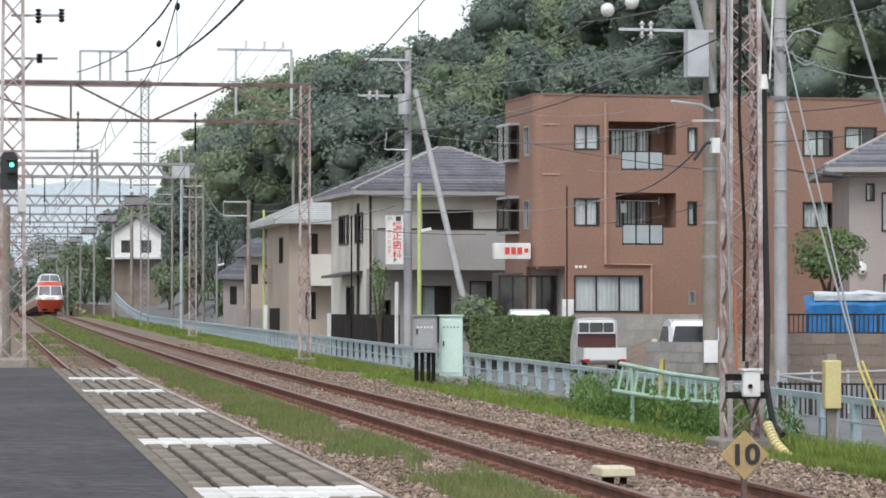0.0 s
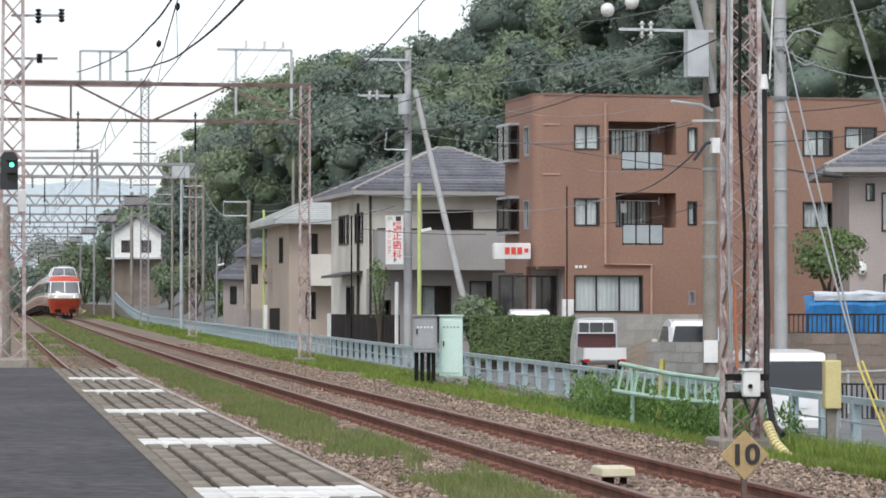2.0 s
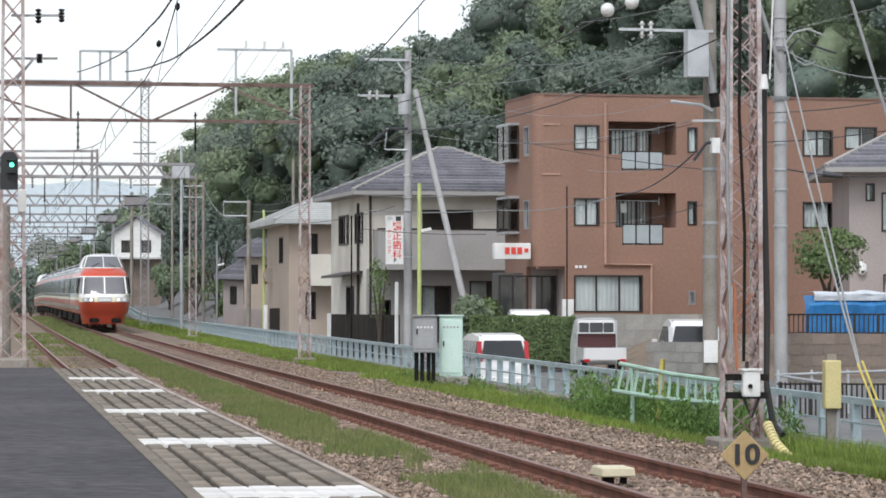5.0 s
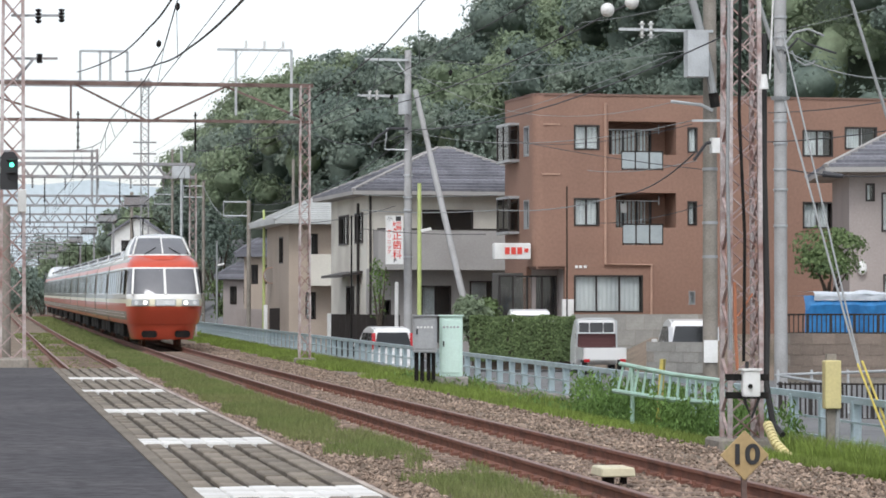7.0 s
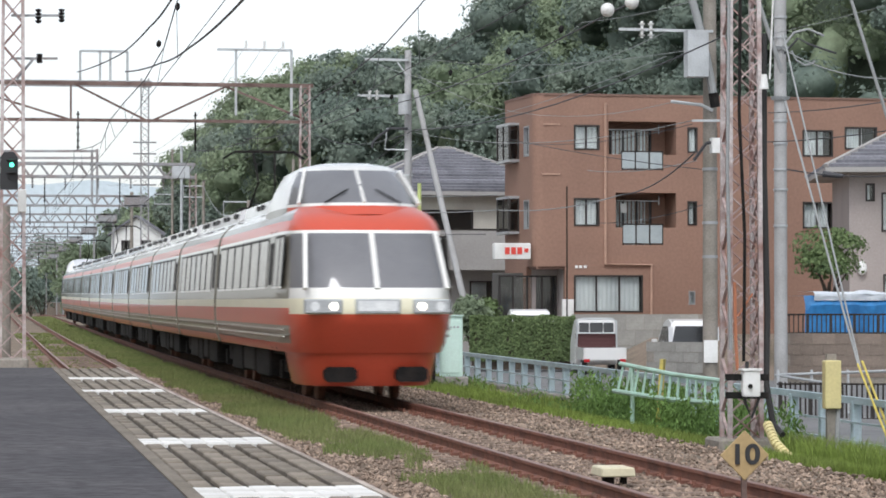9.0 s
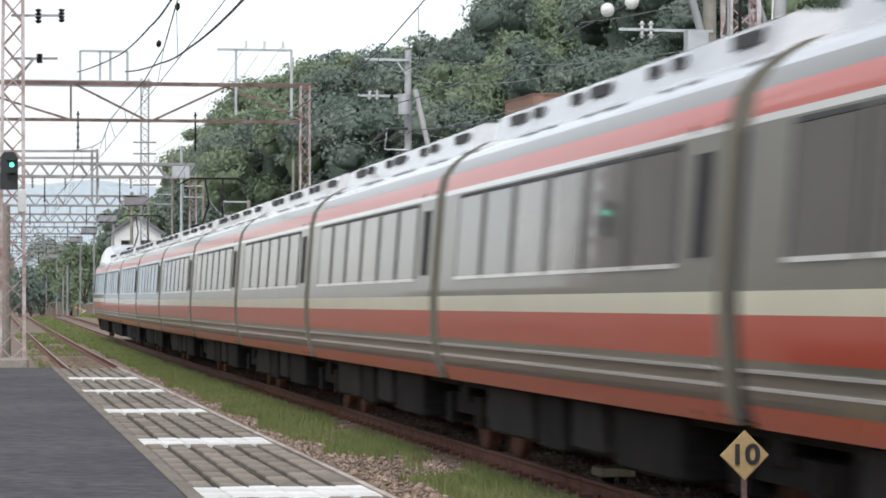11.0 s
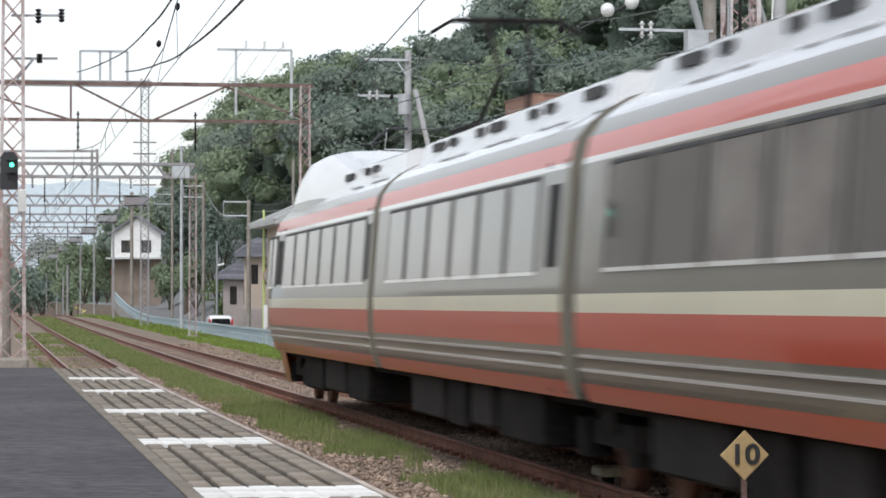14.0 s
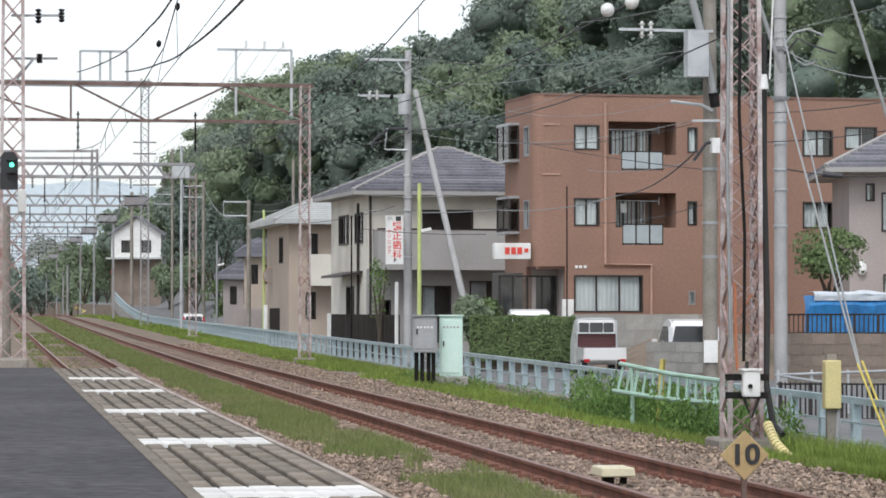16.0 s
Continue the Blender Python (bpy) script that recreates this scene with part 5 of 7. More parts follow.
# power and telephone lines along the street
for a, b_, r, m, sag in (((18.010, 75.999, 8.919), (14.434, 110.943, 11.070), 0.016, WIRE_PALE, 1.2), ((21.371, 67.374, 8.793), (16.023, 110.691, 11.157), 0.014, WIRE_PALE, 0.8), ((18.623, 75.359, 5.647), (20.493, 92.894, 5.186), 0.035, WIRE, 0.25), ((20.493, 92.894, 5.186), (18.435, 104.357, 5.047), 0.03, WIRE_PALE, 0.2),
                         ((19.445, 75.861, 4.437), (21.440, 101.870, 4.518), 0.02, WIRE, 0.2), ((18.654, 75.359, 5.422), (21.235, 101.866, 6.395), 0.02, WIRE_PALE, 0.15), ((18.435, 104.357, 5.047), (14.279, 111.080, 5.243), 0.03, WIRE_PALE, 0.1), ((16.032, 110.749, 8.113), (13.512, 149.644, 6.774), 0.03, WIRE, 0.8),
                         ((16.034, 110.757, 7.678), (13.513, 149.651, 6.395), 0.02, WIRE_PALE, 0.7), ((14.369, 110.954, 11.027), (13.277, 149.646, 8.579), 0.014, WIRE, 0.6), ((14.116, 111.020, 9.635), (13.022, 159.774, 10.443), 0.014, WIRE, 0.5), ((15.290, 108.895, 5.327), (13.554, 139.537, 5.531), 0.02, WIRE, 0.25),
                         ((19.913, 72.709, 6.541), (18.324, 57.787, 5.783), 0.02, WIRE, 0.05), ((21.089, 77.596, 6.063), (21.380, 67.432, 5.776), 0.025, WIRE, 0.05), ((21.736, 77.509, 5.317), (23.827, 75.161, 5.043), 0.03, WIRE, 0.08), ((22.112, 79.406, 8.833), (21.376, 67.408, 7.026), 0.025, WIRE_PALE, 0.2),
                         ((18.027, 75.629, 6.983), (16.305, 110.660, 10.505), 0.014, WIRE_PALE, 0.9), ((18.594, 75.550, 6.501), (16.311, 110.703, 8.222), 0.02, WIRE_PALE, 0.5), ((18.595, 75.551, 6.411), (18.941, 106.251, 7.670), 0.018, WIRE, 0.3), ((18.775, 106.274, 7.838), (18.919, 75.929, 5.224), 0.02, WIRE, 0.1),
                         ((13.512, 149.644, 6.774), (14.014, 190.013, 9.336), 0.03, WIRE_PALE, 1.3), ((13.516, 149.665, 5.667), (12.450, 200.376, 9.744), 0.02, WIRE, 0.8), ((18.085, 102.377, 5.527), (14.660, 114.044, 5.944), 0.02, WIRE_PALE, 0.08), ((17.990, 104.444, 4.162), (14.281, 111.094, 4.525), 0.02, WIRE, 0.08),
                         ((19.054, 75.817, 9.843), (18.190, 88.093, 10.326), 0.016, WIRE_PALE, 0.1), ((18.190, 88.093, 10.326), (16.311, 110.702, 8.287), 0.016, WIRE_PALE, 0.3), ((18.012, 76.012, 8.253), (16.311, 110.702, 8.287), 0.016, WIRE_PALE, 0.3)):
    wire([a, b_], r * 0.6, m, sag, "power or telephone cable strung between the street poles", 12)
# guy wires
for a, b_, r, m in (((9.663, 31.824, 5.114), (10.123, 31.781, 3.608), 0.02, WIRE_PALE), ((10.447, 38.774, 5.861), (10.803, 38.739, 4.774), 0.03, WIRE_PALE), ((10.816, 38.726, 5.317), (11.280, 36.717, 0.778), 0.014, WIRE_PALE), ((10.850, 38.739, 4.386), (11.265, 36.719, 0.778), 0.016, WIRE_PALE),
                    ((11.251, 36.721, 0.815), (11.034, 34.747, -0.087), 0.016, YELLOW), ((11.309, 36.711, 0.852), (11.117, 34.736, -0.157), 0.016, YELLOW)):
    bm = bmesh.new()
    rod(bm, a, b_, r, n=8)
    solo("guy_wire", bm, m, "yellow sleeve on a guy wire" if m is YELLOW else "taut pale steel guy wire", "guy wire", group="guy wires")


# ---- buildings ----
GLASS = bpy.data.materials.new("clear_window_glass")
GLASS.use_nodes = True
gn = GLASS.node_tree
gn.nodes.clear()
out, mx = gn.nodes.new("ShaderNodeOutputMaterial"), gn.nodes.new("ShaderNodeMixShader")
fr_, tr, gl = gn.nodes.new("ShaderNodeFresnel"), gn.nodes.new("ShaderNodeBsdfTransparent"), gn.nodes.new("ShaderNodeBsdfGlossy")
fr_.inputs["IOR"].default_value = 1.55
tr.inputs["Color"].default_value = (0.93, 0.95, 0.95, 1)
gl.inputs["Roughness"].default_value = 0.03
gn.links.new(fr_.outputs[0], mx.inputs[0]), gn.links.new(tr.outputs[0], mx.inputs[1]), gn.links.new(gl.outputs[0], mx.inputs[2]), gn.links.new(mx.outputs[0], out.inputs[0])


def holed(bm, u0, u1, z0, z1, t, holes, m=None):
    """A wall of thickness t in the plane y = 0 .. t with openings (u0, u1, z0, z1) through it."""
    us = sorted({u0, u1, *[c for h in holes for c in h[:2] if u0 < c < u1]})
    zs = sorted({z0, z1, *[c for h in holes for c in h[2:4] if z0 < c < z1]})
    nu, nz = len(us) - 1, len(zs) - 1

    def solid(i, j):
        if not (0 <= i < nu and 0 <= j < nz):
            return False
        mu, mz = (us[i] + us[i + 1]) / 2, (zs[j] + zs[j + 1]) / 2
        return not any(h[0] < mu < h[1] and h[2] < mz < h[3] for h in holes)
    seen = {}

    def vert(i, j, k):
        if (i, j, k) not in seen:
            p = Vector((us[i], t * k, zs[j]))
            seen[i, j, k] = bm.verts.new(m @ p if m else p)
        return seen[i, j, k]
    for i in range(nu):
        for j in range(nz):
            if not solid(i, j):
                continue
            for k in (0, 1):
                bm.faces.new([vert(*c, k) for c in ((i, j), (i + 1, j), (i + 1, j + 1), (i, j + 1))])
            for di, dj, a, b_ in ((-1, 0, (i, j), (i, j + 1)), (1, 0, (i + 1, j), (i + 1, j + 1)), (0, -1, (i, j), (i + 1, j)), (0, 1, (i, j + 1), (i + 1, j + 1))):
                if not solid(i + di, j + dj):
                    bm.faces.new((vert(*a, 0), vert(*b_, 0), vert(*b_, 1), vert(*a, 1)))


def window(house, u0, u1, z0, z1, m, frame=DARK_FRAME, inset=0.10, panes=2, curtain=True, bars=0, drawn=1.0):
    """Frame with its panes, curtain and a panel painted dark as interior shade, set into an opening of the wall m."""
    bm = bmesh.new()
    w = 0.06
    mull = []
    for a in ((u0, u1, z1 - w, z1), (u0, u1, z0, z0 + w), (u0, u0 + w, z0 + w, z1 - w), (u1 - w, u1, z0 + w, z1 - w)):
        box(bm, a[0], a[1], inset - 0.12, inset + 0.05, a[2], a[3], m)
    for i in range(1, panes):
        c = u0 + (u1 - u0) * i / panes
        mull.append((c - 0.03, c + 0.03, inset - 0.03, inset + 0.04, z0 + w, z1 - w))
    for i in range(bars):
        c = z0 + (z1 - z0) * (i + 1) / (bars + 1)
        mull.append((u0 + w, u1 - w, inset - 0.02, inset + 0.03, c - 0.02, c + 0.02))
    bmesh.ops.remove_doubles(bm, verts=list(bm.verts), dist=0.0005)
    win = part("window", bm, frame, house, "dark-framed sliding window" if frame is DARK_FRAME else "aluminium window")
    for a in mull:
        bm = bmesh.new()
        box(bm, *a, m)
        part("mullion", bm, frame, win)
    for i in range(panes):
        a, b_ = u0 + (u1 - u0) * i / panes, u0 + (u1 - u0) * (i + 1) / panes
        bm = bmesh.new()
        box(bm, a + w, b_ - w * 0.5, inset + 0.0, inset + 0.008, z0 + w, z1 - w, m)
        part("pane", bm, GLASS, win).visible_shadow = False
    if curtain:
        bm = bmesh.new()
        n = max(6, int((u1 - u0) / 0.09))
        end = u0 + (u1 - u0) * drawn
        vs = []
        for i in range(n + 1):
            u = u0 + 0.04 + (end - u0 - 0.08) * i / n
            d = inset + 0.05 + (0.03 if i % 2 else 0.0)
            vs.append([bm.verts.new(m @ Vector((u, d, z))) for z in (z0, z1)])
        for p, q in zip(vs, vs[1:]):
            bm.faces.new((p[0], q[0], q[1], p[1]))
        part("curtain", bm, CURTAIN, win, "pale drawn curtain")
    # flat dark panel stands in for the shade of an unlit interior
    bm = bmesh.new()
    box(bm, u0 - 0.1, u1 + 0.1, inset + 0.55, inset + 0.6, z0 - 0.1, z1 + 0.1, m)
    part("room", bm, ROOM_SHADE, win, "flat panel painted dark as interior shade behind the glass")
    return win


# brown three-storey apartment house
bh = thing("apartment_building", "three-storey brown rendered apartment building with recessed balconies", "building", pose(20.26, 107.02, 0, 0, 0, 3.5))
I4 = Matrix.Identity(4)
LOG = [(2.90, 5.55, 7.26, 8.51), (3.39, 5.04, 6.67, 7.26), (3.17, 5.55, 4.51, 5.82), (3.43, 5.04, 3.85, 4.51)]
WIN = [(1.54, 2.54, 7.41, 8.36), (5.99, 6.39, 7.35, 8.32), (6.77, 7.17, 7.35, 8.32), (10.58, 11.81, 7.26, 8.28), (12.28, 13.6, 7.55, 8.42), (1.54, 2.54, 4.55, 5.61), (5.99, 6.37, 4.60, 5.52), (6.77, 7.17, 4.60, 5.52), (10.58, 11.81, 4.51, 5.53), (6.03, 6.29, 1.59, 2.12)]
BIG = (1.54, 4.23, 1.31, 2.71)
bm = bmesh.new()
holed(bm, 0.42, 17.0, 3.03, 9.45, 0.25, LOG + WIN)
part("front_wall", bm, BROWN_WALL, bh)
bm = bmesh.new()
holed(bm, 1.2, 17.0, -1.1, 3.028, 0.25, [BIG, WIN[-1]])
part("ground_floor_wall", bm, BROWN_WALL, bh)
SW = [(0.75, 1.55, 7.2, 8.35), (0.75, 1.55, 4.45, 5.55)]
bm = bmesh.new()
MS = Matrix(((0, 1, 0, 0), (1, 0, 0, 0), (0, 0, 1, 0), (0, 0, 0, 1)))
holed(bm, 0.42, 4.6, 3.03, 9.45, 0.25, SW + [(2.4, 4.2, 7.2, 8.35), (2.4, 4.2, 4.45, 5.55)], MS)
holed(bm, 1.2, 4.6, -1.1, 3.03, 0.25, [], MS)
part("side_wall", bm, BROWN_WALL, bh)
bm = bmesh.new()
pts = [(0.42 - 0.42 * math.cos(a), 0.42 - 0.42 * math.sin(a)) for a in [radians(9 * i) for i in range(11)]]
inner = [(0.42 - 0.2 * math.cos(a), 0.42 - 0.2 * math.sin(a)) for a in [radians(9 * i) for i in range(10, -1, -1)]]
prism(bm, pts + inner, 3.03, 9.45, "z")
part("rounded_corner", bm, BROWN_WALL, bh, smooth=True)
bm = bmesh.new()
box(bm, 0.26, 16.7, 0.26, 4.35, 9.0, 9.2)
part("roof", bm, CONCRETE, bh, "flat concrete roof")
bm = bmesh.new()
prism(bm, [(0.40, -0.03), (17.03, -0.03), (17.03, 0.28), (0.42, 0.28), (0.28, 0.42), (0.28, 4.6), (-0.03, 4.6), (-0.03, 0.40), (0.09, 0.1)], 9.45, 9.53, "z")
part("parapet_cap", bm, BROWN_CAP, bh, "thin paler parapet cap")
bm = bmesh.new()
box(bm, 0.1, 1.2, 0.1, 4.3, 2.93, 3.03)
box(bm, 0.26, 16.7, 1.6, 4.3, 5.9, 6.1)
part("overhang_slab", bm, BROWN_CAP, bh)
bm = bmesh.new()
box(bm, 16.75, 17.0, 0.25, 4.6, -1.1, 9.45)
box(bm, 0.25, 16.75, 4.4, 4.6, -1.1, 9.45)
part("rear_wall", bm, BROWN_WALL, bh)
for k, h in enumerate(WIN[:-1]):
    window(bh, *h, I4, panes=2 if h[1] - h[0] > 0.6 else 1, drawn=(1.0, 1.0, 0.9, 0.75, 0.6, 0.95, 0.8, 0.8, 0.9)[k])
window(bh, *WIN[-1], I4, panes=1, bars=1, frame=SILVER_FRAME)
window(bh, *BIG, I4, panes=3, drawn=0.98)
for h in SW:
    window(bh, *h, MS, panes=1, frame=SILVER_FRAME, curtain=False)
# box bay windows on the left side
for z0, z1 in ((7.15, 8.45), (4.4, 5.65)):
    bm = bmesh.new()
    for a in ((2.3, 4.3, z0 - 0.1, z0), (2.3, 4.3, z1, z1 + 0.1)):
        box(bm, a[0], a[1], -0.42, 0.05, a[2], a[3], MS)
        if a[2] < z0:
            bay = part("bay_window", bm, SILVER_FRAME, bh, "box bay window with a metal frame")
        else:
            part("bay_head", bm, SILVER_FRAME, bay)
        bm = bmesh.new()
    bm.free()
    for u, d in ((2.3, -0.42), (3.25, -0.42), (4.22, -0.42), (2.3, -0.06), (4.22, -0.06)):
        bm = bmesh.new()
        box(bm, u, u + 0.08, d, d + 0.08, z0, z1, MS)
        part("bay_post", bm, DARK_FRAME, bay)
    for a in ((2.38, 4.22, -0.39, -0.38), (2.32, 2.33, -0.34, -0.06)):
        bm = bmesh.new()
        box(bm, *a, z0, z1, MS)
        part("pane", bm, GLASS, bay).visible_shadow = False
    bm = bmesh.new()
    box(bm, 2.42, 4.15, -0.34, -0.325, z0, z1 - 0.05, MS)
    part("curtain", bm, CURTAIN, bay)
# recessed balconies
for (u0, u1, z0, z1), (v0, v1, y0, _) in ((LOG[0], LOG[1]), (LOG[2], LOG[3])):
    bm = bmesh.new()
    box(bm, u0 - 0.1, u1 + 0.1, 1.45, 1.55, y0 - 0.2, z1 + 0.1)
    box(bm, u0 - 0.1, u0, 0.26, 1.45, y0 - 0.2, z1 + 0.1)
    box(bm, u1, u1 + 0.1, 0.26, 1.45, y0 - 0.2, z1 + 0.1)
    box(bm, u0, u1, 0.26, 1.45, z1, z1 + 0.1)
    box(bm, u0, u1, 0.26, 1.45, y0 - 0.2, y0 - 0.1)
    bal = part("balcony", bm, BROWN_WALL, bh, "recessed balcony")
    mb = Matrix.Translation((0, 1.28, 0))
    window(bh, 3.3, 4.95, y0 - 0.05, z1 - 0.22, mb, panes=3, drawn=0.9, frame=DARK_FRAME)
    bm = bmesh.new()
    box(bm, v0, v1, 0.02, 0.06, y0 + 0.02, y0 + 0.06)
    box(bm, v0, v1, 0.02, 0.06, z0 + 0.10, z0 + 0.14)
    for i in range(4):
        u = v0 + (v1 - v0 - 0.04) * i / 3
        box(bm, u, u + 0.04, 0.02, 0.06, y0 + 0.02, z0 + 0.14)
    rail_ = part("balcony_rail", bm, DARK_FRAME, bal)
    for i in range(3):
        bm = bmesh.new()
        a = v0 + (v1 - v0) * i / 3 + 0.04
        box(bm, a, a + (v1 - v0) / 3 - 0.06, 0.03, 0.045, y0 + 0.07, z0 + 0.09)
        part("frosted_panel", bm, FROST, rail_, "pale frosted balcony panel")
    bm = bmesh.new()
    tube(bm, [(u0 + 0.02, 0.3, z1 - 0.30), (u1 - 0.6, 0.3, z1 - 0.30)], 0.02)
    tube(bm, [(u1 - 0.6, 0.3, z1 - 0.1), (u1 - 0.6, 0.3, z1 - 0.45)], 0.02)
    part("drying_pole", bm, GALV, bal)
bm = bmesh.new()
vs = [bm.verts.new(p) for p in ((3.45, 0.31, 5.42), (3.68, 0.31, 5.42), (3.70, 0.33, 5.05), (3.48, 0.30, 5.08))]
bm.faces.new(vs)
bmesh.ops.solidify(bm, geom=list(bm.faces), thickness=0.01)
cl = solo("hanging_towel", bm, WHITE, "white towel hung from the balcony drying pole", "towel")
cl.matrix_world = bh.matrix_world
# entrance under the overhang
bm = bmesh.new()
holed(bm, 0.2, 1.3, -1.1, 3.0, 0.2, [(0.35, 1.15, 0.2, 2.7)], Matrix.Translation((0, 1.1, 0)))
box(bm, 1.2, 1.4, 0.25, 1.2, -1.1, 3.0)
part("entrance_wall", bm, TAUPE_WALL, bh)
window(bh, -1.1, 1.15, 0.2, 2.7, Matrix.Translation((0, 1.05, 0)), panes=4, curtain=False)
# stacked downpipe and small fittings
bm = bmesh.new()
tube(bm, [(2.75, -0.07, 9.2), (2.75, -0.07, 3.12), (4.55, -0.07, 3.10), (4.55, -0.07, 1.0)], 0.055, 8)
part("downpipe", bm, BROWN_TRIM, bh, "pinkish downpipe")
for u0, u1, z in ((0.06, 1.0, 8.36), (0.0, 1.0, 6.49)):
    bm = bmesh.new()
    box(bm, u0 + 0.3, u1, -0.03, 0.0, z - 0.03, z + 0.03)
    part("string_course", bm, BROWN_TRIM, bh)
bm = bmesh.new()
for u in (1.58, 1.74, 1.92):
    box(bm, u, u + 0.11, -0.04, 0.0, 2.97, 3.07)
part("nameplate", bm, WHITE, bh, "row of small pale plates")
bm = bmesh.new()
box(bm, 1.06, 1.5, -0.16, 0.0, 1.15, 1.80)
soften(bm, 0.01)
part("meter_cabinet", bm, WHITE, bh, "white meter cabinet")
bm = bmesh.new()
box(bm, -1.45, -0.05, -0.1, 0.25, 3.3, 3.9, Matrix.Translation((-0.05, 0.2, 0)))
soften(bm, 0.02)
bs = part("wall_sign", bm, WHITE, bh, "white box sign with red marks")
bm = bmesh.new()
for k in range(3):
    box(bm, -1.10 + 0.24 * k, -0.92 + 0.24 * k, 0.075, 0.095, 3.48, 3.74)
box(bm, -0.35, -0.2, 0.075, 0.095, 3.55, 3.70)
part("red_marks", bm, SIGN_RED, bs)


def hip_roof(house, u0, u1, v0, v1, z, h, ridge, material, edge):
    """A hipped roof of lapped slate courses with a thick eave."""
    a, b_ = (u0 + u1) / 2 - ridge / 2, (u0 + u1) / 2 + ridge / 2
    c = (v0 + v1) / 2
    bm = bmesh.new()
    box(bm, u0, u1, v0, v1, z - 0.16, z)
    part("eave", bm, edge, house, "eave board with gutter")
    n = 15
    faces = [((u0, v0), (u1, v0), (b_, c), (a, c)), ((u1, v0), (u1, v1), (b_, c), (b_, c)), ((u1, v1), (u0, v1), (a, c), (b_, c)), ((u0, v1), (u0, v0), (a, c), (a, c))]
    for p, q, r, s in faces:
        for i in range(n):
            bm = bmesh.new()
            t0, t1 = i / n, (i + 1.08) / n
            t1 = min(t1, 1.0)
            lo = [Vector((*p, z)).lerp(Vector((*s, z + h)), t0), Vector((*q, z)).lerp(Vector((*r, z + h)), t0)]
            hi = [Vector((*p, z)).lerp(Vector((*s, z + h)), t1), Vector((*q, z)).lerp(Vector((*r, z + h)), t1)]
            up = Vector((0, 0, 0.11))
            v = [bm.verts.new(x) for x in (lo[0], lo[1], lo[1] + up, lo[0] + up, hi[1] + up * 0.2, hi[0] + up * 0.2)]
            bm.faces.new((v[0], v[1], v[2], v[3])), bm.faces.new((v[3], v[2], v[4], v[5]))
            part("slate_course", bm, material, house)
    for p, r in (((u0, v0), (a, c)), ((u1, v0), (b_, c)), ((u0, v1), (a, c)), ((u1, v1), (b_, c)), ((a, c), (b_, c))):
        bm = bmesh.new()
        z0 = z if p[1] != c else z + h
        bar(bm, (*p, z0 + 0.05), (r[0] + (0.001 if p == r else 0), r[1], z + h + 0.06), 0.18, 0.10)
        part("ridge_cap", bm, edge, house)


# white and grey two-storey house with a hipped slate roof
wh = thing("house", "two-storey cream and grey house with hipped slate roof and balcony", "house", pose(15.79, 120.95, 0, 0, 0, 3.5))
up_w = [(2.35, 4.55, 3.9, 5.6)]
bm = bmesh.new()
holed(bm, 0.0, 9.0, 3.1, 6.3, 0.2, up_w)
part("upper_front_wall", bm, CREAM_WALL, wh)
low_w = [(0.5, 1.0, 0.2, 1.8), (2.3, 3.6, 0.0, 2.4), (4.4, 6.0, 0.4, 2.6)]
bm = bmesh.new()
holed(bm, 0.0, 9.0, -1.1, 3.1, 0.2, low_w, Matrix.Translation((0, 0.02, 0)))
part("lower_front_wall", bm, GREY_WALL, wh)
side_w = [(0.9, 2.6, 4.2, 5.5), (4.2, 6.4, 4.2, 5.5), (3.0, 4.6, 1.0, 2.4)]
bm = bmesh.new()
holed(bm, 0.2, 8.5, -1.1, 6.3, 0.2, side_w, MS)
part("side_wall", bm, CREAM_WALL, wh)
bm = bmesh.new()
box(bm, 0.2, 9.0, 8.3, 8.5, -1.1, 6.3)
box(bm, 8.8, 9.0, 0.2, 8.3, -1.1, 6.3)
part("rear_wall", bm, CREAM_WALL, wh)
window(wh, *up_w[0], I4, panes=2, bars=1, curtain=False)
for h in low_w:
    window(wh, *h, I4, panes=2, drawn=0.5)
for h in side_w:
    window(wh, *h, MS, panes=3, bars=0, drawn=0.6, inset=0.06)
hip_roof(wh, -0.75, 9.2, -0.75, 9.1, 6.35, 2.05, 0.5, ROOF_TILE, GREY_WALL)
bm = bmesh.new()
box(bm, 0.25, 5.8, -1.15, -1.05, 3.15, 4.72)
box(bm, 0.25, 0.35, -1.05, 0.0, 3.15, 4.72)
box(bm, 5.7, 5.8, -1.05, 0.0, 3.15, 4.72)
box(bm, 0.25, 5.8, -1.15, 0.0, 3.05, 3.15)
balc = part("balcony", bm, GREY_WALL, wh, "grey solid balcony front")
bm = bmesh.new()
box(bm, 0.2, 5.85, -1.17, -1.03, 4.72, 4.78)
part("handrail", bm, DARK_FRAME, balc)
bm = bmesh.new()
prism(bm, [(-0.9, 2.75), (0.1, 2.95), (0.1, 3.05), (-0.9, 2.85)], 1.0, 6.0)
part("porch_roof", bm, DARK_FRAME, wh)
bm = bmesh.new()
rod(bm, (-0.08, 1.7, -0.4), (-0.08, 1.7, 5.9), 0.06, n=8)
rod(bm, (0.12, -0.06, 0.0), (0.12, -0.06, 6.2), 0.05, n=8)
part("downpipe", bm, DARK_FRAME, wh)

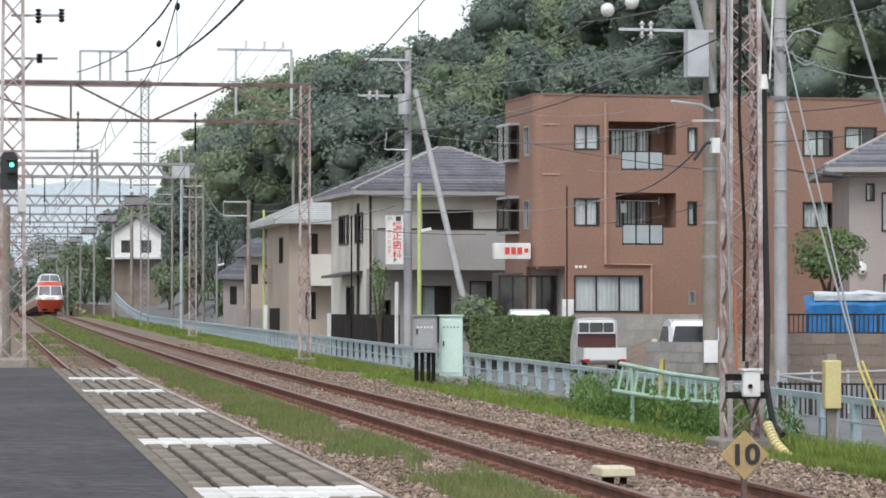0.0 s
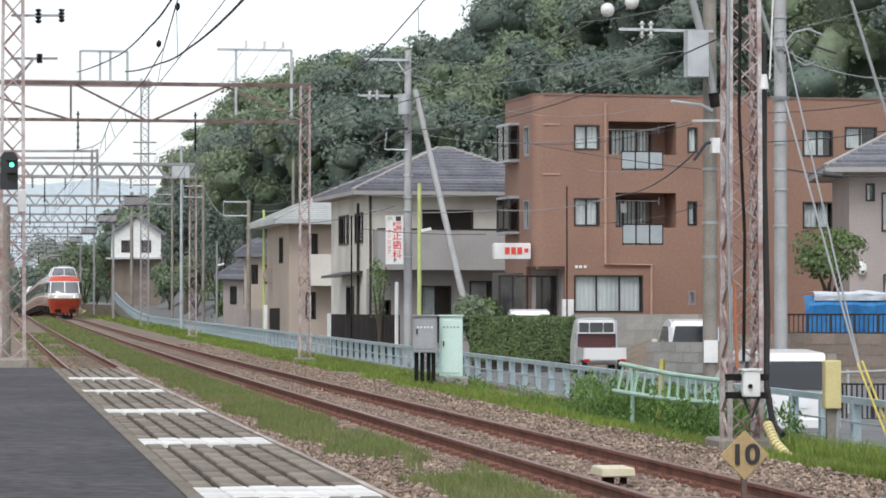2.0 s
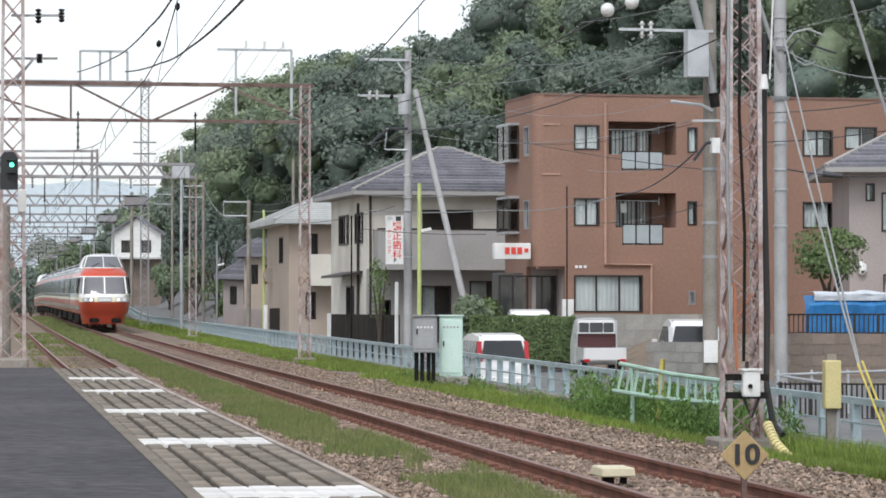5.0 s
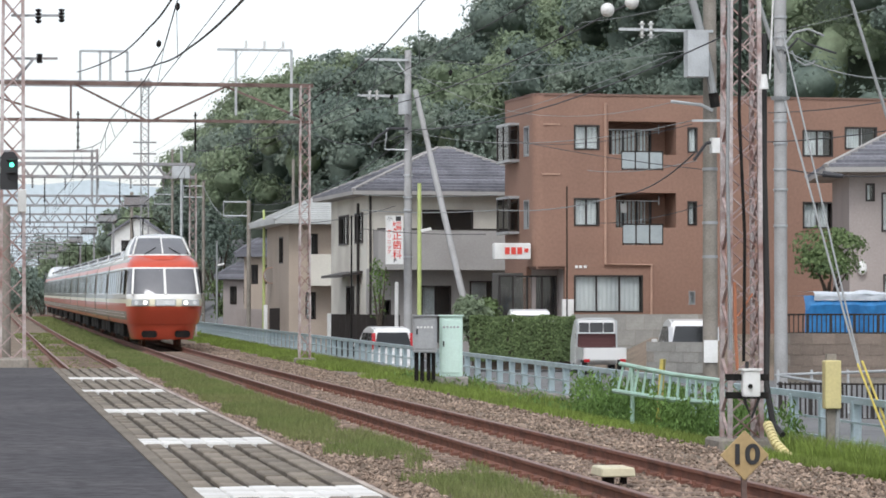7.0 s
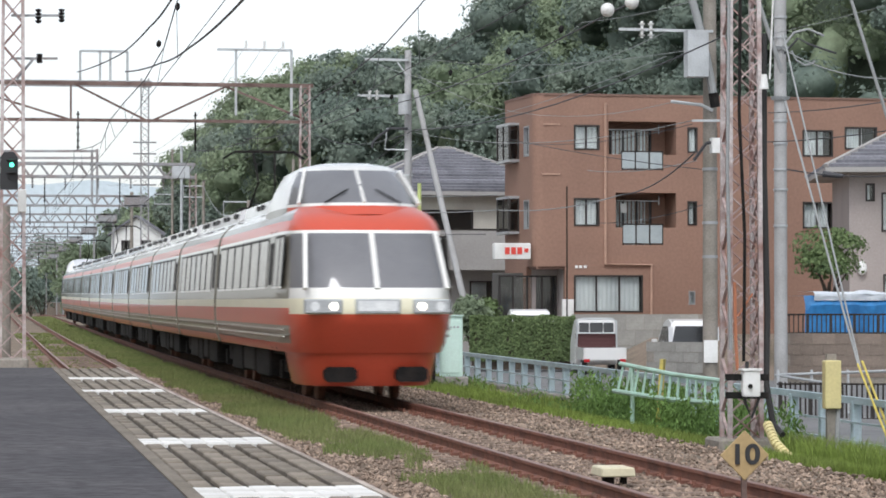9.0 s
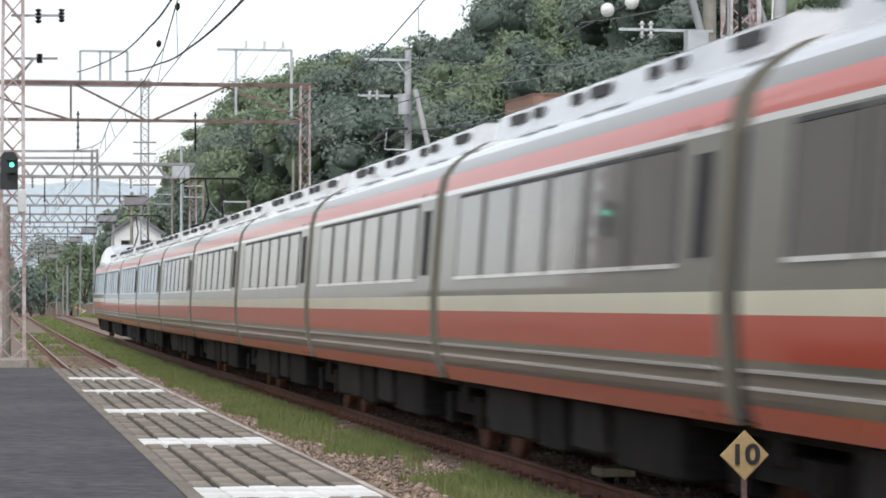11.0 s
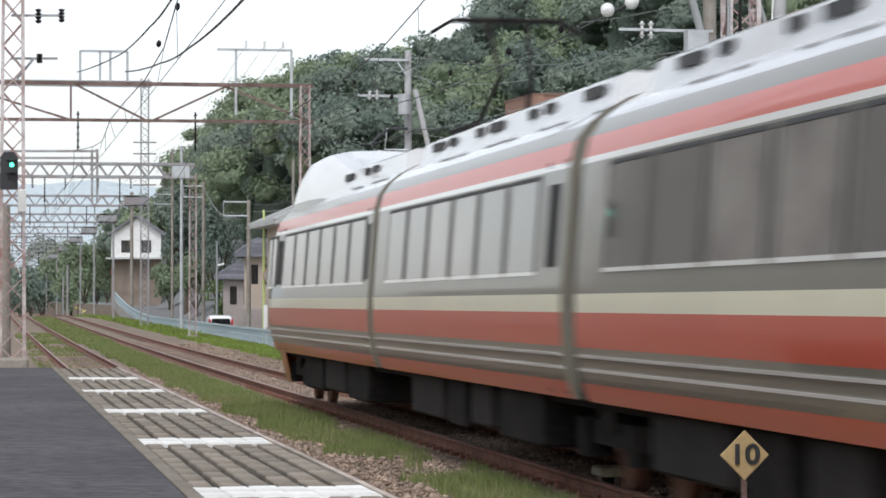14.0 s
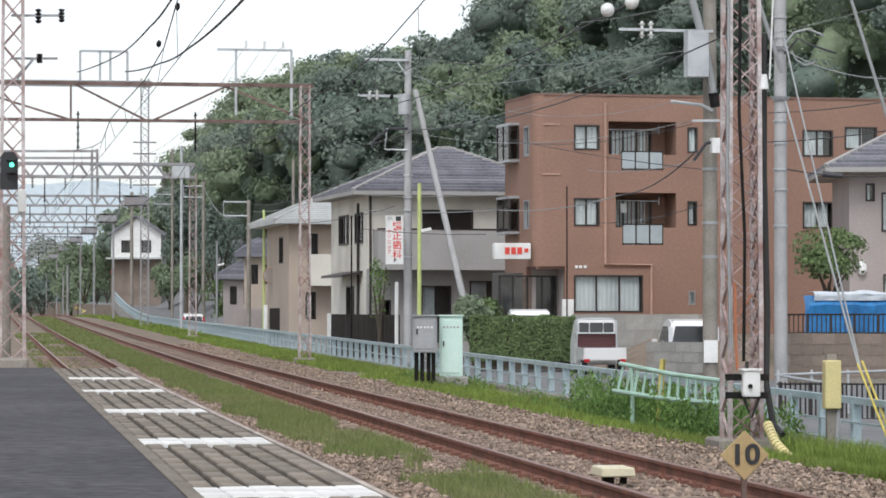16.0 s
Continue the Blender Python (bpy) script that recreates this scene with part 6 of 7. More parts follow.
# vertical clinic sign on the pole
vs_ = thing("clinic_sign", "white vertical sign board with red lettering beside the pole", "sign", pose(*(15.418, 110.114, 4.073), 0, 0, -9))
bm = bmesh.new()
box(bm, -0.34, 0.34, -0.03, 0.03, -0.93, 0.93)
soften(bm, 0.01)
part("board", bm, WHITE, vs_)
for k, ch in enumerate("矯正歯科"):
    lettering("character", ch, pose(0.10, -0.035, 0.50 - 0.36 * k, 90, 0, 0), 0.36, SIGN_RED, vs_, "red character", 0.004)
for k, ch in enumerate("クリニック"):
    lettering("character", ch, pose(-0.20, -0.035, 0.30 - 0.19 * k, 90, 0, 0), 0.18, SIGN_RED, vs_, "small red character", 0.002)
lettering("character", "小", pose(-0.17, -0.035, 0.80, 90, 0, 0), 0.22, BLACK, vs_, "black character")
bm = bmesh.new()
box(bm, 0.05, 0.25, -0.037, -0.03, 0.72, 0.9)
part("black_mark", bm, BLACK, vs_)
lettering("letter", "P", pose(0.02, -0.035, -0.80, 90, 0, 0), 0.22, BLACK, vs_, "black letter", 0.004)

# beige house with pale roof
be = thing("house", "beige two-storey house with pale sheet roof and balcony", "house", pose(14.3, 138.5, 0, 0, 0, 2))
fw = [(2.1, 3.4, 3.4, 5.2), (0.9, 1.4, 3.6, 5.0), (0.8, 1.3, 0.9, 2.2)]
bm = bmesh.new()
holed(bm, 0, 7.0, -1.1, 5.55, 0.2, fw)
part("front_wall", bm, BEIGE_WALL, be)
bm = bmesh.new()
holed(bm, 0.2, 8.0, -1.1, 5.55, 0.2, [(2, 3.4, 3.6, 4.9)], MS)
box(bm, 0.2, 7.0, 7.8, 8.0, -1.1, 5.55)
box(bm, 6.8, 7.0, 0.2, 7.8, -1.1, 5.55)
part("side_wall", bm, BEIGE_WALL, be)
for h in fw:
    window(be, *h, I4, panes=2 if h[0] > 2 else 1, drawn=0.5)
window(be, 2, 3.4, 3.6, 4.9, MS, panes=2)
hip_roof(be, -0.8, 7.8, -0.9, 8.8, 5.60, 1.7, 1.0, ROOF_PALE, ROOF_PALE)
bm = bmesh.new()
box(bm, 0.9, 4.4, -1.0, -0.9, 2.6, 4.0)
box(bm, 0.9, 1.0, -0.9, 0, 2.6, 4.0)
box(bm, 0.9, 4.4, -1.0, 0, 2.5, 2.6)
part("balcony", bm, CREAM_WALL, be, "cream solid balcony front")
# lower houses further off
for nm, (X, Y), w, hz, rh, m, rf, lab in (("house", (14.46, 164.72), 1.99, 4.47, 0.9, BEIGE_WALL, ROOF_TILE, "small beige house with low roof behind the street"),
                                          ("house", (14.34, 177.90), 2.07, 3.32, 0.8, TAUPE_WALL, ROOF_TILE, "low taupe house half hidden by shrubs"),
                                          ("house", (11.15, 263.41), 4.48, 8.00, 0.0, WHITE, ROOF_TILE, "distant white gabled house beside the line")):
    ho = thing(nm, lab, "house", pose(X, Y, 0, 0, 0, -8), group="far houses")
    g0 = land(X, Y) - 0.5
    bm = bmesh.new()
    wl = [(0.2 * w, 0.4 * w, hz - 1.7, hz - 0.6), (0.6 * w, 0.8 * w, hz - 1.7, hz - 0.6)]
    holed(bm, 0, w, g0, hz, 0.2, wl)
    box(bm, 0, 0.2, 0.2, 6, g0, hz)
    box(bm, w - 0.2, w, 0.2, 6, g0, hz)
    box(bm, 0.2, w - 0.2, 5.8, 6, g0, hz)
    part("wall", bm, m, ho)
    for h in wl:
        window(ho, *h, I4, panes=2, curtain=False)
    if rh:
        hip_roof(ho, -0.5, w + 0.5, -0.5, 6.5, hz, rh, w * 0.3, rf, rf)
    else:
        top = 9.48
        bm = bmesh.new()
        prism(bm, [(0, hz), (w, hz), (w * 0.5, top)], 0.0, 0.2)
        part("gable", bm, WHITE, ho)
        for s, a in ((0, -0.3), (1, w + 0.3)):
            bm = bmesh.new()
            e = hz - 0.2
            prism(bm, [(a, e), (w * 0.5, top + 0.05), (w * 0.5, top + 0.22), (a, e + 0.17)], -0.4, 6.3)
            part("roof_slope", bm, rf, ho)
        bm = bmesh.new()
        prism(bm, [(-0.4, hz - 2.3), (w + 0.2, hz - 2.3), (w + 0.2, hz - 2.15), (-0.4, hz - 2.15)], -1.2, 0.0)
        part("porch_roof", bm, ROOF_PALE, ho)
        bm = bmesh.new()
        box(bm, 0.0, w, -0.05, -0.01, g0, hz - 2.2)
        part("timber_cladding", bm, BLOCK_BROWN, ho, "dark lower cladding")
# taupe house at the right
rh_ = thing("house", "taupe two-storey house with grey slate roof above a block wall", "house", pose(*(28.14, 92.74), 0, 0, 0, -12))
rw = [(0.53, 0.84, 5.0, 5.6), (1.05, 2.4, 4.0, 5.3), (1.1, 2.2, 1.3, 2.6)]
bm = bmesh.new()
holed(bm, 0, 8, -1.1, 5.95, 0.2, rw)
box(bm, 0, 0.2, 0.2, 7, -1.1, 5.95)
box(bm, 7.8, 8, 0.2, 7, -1.1, 5.95)
box(bm, 0.2, 7.8, 6.8, 7, -1.1, 5.95)
part("wall", bm, TAUPE_WALL, rh_)
for h in rw:
    window(rh_, *h, I4, panes=1 if h[1] - h[0] < 0.5 else 2, drawn=0.6)
hip_roof(rh_, -0.85, 8.8, -0.85, 7.9, 6.1, 2.0, 1.8, ROOF_TILE, GREY_WALL)
bm = bmesh.new()
bmesh.ops.create_uvsphere(bm, u_segments=12, v_segments=8, radius=0.16, matrix=Matrix.Translation((0.4, -0.1, 2.8)) @ Matrix.Diagonal((1, 0.6, 1.5, 1)))
part("wall_vent", bm, WHITE, rh_, "white vent hood")


# ---- yard walls, hedge supports and clutter ----
def block_wall(name, a, b_, z0, z1, material, label, bw=0.55, bh_=0.3, thick=0.16):
    """A wall of separate blocks with open joints over a dark core."""
    a, b_ = Vector((*a, 0)), Vector((*b_, 0))
    ln = (b_ - a).length
    ang = math.atan2(b_.y - a.y, b_.x - a.x)
    w = thing(name, label, "wall", Matrix.Translation((a.x, a.y, 0)) @ Matrix.Rotation(ang, 4, "Z"))
    bm = bmesh.new()
    box(bm, 0, ln, 0.015, thick - 0.015, z0 - 0.5, z1 - 0.01)
    part("core", bm, OLD_POLE, w)
    bm = bmesh.new()
    box(bm, 0.006, bw - 0.006, 0, thick, 0.006, bh_ - 0.006)
    me = mesh_of("block", bm, material)
    rows_, cols = max(1, round((z1 - z0) / bh_)), max(1, int(ln / bw))
    for j in range(rows_):
        for i in range(cols):
            o = new("block", me)
            o.parent = w
            o.location = (i * bw + (bw / 2 if j % 2 else 0), 0, z0 + j * bh_)
    return w


block_wall("garden_wall", (19.89, 98.08), (24.36, 97.38), -0.35, 1.28, BLOCK, "pale concrete panel wall behind the parked truck", 0.62, 0.54)
block_wall("yard_wall", (19.27, 84.01), (20.74, 81.76), -0.39, 0.50, BLOCK, "grey stained concrete block wall in the yard", 0.6, 0.3)
block_wall("retaining_wall", (22.60, 81.46), (25.56, 78.98), -0.47, 0.78, BLOCK_BROWN, "brown block retaining wall below the garden", 0.7, 0.31)
rail_ = thing("garden_railing", "dark steel railing on top of the retaining wall", "railing")
for z0, z1 in ((1.31, 1.32), (0.77, 0.79)):
    bm = bmesh.new()
    bar(bm, (*(22.77, 81.64), z0), (*(25.62, 79.17), z1), 0.05)
    part("rail", bm, DARK_FRAME, rail_)
for i in range(26):
    X, Y = Vector((22.82, 81.63)).lerp(Vector((25.56, 79.18)), i / 25)
    bm = bmesh.new()
    bar(bm, (X, Y, 0.77), (X, Y, 1.31), 0.03 if i % 5 else 0.07)
    part("baluster", bm, DARK_FRAME, rail_)
# dark iron railing by the street in front of the wall
rail2 = thing("iron_railing", "black iron railing with thin uprights beyond the street fence", "railing")
for z0, z1 in ((-0.04, 0.01), (-0.76, -0.68)):
    bm = bmesh.new()
    bar(bm, (*(16.11, 58.19), z0), (*(18.08, 55.86), z1), 0.035)
    part("rail", bm, DARK_FRAME, rail2)
for i in range(24):
    X, Y = Vector((16.17, 58.18)).lerp(Vector((18.00, 55.97)), i / 23)
    bm = bmesh.new()
    bar(bm, (X, Y, land(X, Y) - 0.05), (X, Y, 0.01), 0.03 if i % 6 else 0.07)
    part("upright", bm, DARK_FRAME, rail2)
pipe = thing("pipe_rail", "thin grey pipe rail along the yard", "railing")
for a, b_ in (((16.621, 60.190, 0.097), (18.708, 57.834, 0.239)), ((16.621, 60.190, 0.097), (17.558, 58.021, -0.087))):
    bm = bmesh.new()
    rod(bm, a, b_, 0.03)
    part("rail", bm, GALV, pipe)
for X, Y in ((16.53, 59.65), (17.23, 59.54), (17.99, 59.42)):
    bm = bmesh.new()
    rod(bm, (X, Y, land(X, Y) - 0.1), (X, Y, 0.22), 0.03)
    part("stanchion", bm, GALV, pipe)
# tarpaulin heap
tp = thing("tarpaulin_heap", "blue tarpaulin with a white sheet over a heap in the garden", "tarpaulin")
for nm, m, z0, z1, dep in (("blue_sheet", TARP, 0.72, 1.86, 2.2), ("white_sheet", TARP_WHITE, 1.72, 1.99, 1.8)):
    bm = bmesh.new()
    n = 34
    o = Vector((*((24.04, 83.77) if m is TARP else (24.31, 83.73)), 0))
    rows_ = []
    for j in range(9):
        r_ = []
        v = j / 8
        for i in range(n + 1):
            u = i / n * 3.0
            fold = 0.05 * noise.noise((u * 3, j * 0.6, 1.0 if m is TARP else 7.0))
            if v < 0.6:
                p = Vector((u, fold - v * 0.12, z0 + (z1 - z0) * v / 0.6 * (0.92 + 0.1 * noise.noise((u * 1.3, 0, 2)))))
            else:
                p = Vector((u, fold + (v - 0.6) / 0.4 * dep, z1 * (0.96 + 0.06 * noise.noise((u * 1.2, v * 2, 5))) + 0.06))
            r_.append(bm.verts.new(o + p))
        rows_.append(r_)
    for p, q in zip(rows_, rows_[1:]):
        for i in range(n):
            bm.faces.new((p[i], p[i + 1], q[i + 1], q[i]))
    part(nm, bm, m, tp, smooth=True)
# dark garden fence panels and gate pillars by the houses
for a, b_, z_low, z_top, m, lab in (((14.81, 125.19), (16.54, 116.83), 0.41, 1.19, DARK_FRAME, "dark slatted garden fence before the cream house"), ((13.79, 142.56), (14.35, 141.46), 0.59, 1.43, DARK_FRAME, "dark gate panel"), ((13.92, 164.81), (15.00, 157.55), 0.66, 1.36, TAUPE_WALL, "low taupe garden wall")):
    fe = thing("garden_fence", lab + " along the street", "fence", group="garden fences")
    a, b_ = Vector((*a, 0)), Vector((*b_, 0))
    n = max(4, int((b_ - a).length / 0.16))
    g = land(a.x, a.y)
    for i in range(n):
        p = a.lerp(b_, (i + 0.5) / n)
        bm = bmesh.new()
        box(bm, p.x - 0.07, p.x + 0.07, p.y - 0.015, p.y + 0.015, g - 0.05, z_top)
        part("slat", bm, m, fe)
    for z in (z_top - 0.08, z_low + 0.1):
        bm = bmesh.new()
        bar(bm, (a.x, a.y + 0.04, z), (b_.x, b_.y + 0.04, z), 0.05)
        part("rail", bm, m, fe)
for (X, Y), top_z, w in (((14.81, 126.21), 1.22, 0.09), ((15.08, 126.17), 1.17, 0.09), ((13.29, 139.60), 1.59, 0.09), ((16.31, 115.85), 2.50, 0.07)):
    bm = bmesh.new()
    box(bm, X - w, X + w, Y - w, Y + w, land(X, Y) - 0.1, top_z)
    soften(bm, 0.02)
    solo("gate_pillar", bm, WHITE, "white gate pillar at a garden entrance", "pillar", group="gate pillars")
# road sign by the crossing
rs_ = thing("road_sign", "red round and blue square road signs on a white post", "road sign", pose(11.64, 270.0, 0))
for nm, m, z in (("red_disc", SIGN_RED, 4.6), ("blue_plate", TARP, 3.95)):
    bm = bmesh.new()
    if m is SIGN_RED:
        rod(bm, (0, -0.06, z), (0, -0.03, z), 0.28, n=20)
    else:
        box(bm, -0.22, 0.22, -0.06, -0.03, z - 0.25, z + 0.25)
    part(nm, bm, m, rs_)
bm = bmesh.new()
rod(bm, (0, 0, land(11.64, 270.0) - 0.2), (0, 0, 4.9), 0.06, n=8)
part("post", bm, WHITE, rs_)
# level crossing boards in the distance
lc = thing("crossing_barrier", "yellow and black barrier boards at a level crossing", "barrier", pose(*(11.70, 332.15), 0.95))
for i, (x, z, r) in enumerate(((-1.2, 0.2, 20), (-0.5, 0.0, -30), (0.2, 0.25, 25), (0.9, 0.0, -20), (1.4, 0.4, 10))):
    bm = bmesh.new()
    box(bm, -0.5, 0.5, -0.04, 0.04, -0.09, 0.09, pose(x, 0, z, 0, r, 0))
    part("board", bm, YELLOW if i % 2 == 0 else CREAM_BOX, lc)
for x in (-1.4, 1.5):
    bm = bmesh.new()
    bar(bm, (x, 0, -1.6), (x, 0, 0.6), 0.1)
    part("post", bm, BLACK, lc)


# ---- vehicles ----
def wheel(car, x, y, r=0.29):
    s = 1 if x > 0 else -1
    bm = bmesh.new()
    rod(bm, (x - 0.09 * s, y, r), (x + 0.09 * s, y, r), r, n=22)
    soften(bm, 0.02)
    w = part("wheel", bm, RUBBER, car, "black tyre")
    bm = bmesh.new()
    rod(bm, (x + 0.05 * s, y, r), (x + 0.105 * s, y, r), r * 0.62, n=18)
    part("rim", bm, GALV, w)


def side_loft(bm, outline, w_low, w_high, z_belt, z_top):
    """A car body from its side outline (y, z), narrowing above the belt."""
    def half(z):
        return w_low if z <= z_belt else w_low + (w_high - w_low) * (z - z_belt) / (z_top - z_belt)
    l = [bm.verts.new((-half(z), y, z)) for y, z in outline]
    r = [bm.verts.new((half(z), y, z)) for y, z in outline]
    k = len(outline)
    for i in range(k):
        bm.faces.new((l[i], l[(i + 1) % k], r[(i + 1) % k], r[i]))
    bm.faces.new(l[::-1]), bm.faces.new(r)


def minivan(name, label, lit=True):
    """A tall minivan; its rear is at y = 0 and its front at y = 4.6."""
    c = thing(name, label, "van")
    bm = bmesh.new()
    side_loft(bm, [(0.05, 0.25), (0.0, 0.55), (0.02, 1.0), (0.16, 1.62), (0.35, 1.80), (1.8, 1.86), (2.9, 1.80), (3.55, 1.25), (4.2, 1.02), (4.55, 0.80), (4.6, 0.45), (4.5, 0.25)], 0.85, 0.66, 1.0, 1.86)
    soften(bm, 0.06, 2)
    part("body", bm, CAR_WHITE, c, smooth=True)
    bm = bmesh.new()
    vs = [bm.verts.new(p) for p in ((-0.70, -0.012, 1.08), (0.70, -0.012, 1.08), (0.58, 0.128, 1.64), (-0.58, 0.128, 1.64))]
    bm.faces.new(vs)
    bmesh.ops.solidify(bm, geom=list(bm.faces), thickness=0.02)
    part("rear_window", bm, WINDOW_GLASS, c, "dark rear window")
    for s in (-1, 1):
        bm = bmesh.new()
        prism(bm, [(-0.025, 1.0), (0.13, 1.0), (0.24, 1.62), (0.12, 1.62)], s * 0.73 - 0.07, s * 0.73 + 0.07, "x")
        bm.transform(Matrix.Translation((0, 0, 0)))
        part("tail_light", bm, TAIL_RED if lit else CAR_SILVER, c, "tall red tail light" if lit else "")
        for y0, y1, t0, t1 in ((0.45, 1.35, 0.5, 1.35), (1.42, 2.3, 1.42, 2.3), (2.38, 3.4, 2.38, 2.85)):
            bm = bmesh.new()
            vs = [bm.verts.new((s * x, y, z)) for x, y, z in ((0.842, y0, 1.08), (0.842, y1, 1.08), (0.725, t1, 1.62), (0.725, t0, 1.62))]
            bm.faces.new(vs)
            bmesh.ops.solidify(bm, geom=list(bm.faces), thickness=0.02 * s)
            part("side_window", bm, WINDOW_GLASS, c)
        for y in (0.85, 3.65):
            wheel(c, s * 0.78, y, 0.31)
        bm = bmesh.new()
        box(bm, s * 0.98 - 0.09, s * 0.98 + 0.09, 3.1, 3.2, 1.05, 1.2)
        soften(bm, 0.02)
        part("wing_mirror", bm, CAR_WHITE, c)
    bm = bmesh.new()
    vs = [bm.verts.new(p) for p in ((-0.62, 3.0, 1.77), (0.62, 3.0, 1.77), (0.74, 3.56, 1.28), (-0.74, 3.56, 1.28))]
    bm.faces.new(vs)
    bmesh.ops.solidify(bm, geom=list(bm.faces), thickness=0.02)
    part("windscreen", bm, WINDOW_GLASS, c)
    bm = bmesh.new()
    box(bm, -0.8, 0.8, -0.06, 0.1, 0.30, 0.52)
    soften(bm, 0.03)
    part("rear_bumper", bm, CAR_WHITE, c)
    bm = bmesh.new()
    box(bm, -0.17, 0.17, -0.02, 0.0, 0.72, 0.88)
    part("blank_plate", bm, CURTAIN, c)
    return c


van = minivan("minivan", "white minivan with dark windows driving along the street")
for o in van.children_recursive:
    o.data.transform(Matrix.Scale(0.83, 4))


def kei_truck(name, m4):
    c = thing(name, "small white pickup truck with maroon cab back and drop-side bed", "truck", m4)
    bm = bmesh.new()
    side_loft(bm, [(1.95, 0.3), (1.95, 1.1), (2.02, 1.72), (2.2, 1.80), (2.75, 1.78), (3.2, 1.05), (3.25, 0.3)], 0.70, 0.62, 1.0, 1.8)
    soften(bm, 0.04, 2)
    part("cab", bm, CAR_WHITE, c, smooth=True)
    bm = bmesh.new()
    box(bm, -0.68, 0.68, 1.92, 1.96, 0.78, 1.32)
    for k in range(4):
        box(bm, -0.68, 0.68, 1.90, 1.94, 0.86 + 0.12 * k, 0.92 + 0.12 * k)
    part("cab_back", bm, MAROON, c, "dark maroon ribbed panel")
    for x0, x1 in ((-0.56, -0.25), (-0.21, 0.21), (0.25, 0.56)):
        bm = bmesh.new()
        box(bm, x0, x1, 1.92, 1.97, 1.36, 1.67)
        soften(bm, 0.01)
        part("cab_window", bm, WINDOW_GLASS, c)
    bm = bmesh.new()
    tube(bm, [(-0.66, 1.85, 0.8), (-0.64, 1.85, 1.72), (-0.5, 1.85, 1.80), (0.5, 1.85, 1.80), (0.64, 1.85, 1.72), (0.66, 1.85, 0.8)], 0.03, 8)
    tube(bm, [(-0.65, 1.85, 1.33), (0.65, 1.85, 1.33)], 0.025, 8)
    part("guard_frame", bm, GALV, c, "white pipe guard frame")
    bm = bmesh.new()
    box(bm, -0.70, 0.70, 0.0, 1.85, 0.50, 0.60)
    box(bm, -0.70, -0.66, 0.0, 1.85, 0.60, 0.88)
    box(bm, 0.66, 0.70, 0.0, 1.85, 0.60, 0.88)
    box(bm, -0.70, 0.70, 0.0, 0.04, 0.60, 0.88)
    part("bed", bm, CAR_WHITE, c, "white drop-side bed")
    for s in (-1, 1):
        for y in (0.55, 2.7):
            wheel(c, s * 0.6, y, 0.26)
        bm = bmesh.new()
        box(bm, s * 0.58 - 0.09, s * 0.58 + 0.09, -0.03, 0.02, 0.42, 0.52)
        part("tail_light", bm, TAIL_RED, c)
    return c


tx_, ty_ = (19.53, 91.05)
kei_truck("pickup_truck", pose(tx_, ty_, -0.66, 0, 0, -4))
for X, Y, Z, rz, nm, lab in ((*(22.11, 89.64), -0.72, -8, "parked_van", "white boxy van parked behind the yard wall"), (*(19.04, 101.25), -0.42, -8, "parked_car", "white car parked behind the hedge")):
    pv = minivan(nm, lab, False)
    pv.matrix_world = pose(X, Y, Z, 0, 0, rz)
VAN = [(0.0, 13.2, 24.0, 0), (0.5, 13.2, 29.7, 0), (1.0, 13.2, 35.5, 0), (1.5, 13.2, 41.2, 0), (2.0, 13.2, 46.3, 0), (2.4, 13.2, 50.1, 0), (2.7, 13.2, 52.9, 0), (3.0, 13.2, 55.7, 0), (3.3, 13.2, 58.7, 0), (3.6, 13.2, 61.4, 0), (3.9, 13.2, 63.9, 0), (4.5, 13.1, 68.8, 1), (5.4, 12.9, 75.9, 1), (6.3, 12.75, 83.6, 1), (7.0, 12.7, 91.0, 1), (8.0, 12.7, 100.8, 0), (9.0, 12.7, 110.5, 0), (11.0, 12.7, 129.5, 0), (13.0, 12.7, 149.0, 0), (14.5, 12.7, 164.0, 0), (16.0, 12.7, 180.0, 0)]


# ---- trees, hedge and hill ----
def crown_points(rng, centre, radii, n, lumps=7):
    """Leaf places on a lumpy crown: several overlapping clumps, denser on their outsides."""
    c = np.array(centre, float)
    r = np.array(radii, float)
    lump = rng.normal(size=(lumps, 3))
    lump /= np.linalg.norm(lump, axis=1, keepdims=True)
    lump = c + lump * r * 0.55
    k = rng.integers(0, lumps, n)
    d = rng.normal(size=(n, 3))
    d /= np.linalg.norm(d, axis=1, keepdims=True)
    d[:, 2] = np.where(d[:, 2] < -0.3, -d[:, 2], d[:, 2])
    rad = rng.uniform(0.72, 1.05, (n, 1)) * (0.42 + 0.25 * rng.random((lumps, 1)))[k]
    return lump[k] + d * rad * r, d


def tree(name, x, y, height, spread, leaf, n, size, label, seed, trunk=0.3):
    g = land(x, y)
    t = thing(name, label, "tree", pose(x, y, g), group="trees")
    rng = np.random.default_rng(seed)
    bm = bmesh.new()
    rod(bm, (0, 0, -0.3), (0, 0, height * trunk), 0.045 * height ** 0.7, 0.03 * height ** 0.7, n=10)
    for i in range(6):
        a = i * 1.05 + rng.uniform(0, 0.5)
        rod(bm, (0, 0, height * trunk * rng.uniform(0.7, 1.0)), (spread * 0.6 * math.cos(a), spread * 0.6 * math.sin(a), height * rng.uniform(0.5, 0.85)), 0.02 * height ** 0.7, 0.008 * height ** 0.7, n=6)
    part("trunk", bm, BARK, t)
    pts, face = crown_points(rng, (0, 0, height * (1 + trunk) / 2), (spread, spread, height * (1 - trunk) / 2), n, 11)
    tagged(quads("crown", pts, size, leaf, t, 1.0, 1.5, seed, face), "uneven leafy crown")
    return t


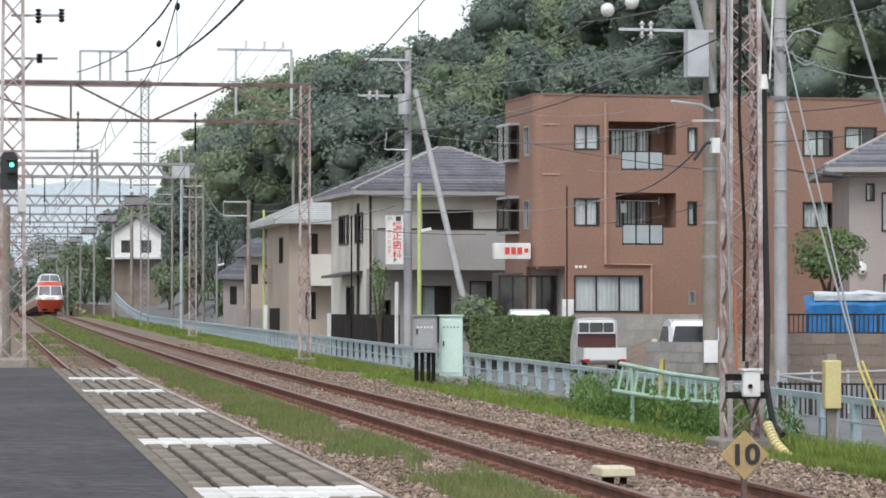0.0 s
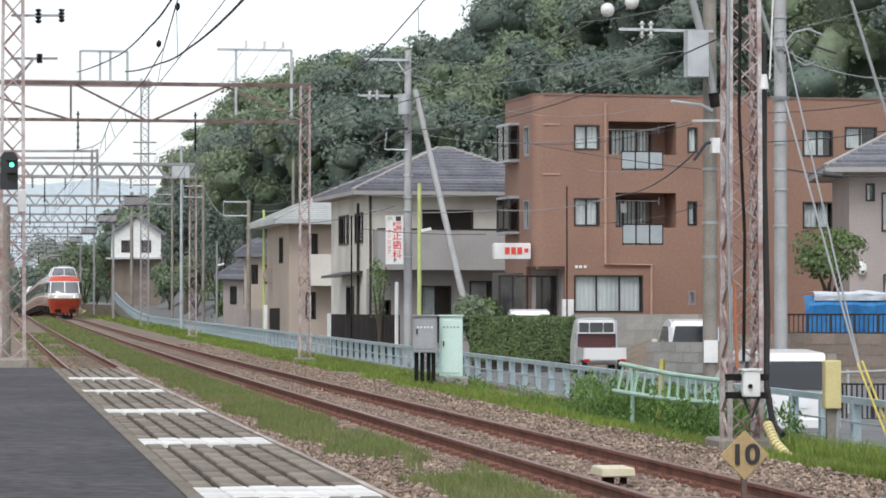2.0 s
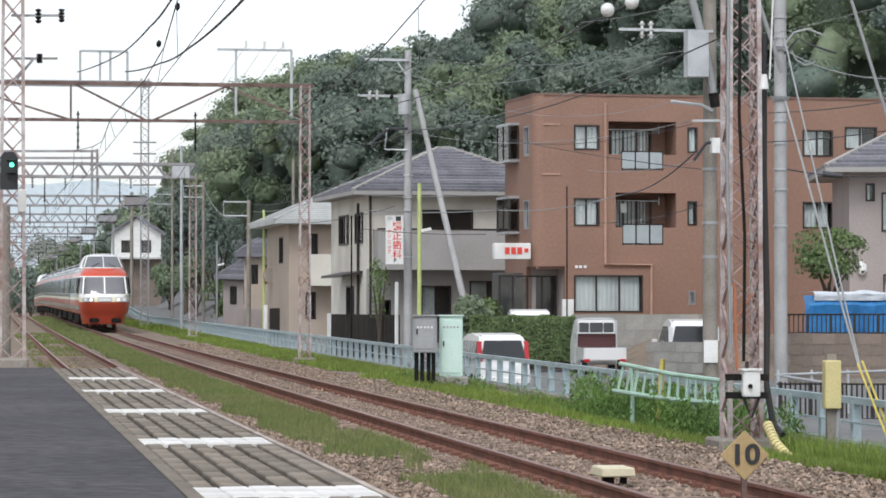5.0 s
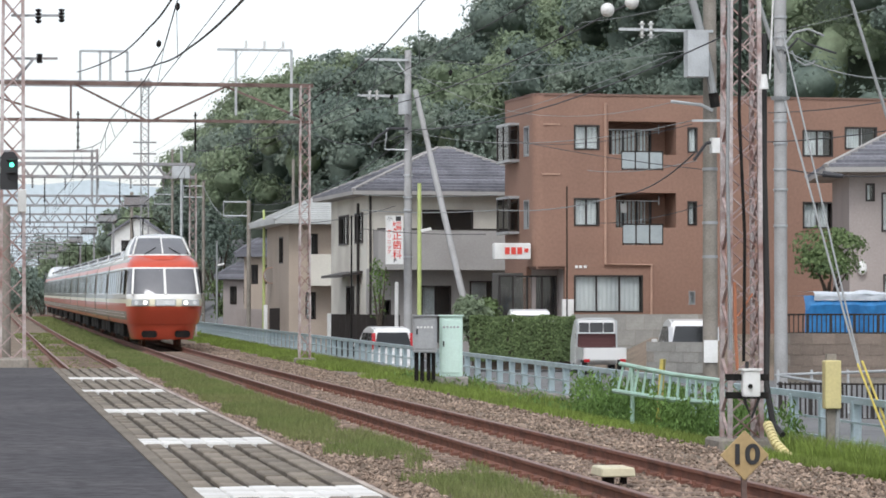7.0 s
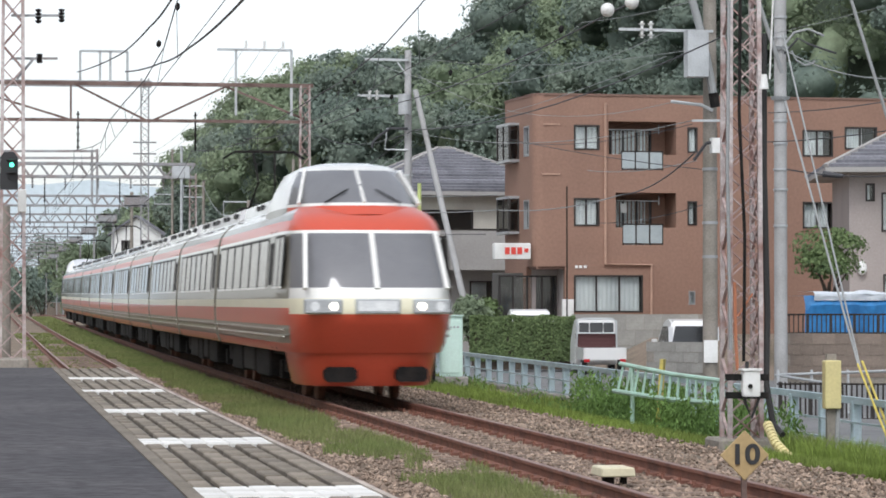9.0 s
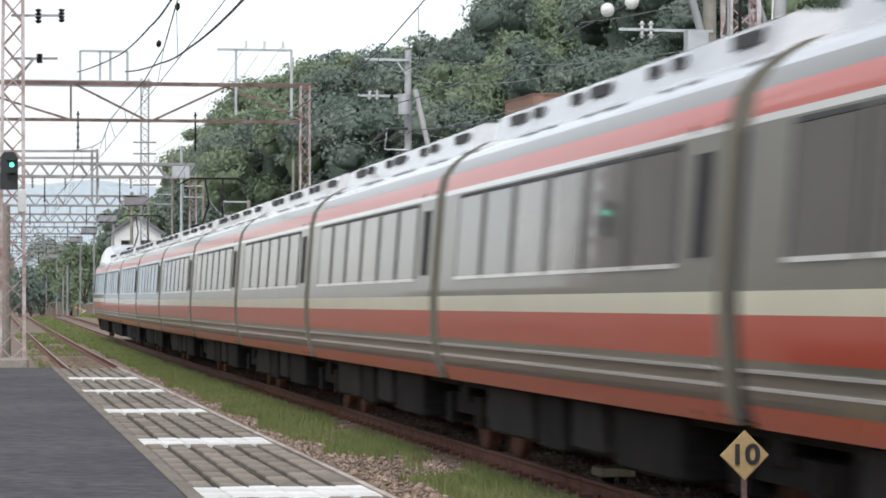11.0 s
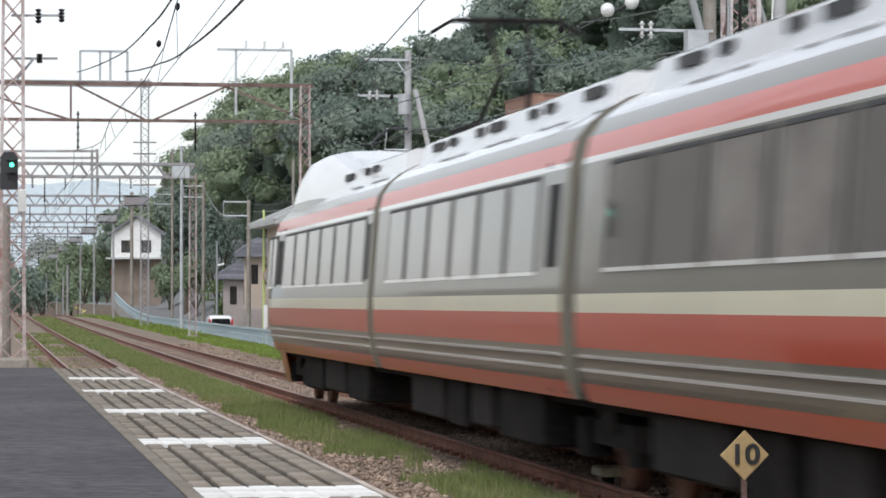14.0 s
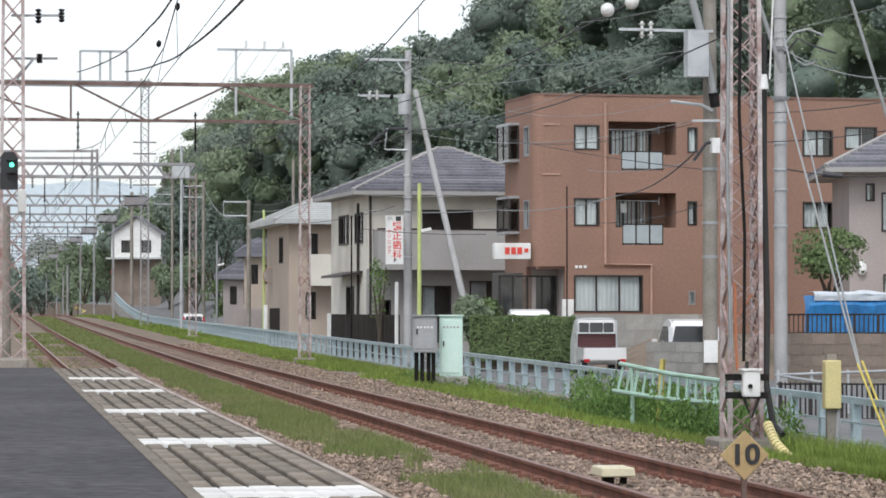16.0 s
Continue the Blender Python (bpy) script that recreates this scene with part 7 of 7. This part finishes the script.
# hill woods: many crowns, each a few rounded masses of branches clad in leaves
def blob_base():
    bm = bmesh.new()
    bmesh.ops.create_icosphere(bm, subdivisions=2, radius=1.0)
    v = np.array([tuple(p.co) for p in bm.verts])
    f = np.array([[q.index for q in p.verts] for p in bm.faces])
    bm.free()
    return v, f


BLOB_V, BLOB_F = blob_base()


def blobs(name, centres, radii, material, seed):
    """Uneven rounded masses, one smooth mesh."""
    rng = np.random.default_rng(seed)
    c, r = np.asarray(centres, float), np.asarray(radii, float)
    k, n = len(c), len(BLOB_V)
    v = BLOB_V[None] * (1 + rng.normal(0, 0.16, (k, n, 1))) * r[:, None, :] + c[:, None, :]
    me = bpy.data.meshes.new(name)
    me.from_pydata(v.reshape(-1, 3).tolist(), [], (BLOB_F[None] + n * np.arange(k)[:, None, None]).reshape(-1, 3).tolist())
    me.materials.append(material)
    me.shade_smooth()
    return new(name, me)


def woodland(rng, places, leaf_n):
    """Crowns at (x, y, ground, height, radius): centres and radii of their masses, then leaf places, facings and sizes."""
    cs, rs, ps, fs, ss = [], [], [], [], []
    for x, y, g, ht, r in places:
        k = int(rng.integers(10, 16))
        d = rng.normal(size=(k, 3))
        d[:, 2] = np.abs(d[:, 2]) * 0.9 - 0.25
        d /= np.linalg.norm(d, axis=1, keepdims=True)
        half = ht * 0.42
        c = np.array((x, y, g + ht * 0.52)) + d * np.array((r, r, half)) * rng.uniform(0.45, 0.80, (k, 1))
        q = r * rng.uniform(0.27, 0.48, (k, 1)) * np.array((1, 1, 0.8))
        cs.append(c), rs.append(q * 0.52)
        cs.append(np.array([(x, y, g + ht * 0.40)])), rs.append(np.array([(r * 0.24, r * 0.24, ht * 0.14)]))
        n = leaf_n
        w = rng.integers(0, k, n)
        e = rng.normal(size=(n, 3))
        e[:, 2] = np.where(e[:, 2] < -0.4, -e[:, 2], e[:, 2])
        e /= np.linalg.norm(e, axis=1, keepdims=True)
        ps.append(c[w] + e * q[w] * rng.uniform(0.60, 1.15, (n, 1)))
        fs.append(e), ss.append(np.full(n, 0.00055 * y + 0.105))
    return [np.concatenate(v) for v in (cs, rs, ps, fs, ss)]


rng = np.random.default_rng(21)
dark, light = [], []
for gy in np.arange(114, 345, 5.4):
    for gx in np.arange(17, 104, 5.0):
        x, y = gx + rng.uniform(-2, 2), gy + rng.uniform(-2, 2)
        h = land(x, y)
        if x < 30 and y < 152 or x < 36 and y < 122 or (x < 18.5 and y < 285):
            continue
        if x / y > 0.345:
            continue
        ht = rng.uniform(8, 13)
        rad = rng.uniform(2.8, 4.6)
        low = float(np.interp(x / y, (0.045, 0.06, 0.0714, 0.0866, 0.104, 0.136, 0.144, 0.146), (0.034, 0.058, 0.069, 0.088, 0.0915, 0.0925, 0.093, 0.6)))
        high = float(np.interp((x - 0.4 * rad) / y, (0.1385, 0.143, 0.148), (0.093, 0.101, 0.6)))
        crest = 1.6 + y * min(low, high)  # the ridge line of the wood
        ht = min(ht, (crest - h) / 0.95 * rng.uniform(0.94, 1.04))
        if ht < 3:
            continue
        bright = noise.noise((x * 0.07, y * 0.05, 9.0)) > 0.3 or (x < 30 and y > 190 and rng.random() < 0.5)
        (light if bright else dark).append((x, y, h, ht, rad))
# distance haze on these crowns comes from their paled leaf colours
for nm, places, m, lab, sd in (("hill_woods", dark, WOOD_LEAF, "dense dark green broadleaf woods covering the hill, haze painted into the leaf colour", 5), ("light_hill_woods", light, BRIGHT_LEAF, "lighter green tree crowns among the woods", 6)):
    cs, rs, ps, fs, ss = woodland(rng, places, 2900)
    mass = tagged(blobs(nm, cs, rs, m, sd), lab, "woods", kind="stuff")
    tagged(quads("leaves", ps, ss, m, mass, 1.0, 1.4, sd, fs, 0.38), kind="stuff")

# clipped hedge
hx, hy = (15.94, 95.67)
hedge = thing("hedge", "dark green clipped hedge beside the parked truck", "hedge", pose(hx, hy, 0, 0, 0, -9))
zt, zb = 1.18, -0.27
bm = bmesh.new()
box(bm, 0.15, 3.35, 0.15, 1.3, zb - 0.3, zt - 0.15)
part("twig_core", bm, BARK, hedge)
pts, out_ = [], []
for i in range(12000):
    f = rng.random()
    u = rng.uniform(0, 3.5)
    bulge = 0.08 * math.sin(u * 5.5)
    if f < 0.55:
        pts.append((u, rng.uniform(-0.06, 0.14) + bulge, rng.uniform(zb, zt))), out_.append((0, -1, 0.35))
    elif f < 0.85:
        pts.append((u, rng.uniform(0, 1.5), zt + rng.uniform(-0.12, 0.04) + bulge * 0.5)), out_.append((0, 0, 1))
    else:
        pts.append((rng.choice([rng.uniform(0, 0.15), rng.uniform(3.35, 3.5)]), rng.uniform(0, 1.5), rng.uniform(zb, zt))), out_.append((1, 0, 0.3))
tagged(quads("foliage", pts, 0.06, HEDGE_LEAF, hedge, 1.0, 1.8, 8, np.array(out_, float), 0.4), "dense small leaves")

tree("garden_tree", *(25.74, 87.04), 3.6, 1.3, HEDGE_LEAF, 3200, 0.09, "cloud-pruned dark green garden tree above the wall", 31, 0.45)
tree("shrub", *(17.54, 104.52), 2.5, 0.85, BRIGHT_LEAF, 1800, 0.11, "light green shrub beside the hedge", 32, 0.2)
tree("shrub", *(18.54, 107.40), 2.4, 0.7, HEDGE_LEAF, 1500, 0.11, "dark shrub by the house entrance", 33, 0.2)
tree("shrub", *(16.05, 130.06), 3.6, 0.5, HEDGE_LEAF, 1300, 0.09, "dark evergreen shrub before the house", 34, 0.05)
tree("shrub", *(16.11, 139.16), 3.2, 0.5, HEDGE_LEAF, 1100, 0.09, "dim garden shrub between the houses", 35, 0.05)
tree("shrub", *(15.97, 118.43), 4.6, 0.45, WEED, 420, 0.08, "sparse young tree against the house wall", 36, 0.2)
tree("shrub", *(15.67, 189.83), 4.2, 1.6, HEDGE_LEAF, 2200, 0.15, "rounded dark shrub along the street", 37, 0.15)
tree("shrub", *(15.74, 220.18), 5.0, 1.8, BRIGHT_LEAF, 2200, 0.17, "leafy garden tree along the street", 38, 0.2)
tree("shrub", *(15.27, 245.56), 4.0, 1.7, BRIGHT_LEAF, 2200, 0.18, "light green roadside shrub", 39, 0.1)
tree("tree", *(16.67, 211.94), 9.0, 2.3, WOOD_LEAF, 2600, 0.2, "dark street tree behind the poles", 40, 0.25)
tree("tree", *(15.66, 230.32), 10.5, 2.6, WOOD_LEAF, 2600, 0.22, "dark tree at the foot of the hill", 41, 0.25)
tree("tree", *(11.40, 342.31), 7.5, 3.0, BRIGHT_LEAF, 2600, 0.3, "distant light green tree beside the line", 42, 0.02)
tree("tree", *(11.14, 382.84), 6.5, 2.6, BRIGHT_LEAF, 2000, 0.3, "distant dark tree beside the line", 43, 0.02)
tree("tree", *(13.22, 352.15), 6.0, 2.2, BRIGHT_LEAF, 2000, 0.3, "distant tree by the crossing", 44, 0.02)
tree("tree", *(12.08, 463.66), 9.5, 4.0, BRIGHT_LEAF, 2200, 0.4, "far hazy tree beside the line", 51, 0.02)
tree("tree", *(9.20, 484.35), 8.0, 4.0, WOOD_LEAF, 2200, 0.4, "far hazy tree beside the line", 52, 0.02)
tree("tree", *(16.49, 402.24), 8.0, 3.0, BRIGHT_LEAF, 2200, 0.35, "far tree behind the gabled house", 53, 0.02)
tree("tree", *(11.46, 524.48), 12.0, 4.5, WOOD_LEAF, 2000, 0.45, "far tree row in the haze", 45, 0.02)
tree("tree", *(8.27, 545.22), 10.0, 4.5, WOOD_LEAF, 2000, 0.45, "far tree row in the haze", 46, 0.02)
tree("shrub", *(26.10, 83.44), 1.0, 0.5, HEDGE_LEAF, 900, 0.09, "low shrub on the garden wall", 47, 0.1)

# tall weeds by the leaning rail
weeds = []
for i in range(330):
    x, y = rng.uniform(9.9, 11.0), rng.uniform(38, 50)
    h = rng.uniform(0.3, 0.85)
    g = land(x, y)
    for k in range(52):
        f = rng.random()
        weeds.append((x + rng.normal(0, 0.03 + 0.07 * (1 - f)), y + rng.normal(0, 0.06), g + h * f))
for i in range(60):
    x, y = rng.uniform(9.6, 11.0), rng.uniform(36, 70)
    h = rng.uniform(0.15, 0.4)
    for k in range(22):
        weeds.append((x + rng.normal(0, 0.13), y + rng.normal(0, 0.13), land(x, y) + h * rng.random()))
tagged(quads("weeds", weeds, 0.03, WEED, None, 0.5, 3.0, 12), "tall leafy weeds growing through the guard rail", "weeds", kind="stuff")

pts = np.stack([rng.uniform(-10, 45, 7000), rng.uniform(560, 590, 7000), rng.uniform(-1, 1, 7000)], 1)
pts[:, 2] = (rng.random(7000) ** 0.7) * (8.5 + 2.5 * np.sin(pts[:, 0] * 0.5) + 1.5 * np.sin(pts[:, 0] * 1.7))
tagged(quads("far_woods", pts, 0.8, WOOD_LEAF, None, 1.0, 1.4, 77), "belt of trees closing the far end of the line, paled by painted haze", "woods", kind="stuff")

# far wooded ridge, its haze painted into the material colour
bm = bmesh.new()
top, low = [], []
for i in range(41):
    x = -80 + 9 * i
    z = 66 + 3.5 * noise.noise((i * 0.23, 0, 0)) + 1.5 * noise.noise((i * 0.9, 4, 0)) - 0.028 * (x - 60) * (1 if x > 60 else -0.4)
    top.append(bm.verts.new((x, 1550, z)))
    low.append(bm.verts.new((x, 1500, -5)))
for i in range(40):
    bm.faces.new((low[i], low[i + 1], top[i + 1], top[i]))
solo("far_hill", bm, FAR_HILL, "wooded ridge far behind the railway, haze painted pale blue-green", "hill", kind="structure", smooth=True)


# ---- what moves ----
def nose_at(t):
    """How far along the line the front of the train stands, in metres."""
    return float(np.interp(t, (0.0, 3.5, 7.0, 9.0, 12.5, 16.0), (282.0, 191.5, 101.2, 46.4, -49.2, -144.0)))


def motions():
    times = [0.5 * i for i in range(33)]
    for car, back, turn in CARS:
        rows = []
        for t in times:
            y = nose_at(t) + back
            slope = math.degrees(math.atan((rise(y + 5) - rise(y - 5)) / 10))
            rows.append((t, pose(TRACK_X, y, rise(y), slope if turn == 0 else -slope, 0, turn)))
        walk(car, rows)
    walk(van, [(t, pose(x, y, road_z(y), 0, 0, r)) for t, x, y, r in VAN])


motions()
